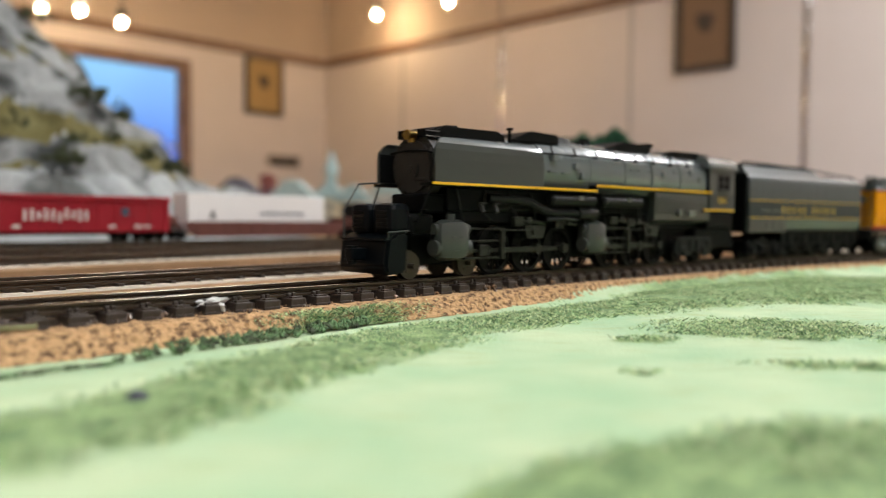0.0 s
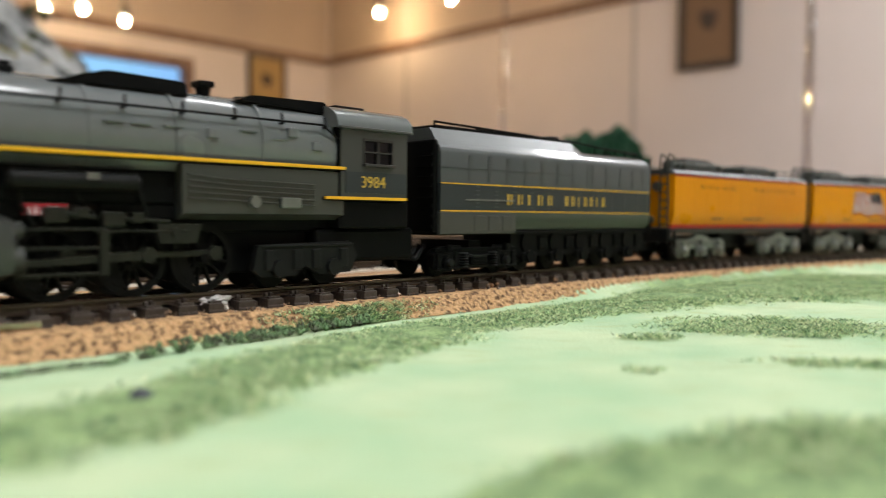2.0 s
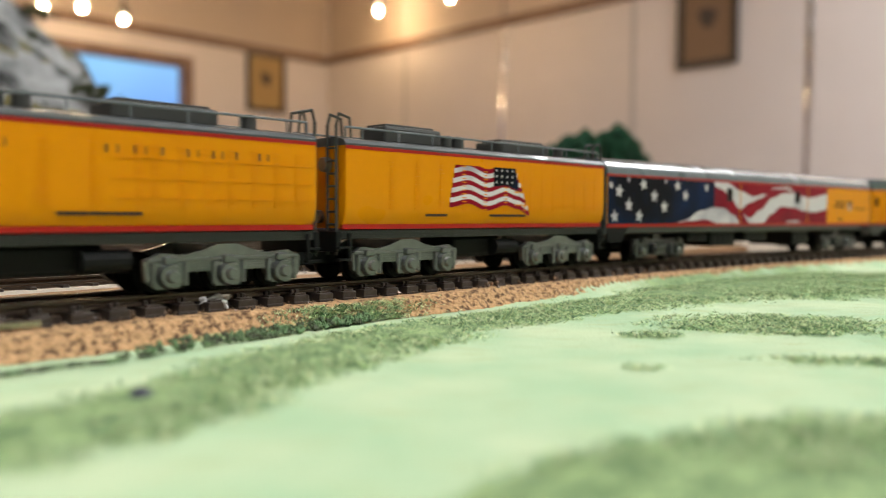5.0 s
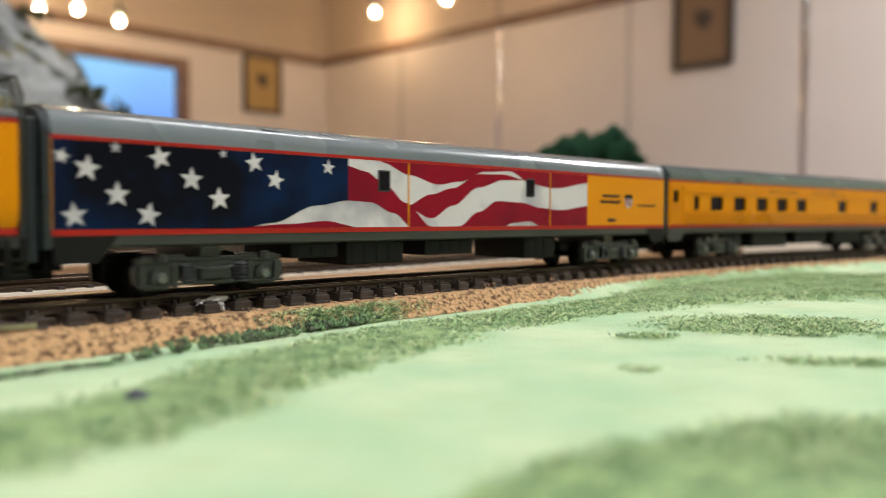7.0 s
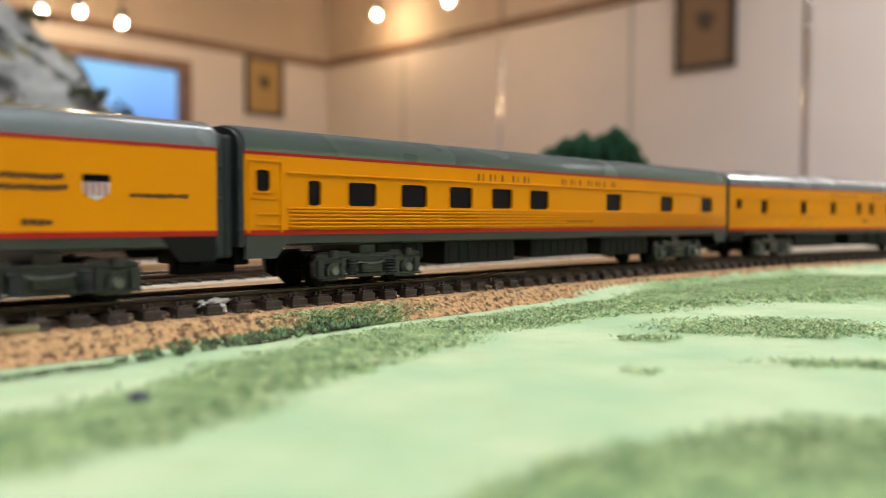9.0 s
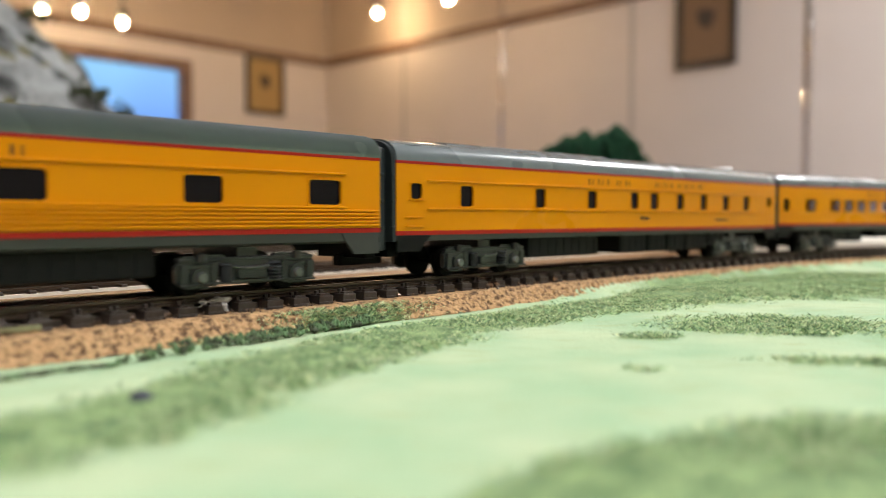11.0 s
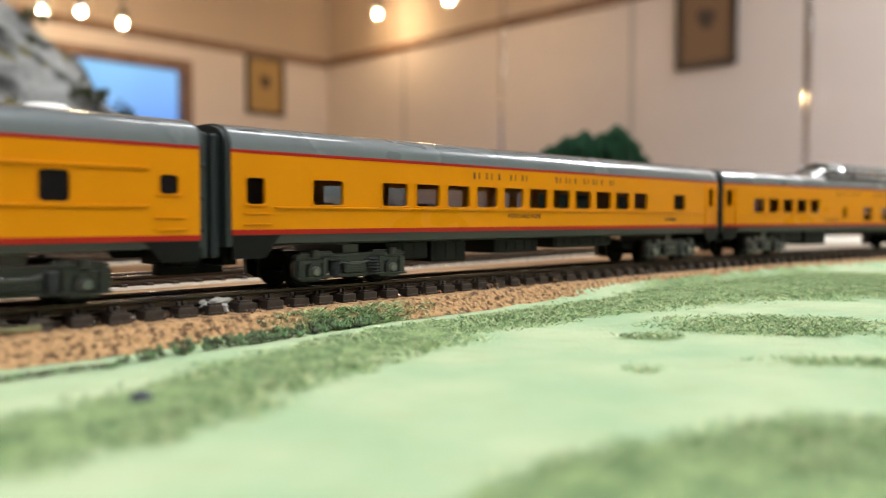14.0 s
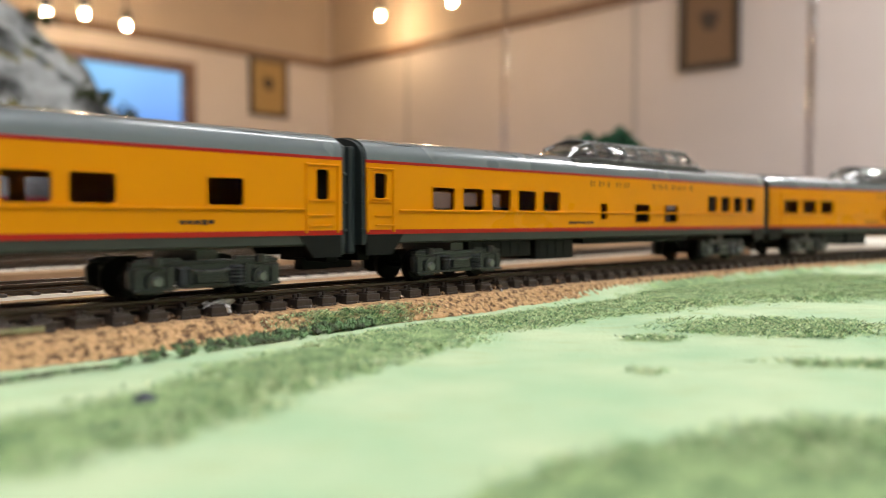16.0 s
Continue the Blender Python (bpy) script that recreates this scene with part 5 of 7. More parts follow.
        for yy in (-1, 1):
            bm = bmesh.new()
            x0, x1 = sorted((s * (L - 9.0), s * (L - 0.2)))
            extrude_y(bm, [(x0, 9.4 - low), (x1, 9.4 - low), (x1, 5.6), (x0 + (3 if s > 0 else 0), 5.6), (x0 + (1.5 if s > 0 else 0), 7.4)] if s > 0 else [(x0, 9.4 - low), (x1, 9.4 - low), (x1 - 1.5, 7.4), (x1 - 3, 5.6), (x0, 5.6)], yy * W - (0.6 if yy > 0 else -0.02), yy * W + (-0.02 if yy > 0 else 0.6))
            part("step_skirt", bm, SILLGREY if fluted_side else UNDER, ob)
    bm = bmesh.new()
    box(bm, -L + 1, L - 1, -8.6, 8.6, 9.9, 10.5)
    if clear:
        rng = random.Random(int(c))
        k = -L + 12
        while k < L - 12:
            for y in (-4.8, 4.8):
                box(bm, k, k + 2.2, y - 2.6, y + 2.6, 10.5, 13.6 + rng.uniform(0, 1.6), 0.3)
            k += rng.uniform(5, 8)
        for x in (-L + 9, L - 10):
            box(bm, x, x + 0.8, -8.4, 8.4, 10.5, 22.8)
    part("interior", bm, SEAT, ob, "dark seats seen through the windows" if clear else "")
    for a, b, z in boxes:
        bm = bmesh.new()
        box(bm, a - c, b - c, -7.9, 7.9, z, 7.7, 0.35)
        for k in range(int((b - a) // 3)):
            box(bm, a - c + 1 + 3 * k, a - c + 1.35 + 3 * k, -8.05, -7.8, z + 0.5, 7.2)
        part("equipment_box", bm, UNDER, ob)
    for kind, a, b in roof_bits:
        bm = bmesh.new()
        if kind == "panel":
            extrude_x(bm, [(y * 0.55, z) for y, z in roof_profile(W, 27.2, 28.35, 10)], a - c, b - c)
        elif kind == "vent":
            box(bm, a - c, b - c, -7.9, -6.6, 25.6, 26.7, 0.2)
        else:
            rod(bm, ((a + b) / 2 - c, 0, 27.6), ((a + b) / 2 - c, 0, 28.7), (b - a) / 2, 16, (b - a) / 2.6)
        part("roof_" + kind, bm, {"panel": ROOFGREY, "vent": DARKGREY, "dome_light": WHITE}[kind], ob)
    if words:
        wordmark(ob, [(a - c, b - c, n) for a, b, n in words], 20.4, 21.8, -W - 0.02, DARKLETTER, "dark brown letter-sized bars")
    for a, b, z, h, n in marks:
        bm = bmesh.new()
        bars(bm, a - c, b - c, z, z + h, -W - 0.02, n, 0.2, 0.07, 0.2)
        part("data_marks", bm, DARKLETTER, ob)
    for x in (-57, 57):
        coach_truck(ob, x, centre, 0.057)
    MOVING.append((ob, centre, 0.057))
    return ob


def wave(points, x):
    """A smooth run through a few (x, value) pairs."""
    xs = [p[0] for p in points]
    i = min(max(sum(1 for q in xs if q <= x) - 1, 0), len(xs) - 2)
    t = min(max((x - xs[i]) / (xs[i + 1] - xs[i]), 0), 1)
    t = t * t * (3 - 2 * t)
    return points[i][1] * (1 - t) + points[i + 1][1] * t


def ribbon(ob, name, mat, x0, x1, lower, upper, y, step=0.8, label=""):
    """A flat printed shape on a side, between two curves, kept inside the panel."""
    bm = bmesh.new()
    n = max(int((x1 - x0) / step), 2)
    prev = None
    for i in range(n + 1):
        x = x0 + (x1 - x0) * i / n
        lo, up = max(wave(lower, x), 10.36), min(wave(upper, x), 22.72)
        up = max(up, lo + 0.02)
        row = [bm.verts.new((x, y, lo)), bm.verts.new((x, y, up)), bm.verts.new((x, y + 0.05, lo)), bm.verts.new((x, y + 0.05, up))]
        if prev:
            bm.faces.new((prev[0], row[0], row[1], prev[1]))
            bm.faces.new((prev[2], prev[3], row[3], row[2]))
            bm.faces.new((prev[1], row[1], row[3], prev[3]))
            bm.faces.new((prev[0], prev[2], row[2], row[0]))
        prev = row
    return part(name, bm, mat, ob, label)


def star(bm, x, z, r, y, tilt):
    pts = []
    for k in range(10):
        a = radians(90 + tilt + 36 * k)
        q = r if k % 2 == 0 else r * 0.42
        pts.append((x + q * math.cos(a), z + q * math.sin(a)))
    extrude_y(bm, pts, y - 0.04, y)


def shield(ob, x, z, w, h, y):
    """Plain three-coloured shield."""
    bm = bmesh.new()
    extrude_y(bm, [(x - w, z), (x + w, z), (x + w * 0.9, z - h * 0.65), (x, z - h), (x - w * 0.9, z - h * 0.65)], y - 0.05, y)
    sh = part("emblem", bm, FLAGWHITE, ob, "red white and blue shield")
    bm = bmesh.new()
    box(bm, x - w, x + w, y - 0.1, y - 0.055, z - 0.02, z + h * 0.4)
    part("emblem_top", bm, NAVY, sh)
    for k in range(4):
        bm = bmesh.new()
        a = x - w * 0.8 + k * w * 0.45
        box(bm, a, a + w * 0.2, y - 0.1, y - 0.055, z - h * 0.75, z - 0.1)
        part("emblem_bar", bm, FLAGRED, sh)


def flag_coach():
    centre = 0.4778
    ob = coach("baggage coach printed with a rippling stars and stripes flag", centre, (), half=81.5, irons=False, boxes=((448, 462, 3.4), (468, 482, 4.6), (499.5, 511, 2.8), (436, 446, 5.0)), belts=(), roof_bits=(("vent", 430, 434),), marks=((528.5, 536.5, 17.4, 0.9, 12), (527.5, 537, 15.9, 0.9, 12), (545.5, 554.5, 15.2, 0.7, 11), (531, 535, 11.2, 0.9, 4)))
    c = centre * 1000
    y = -W - 0.12
    F = lambda pts: [(p[0] - c, p[1]) for p in pts]
    x0, x1 = -81.4, 521.8 - c
    ribbon(ob, "flag_white", FLAGWHITE, x0, x1, F([(398, 10), (530, 10)]), F([(398, 23), (530, 23)]), y + 0.06, label="white stripes of the printed flag")
    ribbon(ob, "flag_canton", NAVY, x0, 447.0 - c, F([(398, 10), (424, 10), (431, 11.2), (440, 14.2), (447, 15.2), (460, 15.4)]), F([(398, 23), (530, 23)]), y, label="navy star field of the printed flag")
    ribbon(ob, "flag_stripe", FLAGRED, 446.9 - c, 468 - c, F([(446.9, 15.2), (452, 15.0), (458, 13.0), (463, 10), (470, 10)]), F([(446.9, 21.4), (451, 20.6), (456, 18.2), (461, 15.0), (468, 10.4)]), y)
    ribbon(ob, "flag_stripe", FLAGRED, 455 - c, x1, F([(455, 22.5), (462, 20.4), (470, 18.8), (476, 19.6), (484, 22.0), (492, 22.4), (500, 19.8), (508, 19.1), (523.6, 20.9)]), F([(455, 22.7), (530, 23)]), y)
    ribbon(ob, "flag_stripe", FLAGRED, 461 - c, 497 - c, F([(461, 14.2), (468, 12.0), (474, 14.6), (482, 18.6), (490, 20.4), (497, 20.6)]), F([(461, 14.4), (468, 16.8), (474, 18.2), (482, 21.4), (490, 21.6), (497, 20.7)]), y)
    ribbon(ob, "flag_stripe", FLAGRED, 476 - c, x1, F([(476, 10), (490, 10), (493, 11.0), (499, 11.4), (504, 10), (530, 10)]), F([(476, 10.4), (482, 13.4), (488, 15.8), (496, 15.6), (503, 14.5), (510, 14.0), (523.6, 15.2)]), y)
    ribbon(ob, "flag_stripe", FLAGRED, 424 - c, 448 - c, F([(424, 10), (450, 10)]), F([(424, 10.5), (434, 11.0), (442, 11.5), (449, 10.5)]), y)
    for k, (sx, sz, r) in enumerate(((397.6, 20.4, 1.2), (401.0, 18.9, 1.95), (405.2, 15.3, 1.95), (399.2, 12.3, 1.9), (411.6, 20.9, 1.85), (409.8, 12.4, 1.95), (416.6, 17.9, 1.95), (421.3, 15.0, 1.95), (427.6, 21.0, 1.75), (431.6, 18.3, 1.75), (442.5, 20.9, 1.45), (405.0, 22.0, 0.9), (422.0, 22.1, 0.8))):
        bm = bmesh.new()
        star(bm, sx - c, sz, r, y - 0.02, (k * 37) % 30 - 15)
        part("star", bm, FLAGWHITE, ob)
    shield(ob, 540.8 - c, 17.3, 1.9, 2.6, -W - 0.03)
    for a in (454.0, 497.8):
        bm = bmesh.new()
        box(bm, a - c, a + 3.0 - c, y - 0.1, y + 0.1, 17.0, 21.0, 0.05)
        wd = part("window", bm, DARKGREY, ob, "small dark baggage door window")
        bm = bmesh.new()
        box(bm, a - c + 0.3, a + 2.7 - c, y - 0.14, y - 0.11, 17.3, 20.7)
        part("pane", bm, DARKPANE, wd)
    for s in (461.6, 506.5):
        bm = bmesh.new()
        box(bm, s - c, s - c + 0.28, y - 0.1, y + 0.02, 10.4, 22.7)
        part("door_edge", bm, YELLOW, ob)


flag_coach()
Z0, Z1 = 14.5, 18.85
coach("armour yellow fluted sleeping coach with grey ribbed roof", 0.6488,
      [(566.9, 569.6, 16.7, 20.3), (577.1, 579.9, Z0, Z1), (585.8, 592.5, Z0, Z1), (598.5, 605.4, Z0, Z1), (611.6, 618.5, Z0, Z1), (624.4, 631.2, Z0, Z1), (637.3, 644.2, Z0, Z1), (667.5, 674.4, Z0, Z1), (693.8, 700.5, Z0, Z1), (716.8, 723.8, Z0, Z1)],
      doors=((565.3, 571.8),), half=84.0, fluted_roof=True, fluted_side=True, boxes=((594, 606, 4.4), (612, 634, 3.0), (640, 662, 3.6), (668, 690, 3.2)), roof_bits=(("vent", 700, 704), ("vent", 706, 712)),
      words=((619.5, 638.3, 5), (648.6, 672.8, 7)), marks=((651, 662, 11.4, 0.9, 12),), belts=(14.05, 20.0))
coach("armour yellow smooth-sided sleeping coach with square windows", 0.8213,
      [(741.8, 744.8, 15.9, 19.0), (755.4, 759.3, Z0, Z1), (779.4, 783.2, Z0, Z1), (799.2, 803.2, Z0, Z1), (818.0, 821.8, Z0, Z1), (827.5, 831.5, Z0, Z1), (841.0, 844.9, Z0, Z1), (854.2, 858.2, Z0, Z1), (867.7, 871.8, Z0, Z1), (881.2, 885.3, Z0, Z1), (898.0, 901.0, 15.8, 18.7)],
      low=0.7, half=83.1, boxes=((779, 806, 3.0), (816, 828, 3.0), (829, 838, 3.0), (839, 848, 3.0), (849, 861, 3.2), (862, 871, 4)), roof_bits=(("panel", 762, 814), ("vent", 742, 746), ("dome_light", 882, 889), ("panel", 756, 770), ("vent", 895, 899)),
      words=((799, 819, 5), (829.5, 856.5, 7)), marks=((822.5, 827, 11.6, 0.9, 4), (863, 871, 11.2, 0.8, 6)), belts=(14.0, 19.6))
q = coach("armour yellow dining coach with a row of wide windows", 0.9926,
      [(913.0, 916.5, Z0, Z1), (926.0, 932.6, Z0, Z1)] + [(941.6 + 8.66 * k, 948.1 + 8.66 * k, Z0, Z1) for k in range(11)] + [(1048.8, 1055.2, Z0, Z1), (1069.2, 1072.0, 15.7, 21.0)],
      doors=((1067.0, 1074.0),), clear=True, boxes=((944, 955, 4.2), (956, 966, 3.4), (975, 990, 4.6), (996, 1020, 5.2)), roof_bits=(("vent", 913, 917), ("vent", 1056, 1061)),
      words=((966, 985.5, 5), (994, 1020, 7)), marks=((1044, 1050, 11.4, 0.9, 5),), belts=(14.0,))
lettering("PORTLAND ROSE", 1.45, DARKLETTER, q, 977.6 - 992.6, -W - 0.06, 12.2)


def dome(ob, x0, x1):
    """Raised glazed observation dome with its ribs."""
    bm = bmesh.new()
    n, tall, w = 9, 32.4, 8.3
    rows = []
    for x, k in ((x0, 0.15), (x0 + 5, 0.75), (x0 + 9, 1.0), (x1 - 7, 1.0), (x1 - 3, 0.8), (x1, 0.15)):
        rows.append([bm.verts.new((x, w * math.cos(math.pi * i / n), 25.6 + (tall - 25.6) * k * max(math.sin(math.pi * i / n), 0.0) ** 0.55)) for i in range(n + 1)])
    for a, b in zip(rows, rows[1:]):
        for i in range(n):
            bm.faces.new((a[i], a[i + 1], b[i + 1], b[i]))
    inner = {v: bm.verts.new((v.co.x, v.co.y * 0.96, v.co.z - 0.3)) for row in rows for v in row}
    for f in bm.faces[:]:
        bm.faces.new([inner[v] for v in reversed(f.verts)])
    rim = [e for e in bm.edges if len(e.link_faces) == 1 and e.verts[0] in inner]
    for e in rim:
        u, v = e.verts
        bm.faces.new((u, v, inner[v], inner[u]))
    g = part("dome_glass", bm, DOMEGLASS, ob, "curved clear dome glazing", smooth=True)
    g.visible_shadow = False
    bm = bmesh.new()
    box(bm, x0 - 1, x1 + 1, -8.7, 8.7, 24.4, 27.0, 0.5)
    part("dome_base", bm, SILLGREY, ob)
    bm = bmesh.new()
    box(bm, x0 + 8, x1 - 6, -1.2, 1.2, 32.3, 32.8, 0.2)
    part("dome_spine", bm, SILVER, ob)
    for k in range(8):
        x = x0 + 9 + (x1 - x0 - 16) * k / 7
        bm = bmesh.new()
        pipe(bm, [(x, w * math.cos(math.pi * i / n), 25.7 + (tall - 25.6) * max(math.sin(math.pi * i / n), 0) ** 0.55) for i in range(n + 1)], 0.38, 6)
        part("dome_rib", bm, SILVER, ob, smooth=True)
    for s in (-1, 1):
        bm = bmesh.new()
        pipe(bm, [(x0 + 2, s * 8.1, 27.2), (x0 + 8, s * 8.35, 27.3), (x1 - 3, s * 8.35, 27.3)], 0.4, 6)
        pipe(bm, [(x0 + 5, s * 5.4, 30.2), (x0 + 9, s * 5.6, 31.3), (x1 - 6, s * 5.6, 31.3)], 0.45, 6)
        part("dome_rail", bm, SILVER, ob, smooth=True)
    for k in range(6):
        bm = bmesh.new()
        box(bm, x0 + 11 + k * 6.2, x0 + 13.5 + k * 6.2, -6, 6, 26.9, 29.4, 0.4)
        part("dome_seat", bm, SEAT, ob)


for cc in (1.1636, 1.3346):
    d = cc * 1000 - 1163.6
    first = cc < 1.2
    w = [(1083.2, 1086.2, 16.2, 20.9)] + [(1098.0 + 8.62 * k, 1104.2 + 8.62 * k, 14.2, 18.7) for k in range(5)] + [(1155.0, 1157.8, 12.3, 16.3), (1170.2, 1177.4, 11.5, 16.3), (1184.6, 1191.8, 11.5, 16.3)] + [(1208.5 + 8.1 * k, 1214.5 + 8.1 * k, 14.6, 19.2) for k in range(4)]
    if not first:
        w = [(1090 + 11 * k, 1098.5 + 11 * k, 14.6, 18.8) for k in range(3)] + w[6:]
    r = coach("armour yellow dome coach with a glazed roof dome", cc, [(a + d, b + d, z0, z1) for a, b, z0, z1 in w], doors=((1081.5 + d, 1088 + d),), clear=True,
              boxes=((1110 + d, 1130 + d, 4.0), (1132 + d, 1146 + d, 3.0), (1150 + d, 1200 + d, 6.2)), roof_bits=(("vent", 1088 + d, 1094 + d),), words=((1150 + d, 1168.5 + d, 5), (1178 + d, 1201 + d, 7)), marks=((1142 + d, 1152 + d, 11.2, 0.7, 9),), belts=(14.0,) if first else (14.0, 19.6))
    dome(r, (1146 if first else 1140) + d - cc * 1000, 1208 + d - cc * 1000)


def rivets(bm, x, z0, z1, y, step=0.75):
    z = z0
    while z < z1:
        box(bm, x - 0.55, x + 0.55, y - 0.13, y, z, z + 0.22)
        z += step


def water_tender(centre, flagged):
    ob = thing("water_tender", "armour yellow riveted auxiliary water tender" + (" with a flag emblem" if flagged else " with grey top boxes"), "railway tender", "water tenders of the train")
    L, c = 41.0, centre * 1000
    half = [(-W + 1.6, 9.9), (-W + 0.55, 11.3), (-W + 0.08, 13.2), (-W, 15.5), (-W, 24.9)]
    bm = bmesh.new()
    extrude_x(bm, half + [(-y, z) for y, z in half[::-1]], -L, L)
    part("body", bm, YELLOW, ob, smooth=True)
    bm = bmesh.new()
    extrude_x(bm, [(-W - 0.05, 24.9), (-W - 0.05, 25.3), (-W + 0.6, 26.0), (-W + 3, 26.5), (W - 3, 26.5), (W - 0.6, 26.0), (W + 0.05, 25.3), (W + 0.05, 24.9)], -L - 0.1, L + 0.1)
    part("deck", bm, TENDGREY, ob, "grey top deck", smooth=True)
    for s in (-1, 1):
        bm = bmesh.new()
        box(bm, -L, L, *sorted((s * (W - 0.2), s * (W + 0.08))), 24.3, 24.88)
        part("stripe", bm, RED, ob, "thin red stripe")
        bm = bmesh.new()
        box(bm, -L, L, *sorted((s * (W - 1.9), s * (W - 0.85))), 9.7, 10.6)
        part("stripe", bm, RED, ob)
        bm = bmesh.new()
        pipe(bm, [(-L + 1, s * (W - 1.4), 26.2), (-L + 1, s * (W - 1.4), 28.3), (L - 1, s * (W - 1.4), 28.3), (L - 1, s * (W - 1.4), 26.2)], 0.22, 6)
        for k in range(9):
            rod(bm, (-L + 5 + k * 9, s * (W - 1.4), 26.0), (-L + 5 + k * 9, s * (W - 1.4), 28.3), 0.16, 6)
        part("handrail", bm, ROOFGREY, ob)
    bm = bmesh.new()
    for k in range(7):
        rivets(bm, -30 + k * 6.6, 13.5, 22.5, -W, 0.8)
        rivets(bm, 12 + k * 4.2, 13.5, 22.5, -W, 0.8)
    part("rivets", bm, YELLOW, ob)
    for z in (14.6, 17.4, 20.4):
        bm = bmesh.new()
        box(bm, 6, L - 1, -W - 0.14, -W + 0.02, z, z + 0.26)
        part("seam", bm, YELLOW, ob)
    bm = bmesh.new()
    box(bm, -L - 0.5, L + 0.5, -8.2, 8.2, 7.9, 9.6, 0.15)
    for k in range(5):
        box(bm, -L, L, -8.4, -8.15, 8.1 + 0.3 * k, 8.22 + 0.3 * k)
    part("sill", bm, SILLGREY, ob)
    for a, b, h in ((-27, -11.5, 30.0), (7.8, 25.5, 29.4)):
        bm = bmesh.new()
        box(bm, a, b, -4.2, 4.2, 26.4, h, 0.6)
        box(bm, a + 1, b - 1, -3, 3, h - 0.1, h + 0.5, 0.2)
        part("top_box", bm, SILLGREY, ob, "grey roof equipment box")
    for a in (-7, -3.5, 33):
        bm = bmesh.new()
        rod(bm, (a, -1, 26.3), (a, -1, 29.0), 1.3, 14)
        rod(bm, (a, -1, 29.0), (a, -1, 29.5), 1.5, 14, 1.0)
        part("hatch", bm, SILLGREY, ob, smooth=True)
    for s in (-1, 1):
        for y in (-6.6,):
            bm = bmesh.new()
            x = s * (L + 0.9)
            for yy in (y - 1.3, y + 1.3):
                rod(bm, (x, yy, 5.0), (x, yy, 28.6), 0.3, 6)
            for k in range(9):
                rod(bm, (x, y - 1.3, 6 + k * 2.3), (x, y + 1.3, 6 + k * 2.3), 0.22, 6)
            pipe(bm, [(x, y - 1.3, 28.4), (x - s * 0.6, y - 1.3, 30.6), (x - s * 3.0, y - 1.3, 30.0), (x - s * 3.4, y - 1.3, 26.4)], 0.26, 6)
            pipe(bm, [(x, y + 1.3, 28.4), (x - s * 0.6, y + 1.3, 30.6), (x - s * 3.0, y + 1.3, 30.0), (x - s * 3.4, y + 1.3, 26.4)], 0.26, 6)
            part("ladder", bm, SILLGREY, ob, "grey end ladder")
        bm = bmesh.new()
        box(bm, *sorted((s * (L + 0.3), s * (L + 1.4))), -8.6, 8.6, 5.6, 9.4, 0.2)
        box(bm, *sorted((s * (L - 4), s * (L + 4))), -1.2, 1.2, 3.0, 5.4, 0.2)
        for z in (4.0, 6.2):
            box(bm, *sorted((s * (L - 1.5), s * (L + 1.2))), -9.3, -8.0, z, z + 0.4)
        box(bm, *sorted((s * (L - 1.6), s * (L - 1.1))), -9.2, -8.6, 4.0, 9)
        part("pilot_step", bm, UNDER, ob)
        bm = bmesh.new()
        rod(bm, (s * (L - 0.6), -4.2, 21.5), (s * (L + 1.4), -4.2, 21.5), 1.6, 16, 1.3)
        rod(bm, (s * L, -2, 12), (s * (L + 0.9), -2, 12), 1.2, 12)
        part("end_fitting", bm, SILVER, ob, smooth=True)
    bm = bmesh.new()
    box(bm, -9, 6, -5.5, 5.5, 3.4, 7.9, 0.8)
    rod(bm, (2, -6.5, 5.4), (9, -6.5, 5.4), 1.8, 14)
    part("underframe", bm, UNDER, ob)
    if not flagged:
        wordmark(ob, ((-27.5, -6.5, 5), (4, 33, 7)), 21.0, 22.2, -W - 0.02, DARKLETTER, "dark brown letter-sized bars")
    for a, b in ((-21, -15), (-2, 10)):
        part("data_mark", box(bmesh.new(), a, b, -W + 0.02, -W + 0.12, 12.1, 12.6), DARKLETTER, ob, "small dark mark")
    if flagged:
        y = -W - 0.12
        F = [(-14.5, 0.8), (-9, 1.6), (-3, 0.2), (3, 1.4), (7, 0.6), (12, -1.0)]
        for k in range(9):
            z = 13.2 + k * 0.98
            ribbon(ob, "flag_stripe", FLAGRED if k % 2 == 0 else FLAGWHITE, -14.5 + 0.2 * k, 6.2 + (8 - k) * 0.62, [(a, z + b) for a, b in F], [(a, z + 0.98 + b) for a, b in F], y, 0.5)
        ribbon(ob, "flag_canton", NAVY, -1.0, 7.2, [(-1.0, 18.6), (3, 18.9), (7.2, 18.0)], [(-1.0, 23.0), (3, 24.0), (5.6, 23.8), (7.2, 19.6)], y - 0.06, 0.5, "navy flag canton")
        bm = bmesh.new()
        for k in range(12):
            star(bm, -0.2 + (k % 4) * 1.75, 19.5 + (k // 4) * 1.3, 0.36, y - 0.1, 0)
        part("star_field", bm, FLAGWHITE, ob)
    for x in (-24.7, 20.6 + 4):
        six_wheel_truck(ob, x, centre, 0.024, SILVER)
    MOVING.append((ob, centre, 0.024))


water_tender(0.2625, False)
water_tender(0.3512, True)


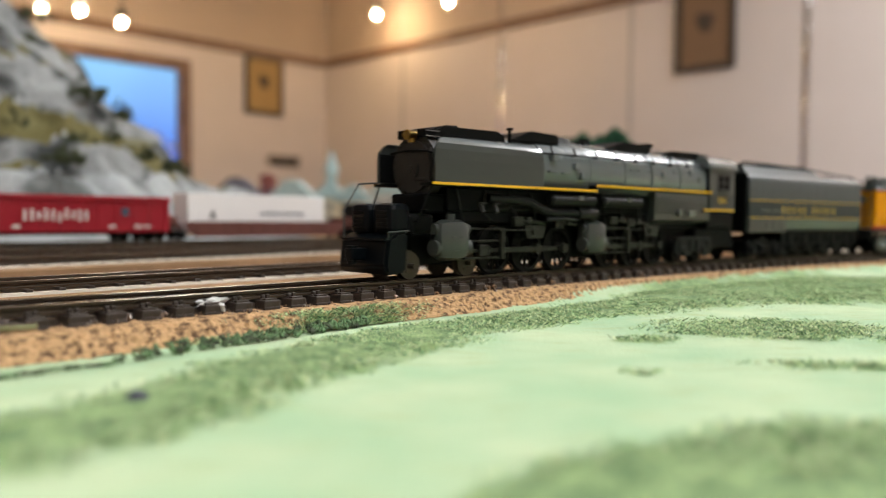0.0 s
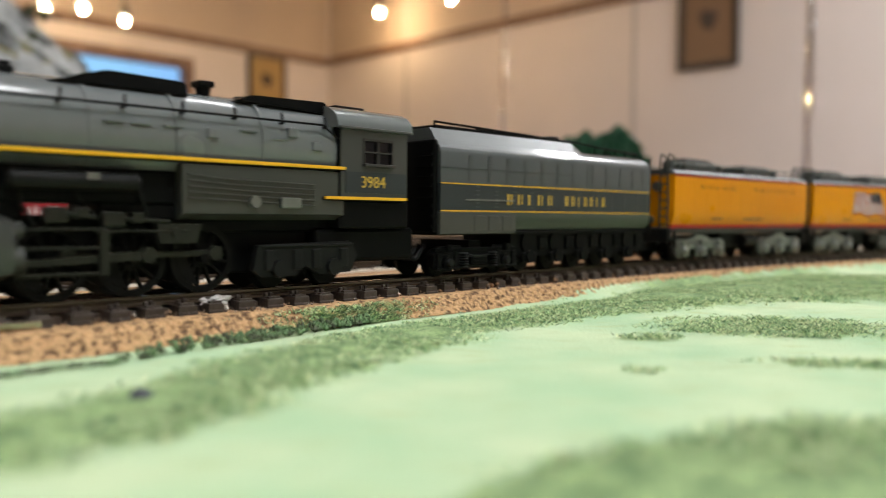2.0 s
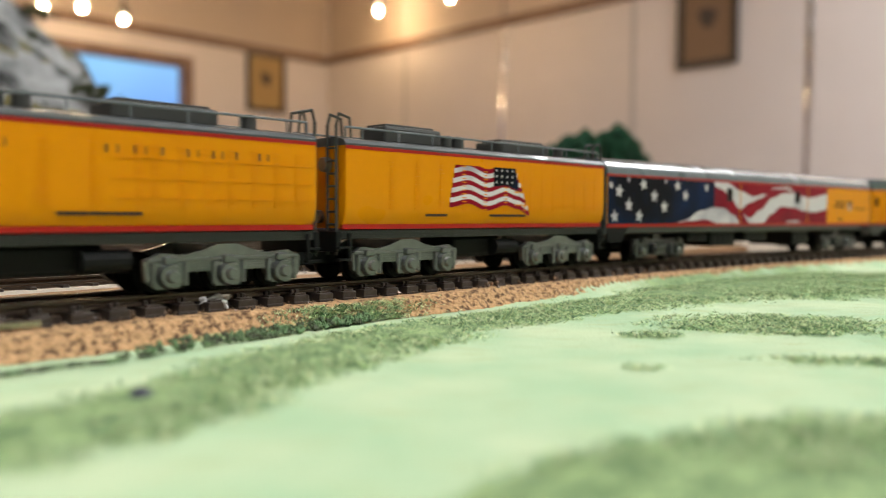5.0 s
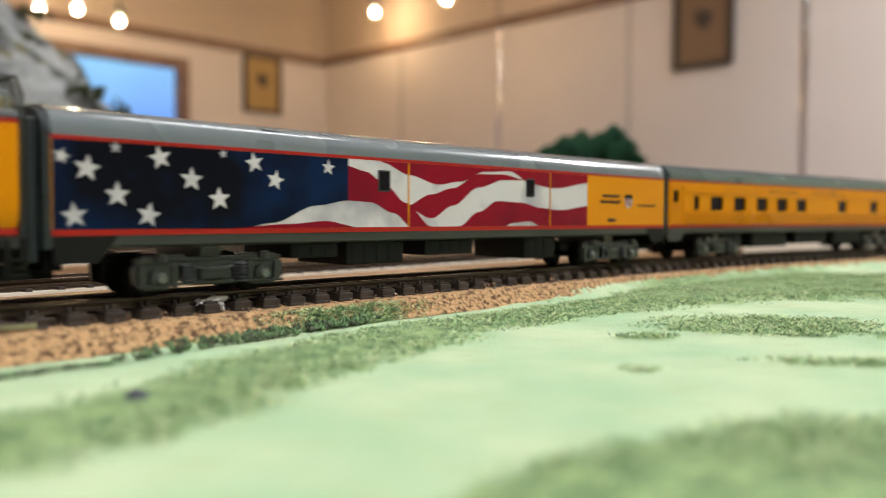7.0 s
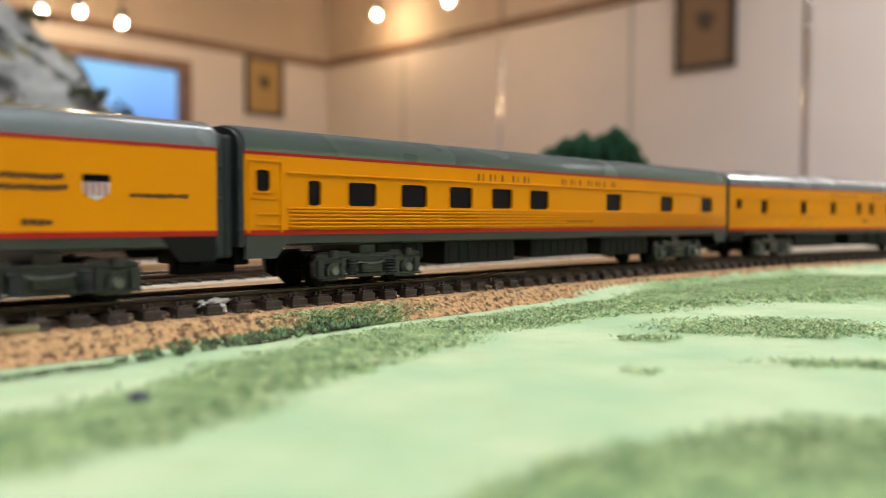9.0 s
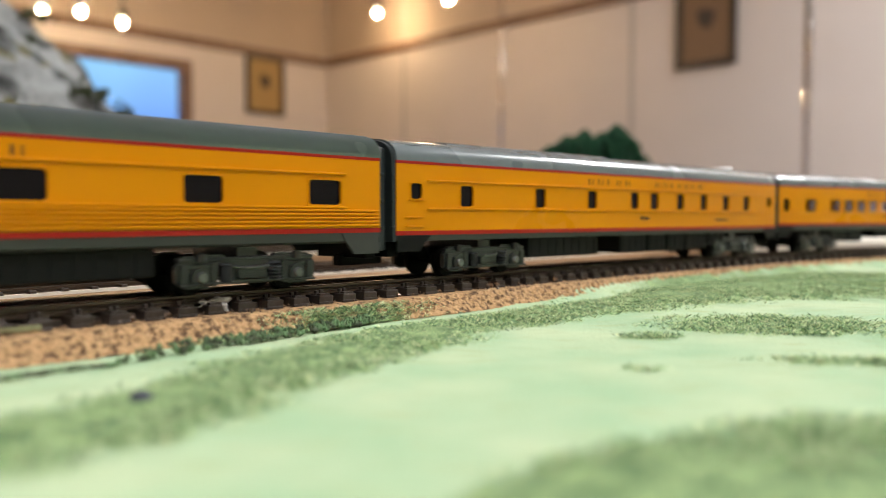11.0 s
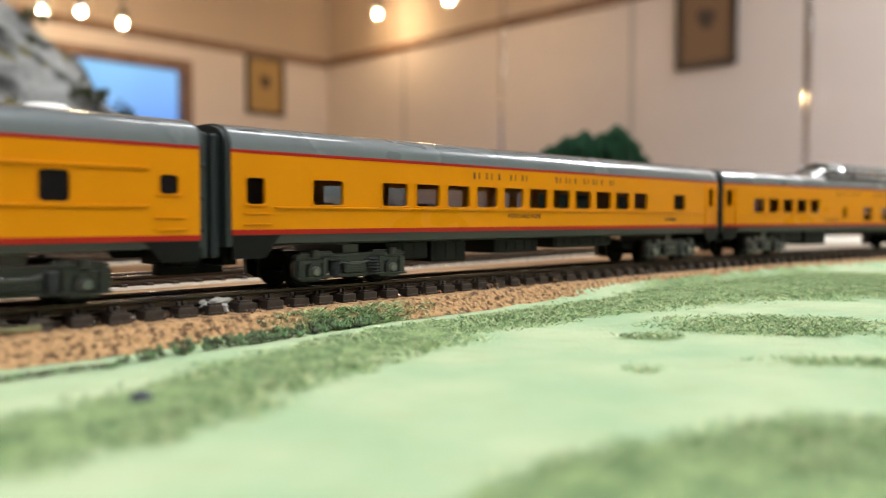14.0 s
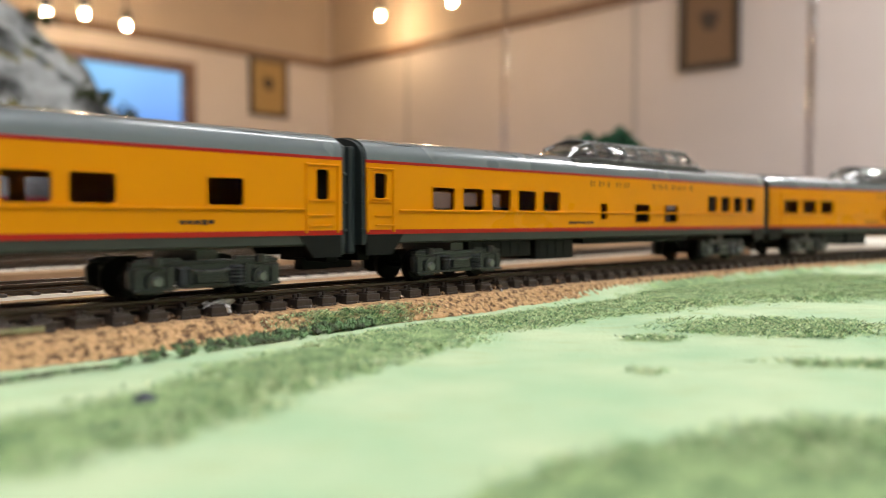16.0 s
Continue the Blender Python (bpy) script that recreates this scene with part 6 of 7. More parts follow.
def tender():
    centre = 0.1685
    ob = thing("tender", "dark grey steam locomotive tender with yellow lining", "railway tender")
    L = 39.6
    low = [(-W + 1.3, 9.4), (-W + 0.3, 11.0), (-W, 13.0)]

    def shell(name, z0prof, ztop, x0, x1, mat, label=""):
        bm = bmesh.new()
        extrude_x(bm, z0prof, x0, x1)
        return part(name, bm, mat, ob, label, smooth=True)
    shell("lower_body", low + [(-W, 13.6), (W, 13.6), (W, 13.0), (W - 0.3, 11.0), (W - 1.3, 9.4)], 0, -L, L, LOCOGREY, "olive grey lower tender side")
    shell("lettering_band", [(-W - 0.02, 13.6), (-W - 0.02, 19.2), (W + 0.02, 19.2), (W + 0.02, 13.6)], 0, -L, L, TENDBLUE, "dark blue grey band")
    upper = [(-W, 19.2), (-W, 25.4), (-W + 0.5, 26.8), (-W + 1.6, 27.8), (-W + 3.2, 28.4)]
    shell("upper_body", upper + [(-y, z) for y, z in upper[::-1]], 0, -L, L, TENDGREY)
    # raised bunker over the front part, with sloped shoulders
    bm = bmesh.new()
    rows = []
    for x, t in ((-L, 1.0), (8.0, 1.0), (13.0, 0.0)):
        pr = [(-W + 0.3, 26.4), (-W + 1.6, 27.6 + 0.4 * t), (-W + 3.4, 28.4 + 2.2 * t), (W - 3.4, 28.4 + 2.2 * t), (W - 1.6, 27.6 + 0.4 * t), (W - 0.3, 26.4)]
        rows.append([bm.verts.new((x, y, z)) for y, z in pr])
    for a, b in zip(rows, rows[1:]):
        for i in range(6):
            bm.faces.new((a[i], a[(i + 1) % 6], b[(i + 1) % 6], b[i]))
    bm.faces.new(rows[0])
    bm.faces.new(rows[-1])
    part("coal_bunker", bm, TENDGREY, ob)
    bm = bmesh.new()
    box(bm, -L + 2, 8, -5.6, 5.6, 30.5, 31.4, 0.3)
    for x in (-20, 4):
        rod(bm, (x, -3.0, 31.0), (x, -3.0, 32.0), 2.6, 16, 2.0)
    part("bunker_top", bm, BLACK, ob)
    for z in (19.2, 13.6):
        bm = bmesh.new()
        for s in (-1, 1):
            box(bm, -L, L, *sorted((s * (W - 0.2), s * (W + 0.08))), z - 0.11, z + 0.11)
        part("lining", bm, GOLD, ob, "thin yellow lining")
    bm = bmesh.new()
    rv = [-31, -25, -19, -13, -7, -1, 5, 11, 13, 19, 25, 31, 36]
    for x in rv:
        rivets(bm, x, 20.0, 25.2, -W, 0.7)
        rivets(bm, x + 2.2, 14.4, 18.8, -W, 0.85)
    part("rivets", bm, TENDGREY, ob)
    bm = bmesh.new()
    box(bm, -L, 6, -W - 0.12, -W + 0.02, 22.4, 22.6)
    part("seam", bm, TENDGREY, ob)
    bm = bmesh.new()
    box(bm, -L - 0.3, -16.5, -W - 0.25, -W + 1.5, 8.8, 13.3, 0.15)
    for k in range(3):
        box(bm, -30 + k * 4.5, -26.4 + k * 4.5, -W - 0.4, -W - 0.2, 9.4, 12.6, 0.1)
    part("side_locker", bm, LOCOGREY, ob)
    bm = bmesh.new()
    box(bm, -32.5, -17, -W - 0.3, -W + 0.1, 15.8, 16.1)
    part("grab_rail", bm, SILVER, ob)
    wordmark(ob, ((-19.8, -2.0, 5), (1.3, 19.1, 7)), 15.1, 17.4, -W - 0.03, LETTER, "gold letter-sized bars")
    bm = bmesh.new()
    box(bm, -L - 1.2, -L, -8.8, 8.8, 9, 28, 0.4)
    for k in range(8):
        box(bm, -L - 1.5, -L - 1.1, -8.4, -4, 10 + k * 2.1, 10.6 + k * 2.1)
    part("front_sheet", bm, BLACK, ob)
    bm = bmesh.new()
    for yy in (-8.9, -6.4):
        rod(bm, (L + 0.8, yy, 8), (L + 0.8, yy, 28.6), 0.35, 6)
    for k in range(9):
        rod(bm, (L + 0.8, -8.9, 9 + k * 2.2), (L + 0.8, -6.4, 9 + k * 2.2), 0.3, 6)
    box(bm, L, L + 0.5, -9, 9, 9, 27.5)
    part("rear_ladder", bm, BLACK, ob)
    bm = bmesh.new()
    for s in (-1, 1):
        pipe(bm, [(-L + 2, s * 5.5, 31.2), (-L + 2, s * 5.5, 32.0), (12, s * 5.5, 31.0), (20, s * 6.4, 30.2), (L - 2, s * 6.4, 29.6), (L + 0.6, s * 6.4, 28.2)], 0.24, 6)
        for k in range(5):
            rod(bm, (18 + 4.6 * k, s * 6.4, 28.2), (18 + 4.6 * k, s * 6.4, 29.9), 0.2, 6)
    for x in (20, 26.5, 31):
        rod(bm, (x, 0, 28.2), (x, 0, 29.3), 2.0, 14)
    part("top_rail", bm, BLACK, ob)
    bm = bmesh.new()
    extrude_y(bm, [(-15.5, 8.8), (L + 0.5, 8.8), (L + 0.5, 4.4), (L - 2, 3.4), (-13, 3.4), (-15.5, 5.4)], -7.4, 7.4)
    for k in range(5):
        x = -9.5 + k * 10.3
        rod(bm, (x, -8.6, 3.4), (x, -7.3, 3.4), 1.5, 14)
        box(bm, x - 2.6, x + 2.6, -8.2, -7.3, 2.0, 4.4, 0.4)
        rod(bm, (x, -7.9, 6.6), (x, -7.3, 6.6), 2.6, 16)
        box(bm, x + 3.6, x + 6.6, -8.0, -7.3, 4.8, 8.0, 0.3)
    part("pedestal_frame", bm, BLACK, ob, "black pedestal frame")
    for k in range(5):
        wheelset(ob, -9.5 + k * 10.3, 3.3)
    bm = bmesh.new()
    box(bm, -L - 0.5, L + 0.5, -8.8, 8.8, 8.6, 9.3, 0.1)
    box(bm, L - 1, L + 4, -1.2, 1.2, 3.2, 5.4, 0.2)
    box(bm, -L - 4, -L + 2, -1.6, 1.6, 3.5, 5.0, 0.2)
    part("deck", bm, BLACK, ob)
    coach_truck(ob, -27.5, centre, 0.024, BLACK, UNDER)
    MOVING.append((ob, centre, 0.024))


tender()

# ---- the locomotive ----
DRIVER_R = 5.45
LOCO = 0.055
RODS = []       # part, kind, its first place, axle x (metres)


def driver_mesh():
    bm = bmesh.new()
    rod(bm, (0, -6.6, 0), (0, 6.6, 0), 0.8, 10)
    for s in (-1, 1):
        y = s * 4.9
        n = 28
        for r0, r1, y0, y1 in ((DRIVER_R - 1.0, DRIVER_R, y - 0.65, y + 0.65), (DRIVER_R, DRIVER_R + 0.35, y - s * 0.95 - 0.2, y - s * 0.95 + 0.2)):
            ring = []
            for i in range(n):
                a = 2 * math.pi * i / n
                ca, sa = math.cos(a), math.sin(a)
                ring.append([bm.verts.new((r * ca, yy, r * sa)) for r, yy in ((r0, y0), (r1, y0), (r1, y1), (r0, y1))])
            for i in range(n):
                p, q2 = ring[i], ring[(i + 1) % n]
                for k in range(4):
                    bm.faces.new((p[k], p[(k + 1) % 4], q2[(k + 1) % 4], q2[k]))
        rod(bm, (0, y - 0.6, 0), (0, y + 0.75, 0), 1.5, 14)
        extrude_y(bm, [(3.1 * math.cos(radians(b)) * 1.4, 3.1 * math.sin(radians(b)) * 1.4) for b in range(120, 241, 15)], y - 0.5, y + 0.55)
        rod(bm, (2.2, y, 0), (2.2, y + s * 1.3, 0), 0.7, 10)
    return bm


def locomotive():
    ob = thing("steam_locomotive", "dark grey articulated steam locomotive with yellow running stripe", "locomotive")
    C = LOCO * 1000
    X = lambda s: s - C
    # boiler
    bm = bmesh.new()
    n = 36
    rows = []
    for s, r, z in ((-4.8, 6.5, 24.2), (-4.2, 6.9, 24.3), (26, 7.2, 24.4), (27, 7.5, 24.4), (60, 8.0, 24.3), (98, 8.3, 24.0), (103.5, 8.3, 24.0)):
        rows.append([bm.verts.new((X(s), r * math.cos(2 * math.pi * i / n), z + r * math.sin(2 * math.pi * i / n))) for i in range(n)])
    for a, b in zip(rows, rows[1:]):
        for i in range(n):
            bm.faces.new((a[i], a[(i + 1) % n], b[(i + 1) % n], b[i]))
    bm.faces.new(rows[0])
    bm.faces.new(rows[-1])
    part("boiler", bm, BOILERGREY, ob, "long grey boiler", smooth=True)
    for s, r in ((26.5, 7.6), (45, 7.95), (60, 8.2), (73, 8.3), (88, 8.45)):
        bm = bmesh.new()
        rod(bm, (X(s), 0, 24.35), (X(s + 0.7), 0, 24.35), r, 36)
        part("boiler_band", bm, BOILERGREY, ob)
    bm = bmesh.new()
    zc = 23.3
    rod(bm, (X(-7.6), 0, zc), (X(-4.7), 0, zc), 6.9, 36)
    rod(bm, (X(-8.2), 0, zc), (X(-7.6), 0, zc), 5.5, 32)
    rod(bm, (X(-8.7), 0, zc - 0.4), (X(-8.1), 0, zc - 0.4), 2.1, 20, 1.7)
    rod(bm, (X(-9.0), 0, zc - 0.4), (X(-8.6), 0, zc - 0.4), 0.7, 12)
    for k in range(24):
        a = 2 * math.pi * k / 24
        rod(bm, (X(-7.95), 6.2 * math.cos(a), zc + 6.2 * math.sin(a)), (X(-7.6), 6.2 * math.cos(a), zc + 6.2 * math.sin(a)), 0.26, 6)
    for z in (zc + 3.2, zc - 2.6):
        box(bm, X(-8.6), X(-8.0), -5.6, -1.0, z - 0.3, z + 0.3, 0.1)
        rod(bm, (X(-8.3), -5.6, z - 0.6), (X(-8.3), -5.6, z + 0.6), 0.4, 8)
    part("smokebox_front", bm, SMOKEBOX, ob, "bolted graphite smokebox door")
    bm = bmesh.new()
    pipe(bm, [(X(-8.2), -6.3, 26.0), (X(-9.2), -5.6, 26.3), (X(-9.4), 0, 26.7), (X(-9.2), 5.6, 26.3), (X(-8.2), 6.3, 26.0)], 0.22, 6)
    part("door_rail", bm, BLACK, ob, smooth=True)
    bm = bmesh.new()
    rod(bm, (X(-9.6), 0, 30.0), (X(-7.0), 0, 30.0), 0.95, 18)
    rod(bm, (X(-9.9), 0, 30.0), (X(-9.5), 0, 30.0), 1.12, 18)
    rod(bm, (X(-8.4), 0, 28.4), (X(-8.4), 0, 30.0), 0.8, 12)
    hl = part("headlight", bm, BRASS, ob, "round brass headlight", smooth=True)
    bm = bmesh.new()
    rod(bm, (X(-10.1), 0, 30.0), (X(-9.9), 0, 30.0), 0.8, 16)
    part("lens", bm, PANE, hl)
    for s in (-1, 1):
        bm = bmesh.new()
        extrude_y(bm, [(X(-8.6), 29.3), (X(-8.6), 31.1), (X(-4.2), 31.1), (X(-4.2), 29.3)], *sorted((s * 1.9, s * 4.3)))
        bd = part("number_board", bm, BLACK, ob)
        bm = bmesh.new()
        box(bm, X(-8.4), X(-4.4), *sorted((s * 4.32, s * 4.42)), 29.5, 29.8)
        box(bm, X(-8.4), X(-4.4), *sorted((s * 4.32, s * 4.42)), 30.6, 30.9)
        part("bright_edge", bm, STEEL, bd, "thin bright edging")
    bm = bmesh.new()
    pipe(bm, [(X(-3.0), -3.2, 30.6), (X(-2.2), -3.6, 31.9), (X(1.0), -3.6, 32.1), (X(2.4), -3.6, 30.8)], 0.45, 8)
    part("stack_pipe", bm, BLACK, ob, smooth=True)
    # wind deflectors
    for s in (-1, 1):
        bm = bmesh.new()
        o = [(s * 9.3, 19.9), (s * 9.3, 24.6), (s * 9.2, 26.6), (s * 8.9, 27.9), (s * 8.3, 28.6), (s * 7.9, 28.4), (s * 8.4, 27.7), (s * 8.7, 26.5), (s * 8.8, 24.6), (s * 8.8, 19.9)]
        extrude_x(bm, o, X(-10.2), X(24.4))
        for v in bm.verts:
            if v.co.x < X(0) and v.co.z > 26:
                v.co.x += 0.32 * (v.co.z - 26) ** 2
        wd = part("wind_deflector", bm, LOCOGREY, ob, "large grey smoke deflector plate")
        bm = bmesh.new()
        box(bm, X(-9.9), X(24.0), *sorted((s * 8.55, s * 8.77)), 20.2, 26.3)
        part("inner_face", bm, BLACK, wd, "black inner face")
    # running boards and yellow edges
    for s in (-1, 1):
        for a, b, z in ((-11.0, 45.6, 19.6), (45.2, 104.5, 20.9), (100.0, 119.4, 15.6)):
            bm = bmesh.new()
            box(bm, X(a), X(b), *sorted((s * 5.5, s * 9.3)), z - 0.5, z + 0.15, 0.05)
            rb = part("running_board", bm, BLACK, ob)
            bm = bmesh.new()
            box(bm, X(a), X(b), *sorted((s * 9.28, s * 9.48)), z - 0.28, z + 0.28, 0.05)
            part("yellow_edge", bm, GOLD, rb, "yellow painted edge")
    bm = bmesh.new()
    box(bm, X(45.1), X(45.7), -9.3, 9.3, 19.2, 21.0)
    # beside the frame, wide black boxes stand in for the shade under the boiler
    box(bm, X(-4), X(100), -6.6, 6.6, 14.0, 19.1, 0.4)
    for a, b in ((-4, 19), (31, 52), (62, 100)):
        box(bm, X(a), X(b), -6.2, 6.2, 11.5, 14.2, 0.4)
    box(bm, X(-12), X(106), -3.6, 3.6, 2.6, 12.2, 0.4)
    box(bm, X(70), X(106), -5.0, 5.0, 9.5, 15.0, 0.4)
    box(bm, X(100), X(124), -6.5, 6.5, 3.8, 10.2, 0.8)
    part("frame", bm, BLACK, ob, "black frame and black fill for the shaded space below the boiler")
    # top of boiler
    for nm, prof, y0, y1 in (("stack_cowl", [(-6, 29.6), (-6.6, 31.0), (-4, 32.0), (14, 32.3), (16.5, 31.4), (16.5, 29.6)], -4.4, 4.4),
                             ("sand_dome", [(17.5, 30.4), (22, 32.2), (25, 33.2), (35.5, 33.0), (35.8, 30.4)], -4.9, 4.9),
                             ("sand_dome", [(55.5, 31.0), (60.0, 32.4), (64.0, 33.6), (76.5, 33.3), (76.8, 30.8)], -4.9, 4.9),
                             ("turret_cowl", [(84.5, 31.2), (88, 32.6), (103.5, 32.9), (103.5, 30.4)], -5.4, 5.4)):
        bm = bmesh.new()
        extrude_y(bm, [(X(x), z) for x, z in prof], y0, y1)
        bmesh.ops.bevel(bm, geom=bm.edges[:], offset=0.35, segments=2, affect="EDGES")
        part(nm, bm, BLACK, ob, "black box cowling on the boiler top")
    bm = bmesh.new()
    rod(bm, (X(41.5), 0, 31.2), (X(41.5), 0, 32.9), 3.4, 20, 2.6)
    rod(bm, (X(41.5), 0, 32.8), (X(41.5), 0, 33.3), 2.4, 20, 1.2)
    part("steam_dome", bm, SMOKEBOX, ob, smooth=True)
    bm = bmesh.new()
    for s in (49.5, 51.2):
        rod(bm, (X(s), -1.5, 31.5), (X(s), -1.5, 33.4), 0.8, 10)
    box(bm, X(48.6), X(52.2), -2.4, 0.6, 31.5, 32.8, 0.3)
    part("safety_valves", bm, BLACK, ob)
    bm = bmesh.new()
    rod(bm, (X(81.2), -1, 31.5), (X(81.2), -1, 34.2), 1.0, 10, 1.5)
    box(bm, X(79.8), X(82.6), -2.5, 0.5, 33.4, 34.4, 0.2)
    part("turret_valve", bm, BLACK, ob)
    bm = bmesh.new()
    rod(bm, (X(17.8), -4.4, 30.0), (X(17.8), -4.4, 33.0), 0.4, 8)
    rod(bm, (X(17.8), -4.4, 32.8), (X(17.8), -4.4, 33.3), 0.8, 10)
    part("whistle", bm, BLACK, ob)
    # handrail, pipes and boiler fittings
    bm = bmesh.new()
    pipe(bm, [(X(25.5), -8.0, 27.9), (X(60), -8.5, 28.2), (X(100), -8.7, 28.3), (X(103.5), -8.6, 26.0)], 0.2, 6)
    part("handrail", bm, BLACK, ob, "thin black handrail")
    for k in range(9):
        bm = bmesh.new()
        s = 29 + k * 9
        pipe(bm, [(X(s), -6.6 - 0.01 * k, 28.0), (X(s), -8.2 - 0.03 * k, 28.0), (X(s + 0.6), -7.0, 29.8)], 0.25, 6)
        part("stanchion", bm, BLACK, ob)
    for k, (s, z) in enumerate(((28, 23.6), (33, 23.4), (62, 25.6), (66, 25.6), (71, 25.6), (84, 26), (90, 25))):
        bm = bmesh.new()
        box(bm, X(s), X(s + 3), -8.4, -7.2, z, z + 0.3, 0.1)
        part("step_iron", bm, BOILERGREY, ob)
    for s, z in ((29, 27), (37.5, 25.4), (40, 23.2), (78, 25.2), (93, 26.5), (98, 24.5)):
        bm = bmesh.new()
        box(bm, X(s), X(s + 1.9), -8.7, -6.6, z - 0.8, z + 0.8, 0.2)
        part("washout_cover", bm, BOILERGREY, ob)
    # firebox sides and cab
    bm = bmesh.new()
    fb = [(-8.6, 12.6), (-8.8, 20.2), (8.8, 20.2), (8.6, 12.6), (7, 11.6), (-7, 11.6)]
    extrude_x(bm, fb, X(73.6), X(104.6))
    part("firebox_side", bm, LOCOGREY, ob, "grey firebox casing")
    for k in range(5):
        bm = bmesh.new()
        z = 18.6 - k * 0.9
        pipe(bm, [(X(74.5), -8.95, z), (X(80 + 2 * k), -8.95, z - 0.5), (X(98), -8.95, z - 0.9)], 0.16, 6)
        part("conduit", bm, LOCOGREY, ob)
    bm = bmesh.new()
    rod(bm, (X(86), -9.6, 14.6), (X(86), -8.6, 14.6), 1.0, 10)
    box(bm, X(91), X(95), -9.5, -8.6, 13.6, 15.4, 0.2)
    part("feed_pump", bm, SILVER, ob)
    for s in (-1, 1):
        bm = bmesh.new()
        pierced_side(bm, X(103.6), X(119.6), 15.9, 28.4, s * 9.2, [(X(109.0), X(112.0), 22.0, 26.2), (X(112.5), X(115.6), 22.0, 26.2)], -s * 0.6)
        part("cab_side", bm, LOCOGREY, ob)
        bm = bmesh.new()
        e = 0.35
        yy = sorted((s * 9.0, s * 9.4))
        box(bm, X(109) - e, X(115.6) + e, *yy, 26.2, 26.6)
        box(bm, X(109) - e, X(115.6) + e, *sorted((s * 9.0, s * 10.0)), 21.4, 22.0, 0.1)
        box(bm, X(109) - e, X(109), *yy, 22, 26.2)
        box(bm, X(112), X(112.5), *yy, 22, 26.2)
        box(bm, X(115.6), X(115.6) + e, *yy, 22, 26.2)
        box(bm, X(109), X(115.6), *yy, 24.0, 24.25)
        w = part("window", bm, SMOKEBOX, ob)
        bm = bmesh.new()
        box(bm, X(109), X(115.6), *sorted((s * 8.8, s * 8.9)), 22, 26.2)
        part("pane", bm, DARKPANE, w)
    bm = bmesh.new()
    extrude_x(bm, [(y, z) for y, z in roof_profile(9.7, 28.2, 32.6, 18)], X(102.6), X(120.6))
    part("cab_roof", bm, BOILERGREY, ob, "rounded cab roof", smooth=True)
    for s in (-1, 1):
        bm = bmesh.new()
        box(bm, X(102.8), X(120.4), *sorted((s * 9.2, s * 10.1)), 28.0, 28.5, 0.12)
        part("gutter", bm, LOCOGREY, ob)
    bm = bmesh.new()
    box(bm, X(103.4), X(104.0), -9.0, 9.0, 15.9, 28.3)
    box(bm, X(107), X(114), -3, 3, 32.3, 33.1, 0.2)
    box(bm, X(103.6), X(119.6), -8.6, 8.6, 15.6, 16.2)
    box(bm, X(104), X(121), -8.2, 8.2, 10.0, 15.4, 0.5)
    part("cab_floor", bm, BLACK, ob)
    bm = bmesh.new()
    box(bm, X(104.6), X(119.4), -9.36, -9.2, 16.6, 20.4)
    part("number_panel", bm, TENDBLUE, ob)
    lettering("3984", 3.0, LETTER, ob, X(108.0), -9.42, 17.6)
    for y in (-4.5, -2.6):
        bm = bmesh.new()
        pipe(bm, [(X(119), y, 8.5), (X(122.5), y - 0.5, 4.2), (X(126), y - 0.2, 3.6), (X(129), y, 6.5)], 0.5, 8)
        part("hose", bm, UNDER, ob, "black rubber hose", smooth=True)
    # air tanks and the long steam pipe
    for a, b in ((28.6, 45.2), (49.6, 66.6)):
        bm = bmesh.new()
        rod(bm, (X(a), -8.2, 17.0), (X(b), -8.2, 17.0), 1.35, 20)
        rod(bm, (X(a - 0.5), -8.2, 17.0), (X(a), -8.2, 17.0), 0.8, 16, 1.35)
        rod(bm, (X(b), -8.2, 17.0), (X(b + 0.5), -8.2, 17.0), 1.35, 16, 0.8)
        t = part("air_tank", bm, UNDER, ob, "black air reservoir", smooth=True)
        bm = bmesh.new()
        box(bm, X((a + b) / 2 + 1), X((a + b) / 2 + 2.8), -9.7, -9.4, 17.2, 18.2)
        part("plate", bm, SILVER, t)
    bm = bmesh.new()
    pipe(bm, [(X(8), -6.8, 17.0), (X(15), -7.4, 16.8), (X(21), -7.6, 16.4), (X(25), -7.8, 14.8), (X(29), -7.8, 13.9), (X(40), -7.8, 13.9)], 1.05, 12)
    rod(bm, (X(39), -7.8, 13.9), (X(46.5), -7.8, 13.9), 1.5, 14)
    part("steam_pipe", bm, UNDER, ob, smooth=True)
    bm = bmesh.new()
    pipe(bm, [(X(4), -6.0, 14.8), (X(22), -6.4, 14.6)], 0.5, 8)
    pipe(bm, [(X(26), -8.6, 12.3), (X(32), -8.8, 12.6), (X(38), -8.6, 12.2)], 0.55, 8)
    part("side_pipe", bm, UNDER, ob, smooth=True)
    rng = random.Random(17)
    for k in range(9):
        bm = bmesh.new()
        s0 = -2 + k * 8.6 + rng.uniform(-1.5, 1.5)
        pipe(bm, [(X(s0), -6.9, 18.8), (X(s0 + rng.uniform(-1, 1)), -7.3, rng.uniform(13.5, 16)), (X(s0 + rng.uniform(1.5, 4)), -7.0, rng.uniform(10.5, 12.5))], rng.uniform(0.16, 0.32), 6)
        part("sand_pipe", bm, UNDER, ob, smooth=True)
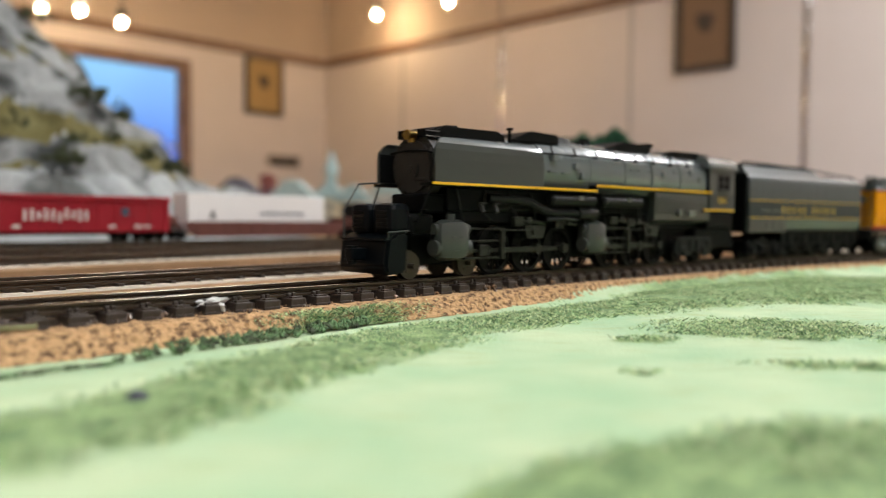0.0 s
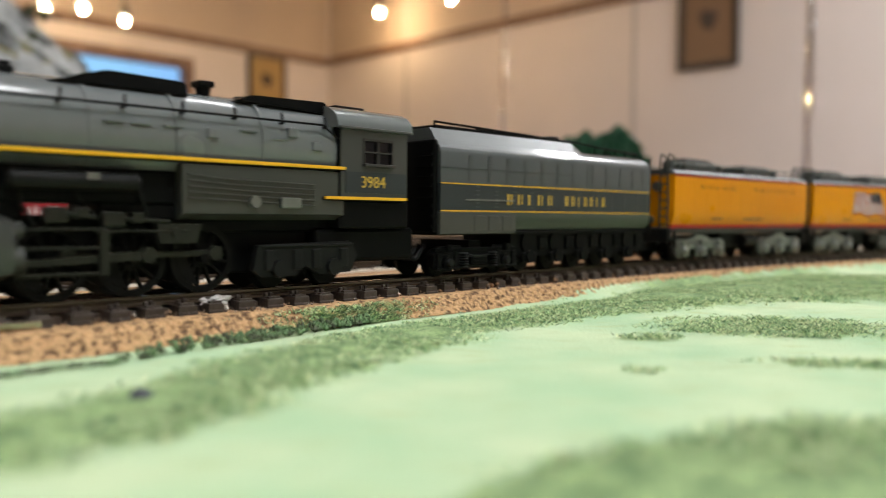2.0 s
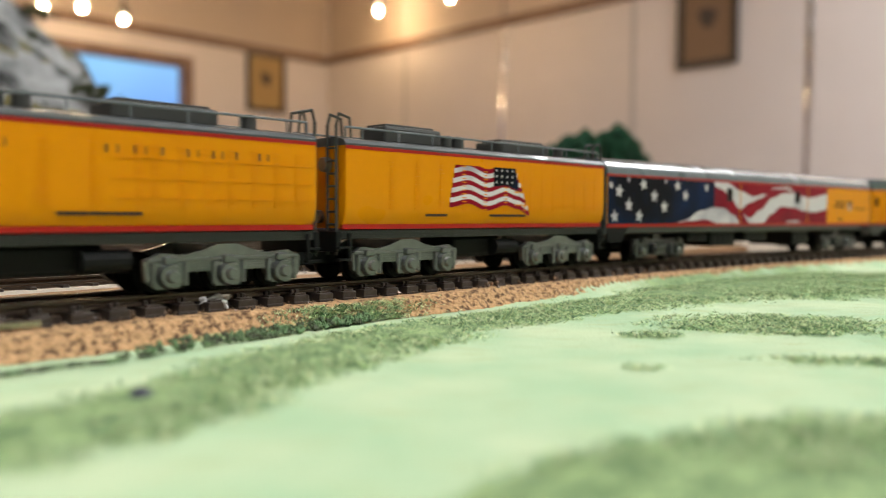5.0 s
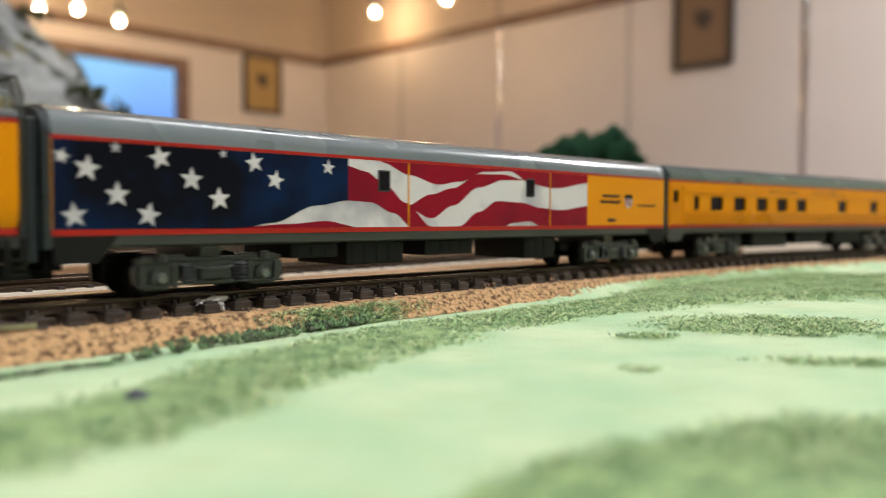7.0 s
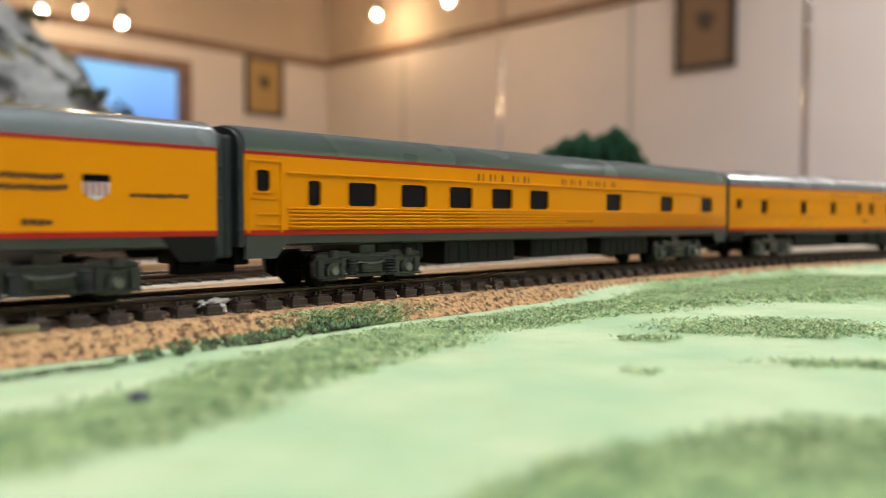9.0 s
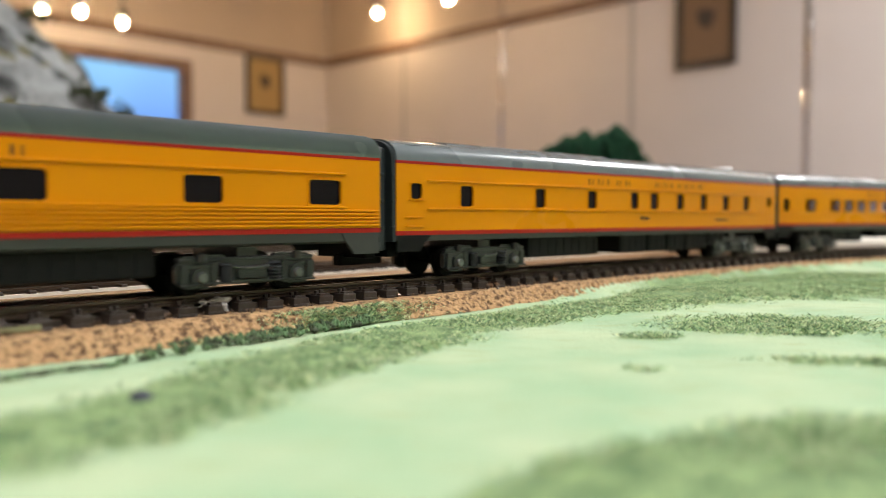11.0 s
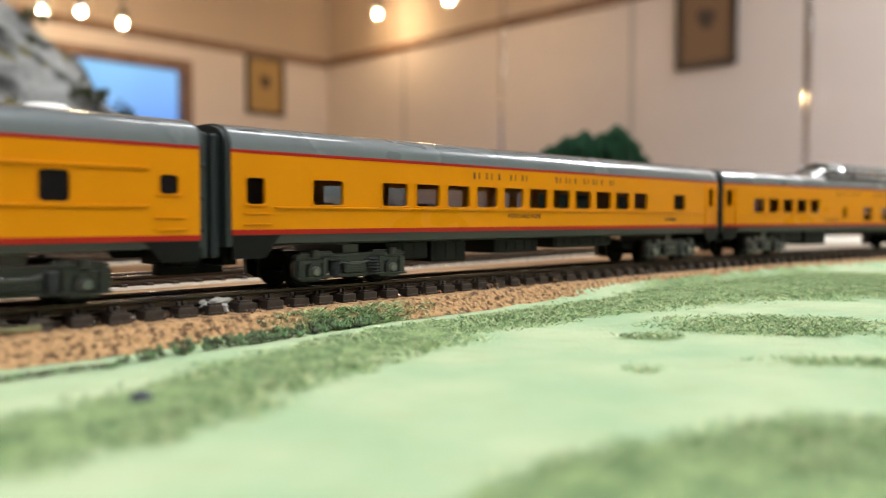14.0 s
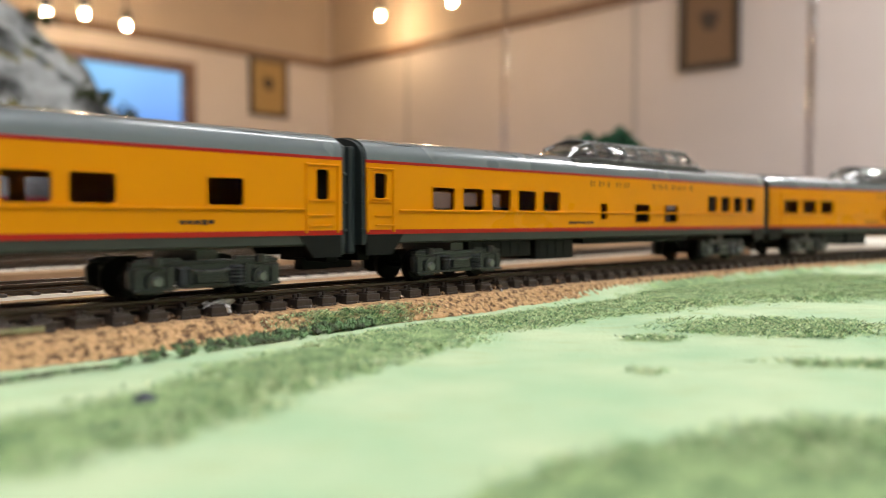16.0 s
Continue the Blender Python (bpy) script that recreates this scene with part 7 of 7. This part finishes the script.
    for s0, s1, z in ((16, 27, 12.0), (31, 39, 11.6), (54, 61, 12.4), (62, 72, 11.8)):
        bm = bmesh.new()
        box(bm, X(s0), X(s0 + 3.2), -7.9, -6.4, z - 1.3, z + 1.0, 0.3)
        box(bm, X(s0 + 4.2), X(s0 + 6.0), -8.1, -6.4, z - 0.7, z + 0.9, 0.25)
        pipe(bm, [(X(s0 + 3), -7.6, z), (X(s1), -7.8, z - 0.5)], 0.35, 8)
        part("lubricator_box", bm, RODSTEEL, ob, "dark lubricator box with its pipe")
    # cylinders
    for a, b, m in ((-8.6, 0.6, LOCOGREY), (42.2, 50.6, LOCOGREY)):
        for s in (-1, 1):
            bm = bmesh.new()
            box(bm, X(a), X(b), *sorted((s * 5.0, s * 9.6)), 3.6, 12.2, 2.1)
            cy = part("cylinder", bm, m, ob, "rounded grey cylinder block", smooth=True)
            bm = bmesh.new()
            for z, r in ((6.3, 1.7), (10.2, 1.1)):
                rod(bm, (X(a - 0.4), s * 7.4, z), (X(b + 0.6), s * 7.4, z), r, 18)
            rod(bm, (X((a + b) / 2), s * 7.4, 12.0), (X((a + b) / 2), s * 7.4, 13.4), 1.0, 12)
            box(bm, X((a + b) / 2 - 1.4), X((a + b) / 2 + 1.4), *sorted((s * 9.5, s * 9.75)), 8.4, 8.7)
            box(bm, X((a + b) / 2 - 1.1), X((a + b) / 2 + 1.1), *sorted((s * 9.5, s * 9.7)), 5.6, 5.85)
            part("cylinder_head", bm, SILLGREY, cy, smooth=True)
    # pilot
    bm = bmesh.new()
    extrude_y(bm, [(X(-21.0), 1.2), (X(-21.8), 2.8), (X(-21.0), 8.2), (X(-18.6), 9.6), (X(-15.6), 9.6), (X(-16.2), 1.6)], -7.6, 7.6)
    bmesh.ops.bevel(bm, geom=bm.edges[:], offset=0.5, segments=2, affect="EDGES")
    part("pilot", bm, PILOT, ob, "smooth blue-black cast pilot")
    for s in (-1, 1):
        bm = bmesh.new()
        box(bm, X(-19.6), X(-14.2), *sorted((s * 0.5, s * 6.8)), 9.1, 15.4, 1.3)
        for k in range(5):
            box(bm, X(-19.85), X(-19.4), *sorted((s * 2.0, s * 5.6)), 10.4 + k * 0.8, 10.7 + k * 0.8, 0.1)
        part("air_pump_shield", bm, PILOT, ob, "dark air pump shield on the pilot")
        bm = bmesh.new()
        pipe(bm, [(X(-20.6), s * 7.2, 8.2), (X(-20.4), s * 7.6, 14.0), (X(-16.0), s * 8.2, 19.6), (X(-10.6), s * 8.6, 20.0)] if s > 0 else [(X(-20.8), s * 7.2, 8.2), (X(-20.9), s * 7.5, 9.6), (X(-15.6), s * 7.5, 9.9)], 0.2, 6)
        part("grab_rod", bm, SILLGREY, ob)
        bm = bmesh.new()
        for k in range(3):
            box(bm, X(-15 + 1.2 * k), X(-13 + 1.2 * k), *sorted((s * 6.8, s * 8.2)), 9 + 2.6 * k, 9.3 + 2.6 * k)
        rod(bm, (X(-15), s * 7.6, 9), (X(-10.2), s * 8.4, 19.4), 0.22, 6)
        part("front_step", bm, BLACK, ob)
    bm = bmesh.new()
    box(bm, X(-25), X(-20.5), -1.2, 1.2, 4.0, 6.4, 0.3)
    rod(bm, (X(-24.1), 0, 3.2), (X(-24.1), 0, 6.9), 0.9, 10)
    box(bm, X(-21.6), X(-20.8), -7.0, 7.0, 7.9, 8.3)
    part("front_coupler", bm, PILOT, ob)
    bm = bmesh.new()
    box(bm, X(-9.5), X(-2), -5.4, 5.4, 13.4, 17.6, 0.6)
    box(bm, X(-15), X(-8), -6.8, 6.8, 9.2, 13.4, 0.8)
    part("smokebox_saddle", bm, BLACK, ob)
    bm = bmesh.new()
    for x in (5, 9.5):
        rod(bm, (X(x), -8.4, 13.8), (X(x), -7.6, 15.6), 0.5, 8)
        box(bm, X(x - 0.8), X(x + 0.8), -8.6, -7.8, 15.6, 16.0, 0.1)
    part("lubricators", bm, SMOKEBOX, ob)
    # small wheels
    for s, r, m in ((-13.4, 2.8, BROWNWHEEL), (3.2, 2.8, BROWNWHEEL), (91.5, 3.3, WHEELMETAL), (103.0, 3.3, WHEELMETAL)):
        wheelset(ob, X(s), r, m, 4.7)
    for s in (-1, 1):
        bm = bmesh.new()
        extrude_y(bm, [(X(86.5), 3.2), (X(87.4), 7.4), (X(107), 7.8), (X(108.5), 5.2), (X(107), 2.2), (X(100), 2.0), (X(97), 3.6), (X(95), 2.0), (X(88), 2.0)], s * 7.2 - 0.6, s * 7.2 + 0.6)
        for x in (91.5, 103.0):
            rod(bm, (X(x), s * 7.5, 3.3), (X(x), s * 8.5, 3.3), 1.5, 14)
        for x in (89.5, 95.2, 99.2, 105.2):
            box(bm, X(x - 0.9), X(x + 0.9), *sorted((s * 7.4, s * 8.2)), 3.0, 6.6, 0.2)
        box(bm, X(88), X(107.4), *sorted((s * 7.4, s * 8.1)), 6.9, 7.5, 0.2)
        part("trailing_truck_frame", bm, UNDER, ob)
    # drivers, rods and valve gear
    bm = driver_mesh()
    src = part("driver", bm, WHEELMETAL, ob, "spoked driving wheels on their axle")
    spoke = None
    first = True
    for s in (11.5, 23.0, 34.5, 55.5, 67.0, 78.5):
        d = src if first else again(src, "driver", ob, Matrix.Identity(4))
        first = False
        d.location = (X(s) * MM, 0, DRIVER_R * MM)
        ROLLING.append((d, (X(s) * MM, 0, DRIVER_R * MM), DRIVER_R * MM))
        for side in (-4.9, 4.9):
            for k in range(12):
                m = pose(0, side * MM, 0, 0, 30 * k, 0)
                if spoke is None:
                    spoke = part("spoke", rod(bmesh.new(), (0.8, 0, 0), (4.7, 0, 0), 0.36, 6), WHEELMETAL, d)
                    spoke.matrix_basis = m
                else:
                    again(spoke, "spoke", d, m)
    for a, mid, b, cyl in ((11.5, 23.0, 34.5, 0.2), (55.5, 67.0, 78.5, 50.4)):
        for s in (-1, 1):
            bm = bmesh.new()
            y0, y1 = sorted((s * 5.7, s * 6.3))
            box(bm, -11.5, 11.5, y0, y1, -0.5, 0.5, 0.15)
            for x in (-11.5, 0, 11.5):
                rod(bm, (x, s * 5.6, 0), (x, s * 6.5, 0), 1.15, 14)
            r1 = part("side_rod", bm, RODSTEEL, ob, "weathered metal coupling rod")
            RODS.append((r1, "side", X(mid) * MM, 0))
            length = 19.0
            bm = bmesh.new()
            y0, y1 = sorted((s * 6.6, s * 7.2))
            extrude_y(bm, [(-length, -0.4), (0, -0.7), (0, 0.7), (-length, 0.4)], y0, y1)
            rod(bm, (0, s * 6.5, 0), (0, s * 7.4, 0), 1.2, 14)
            rod(bm, (-length, s * 6.5, 0), (-length, s * 7.6, 0), 0.9, 12)
            r2 = part("main_rod", bm, RODSTEEL, ob, "weathered metal main rod")
            RODS.append((r2, "main", X(mid) * MM, length * MM))
            bm = bmesh.new()
            box(bm, -1.6, 1.6, *sorted((s * 6.4, s * 7.9)), -1.3, 1.3, 0.3)
            rod(bm, (-5.5, s * 7.0, 0), (0, s * 7.0, 0), 0.4, 8)
            r3 = part("crosshead", bm, RODSTEEL, ob)
            RODS.append((r3, "head", X(mid) * MM, length * MM))
            bm = bmesh.new()
            for z in (7.6, 3.9):
                box(bm, X(cyl), X(cyl + 12.5), *sorted((s * 6.9, s * 7.6)), z - 0.22, z + 0.22, 0.08)
            box(bm, X(cyl + 10.5), X(cyl + 24.5), *sorted((s * 7.5, s * 8.1)), 9.75, 10.1, 0.08)
            box(bm, X(cyl + 11), X(cyl + 12.3), *sorted((s * 7.3, s * 8.2)), 3.6, 10.4, 0.15)
            box(bm, X(cyl), X(cyl + 11), *sorted((s * 7.7, s * 8.2)), 10.1, 10.45, 0.08)
            extrude_y(bm, [(X(cyl + 20), 8.0), (X(cyl + 26), 8.0), (X(cyl + 27), 11.0), (X(cyl + 19.5), 11.0)], *sorted((s * 7.0, s * 7.9)))
            rod(bm, (X(cyl + 22.6), s * 7.8, 9.5), (X(cyl + 22.6), s * 8.3, 9.5), 0.9, 10)
            part("valve_gear", bm, RODSTEEL, ob, "metal guide bars and valve gear")
    MOVING.append((ob, LOCO, 0.040))
    return ob


locomotive()


def motions():
    times = [k * 0.5 for k in range(33)]
    for ob, centre, half in MOVING:
        walk(ob, [(t, car_pose(centre, half, t)) for t in times])
    for tr, centre, half, x in TURNING:
        rows = []
        for t in times:
            _, heading = on_path(centre + x - gone(t))
            a = car_pose(centre, half, t).to_euler().z
            rows.append((t, Matrix.Translation((x, 0, 0)) @ Matrix.Rotation(heading - a, 4, "Z")))
        walk(tr, rows)
    for ob, where, r in ROLLING:
        step = 1 / 30 if r < 0.004 else 1 / 15
        ts = [k * step for k in range(int(round(16 / step)) + 1)]
        walk(ob, [(t, Matrix.Translation(where) @ Matrix.Rotation(-gone(t) / r, 4, "Y")) for t in ts])
    ts = [k / 15 for k in range(241)]
    crank, high = 0.0022, DRIVER_R * MM
    for ob, kind, x, length in RODS:
        rows = []
        for t in ts:
            a = gone(t) / (DRIVER_R * MM)
            px, pz = x + crank * math.cos(a), high + crank * math.sin(a)
            lean = math.asin((pz - high) / length) if length else 0.0
            if kind == "side":
                rows.append((t, Matrix.Translation((px, 0, pz))))
            elif kind == "main":
                rows.append((t, Matrix.Translation((px, 0, pz)) @ Matrix.Rotation(-lean, 4, "Y")))
            else:
                rows.append((t, Matrix.Translation((px - length * math.cos(lean), 0, high))))
        walk(ob, rows)


motions()
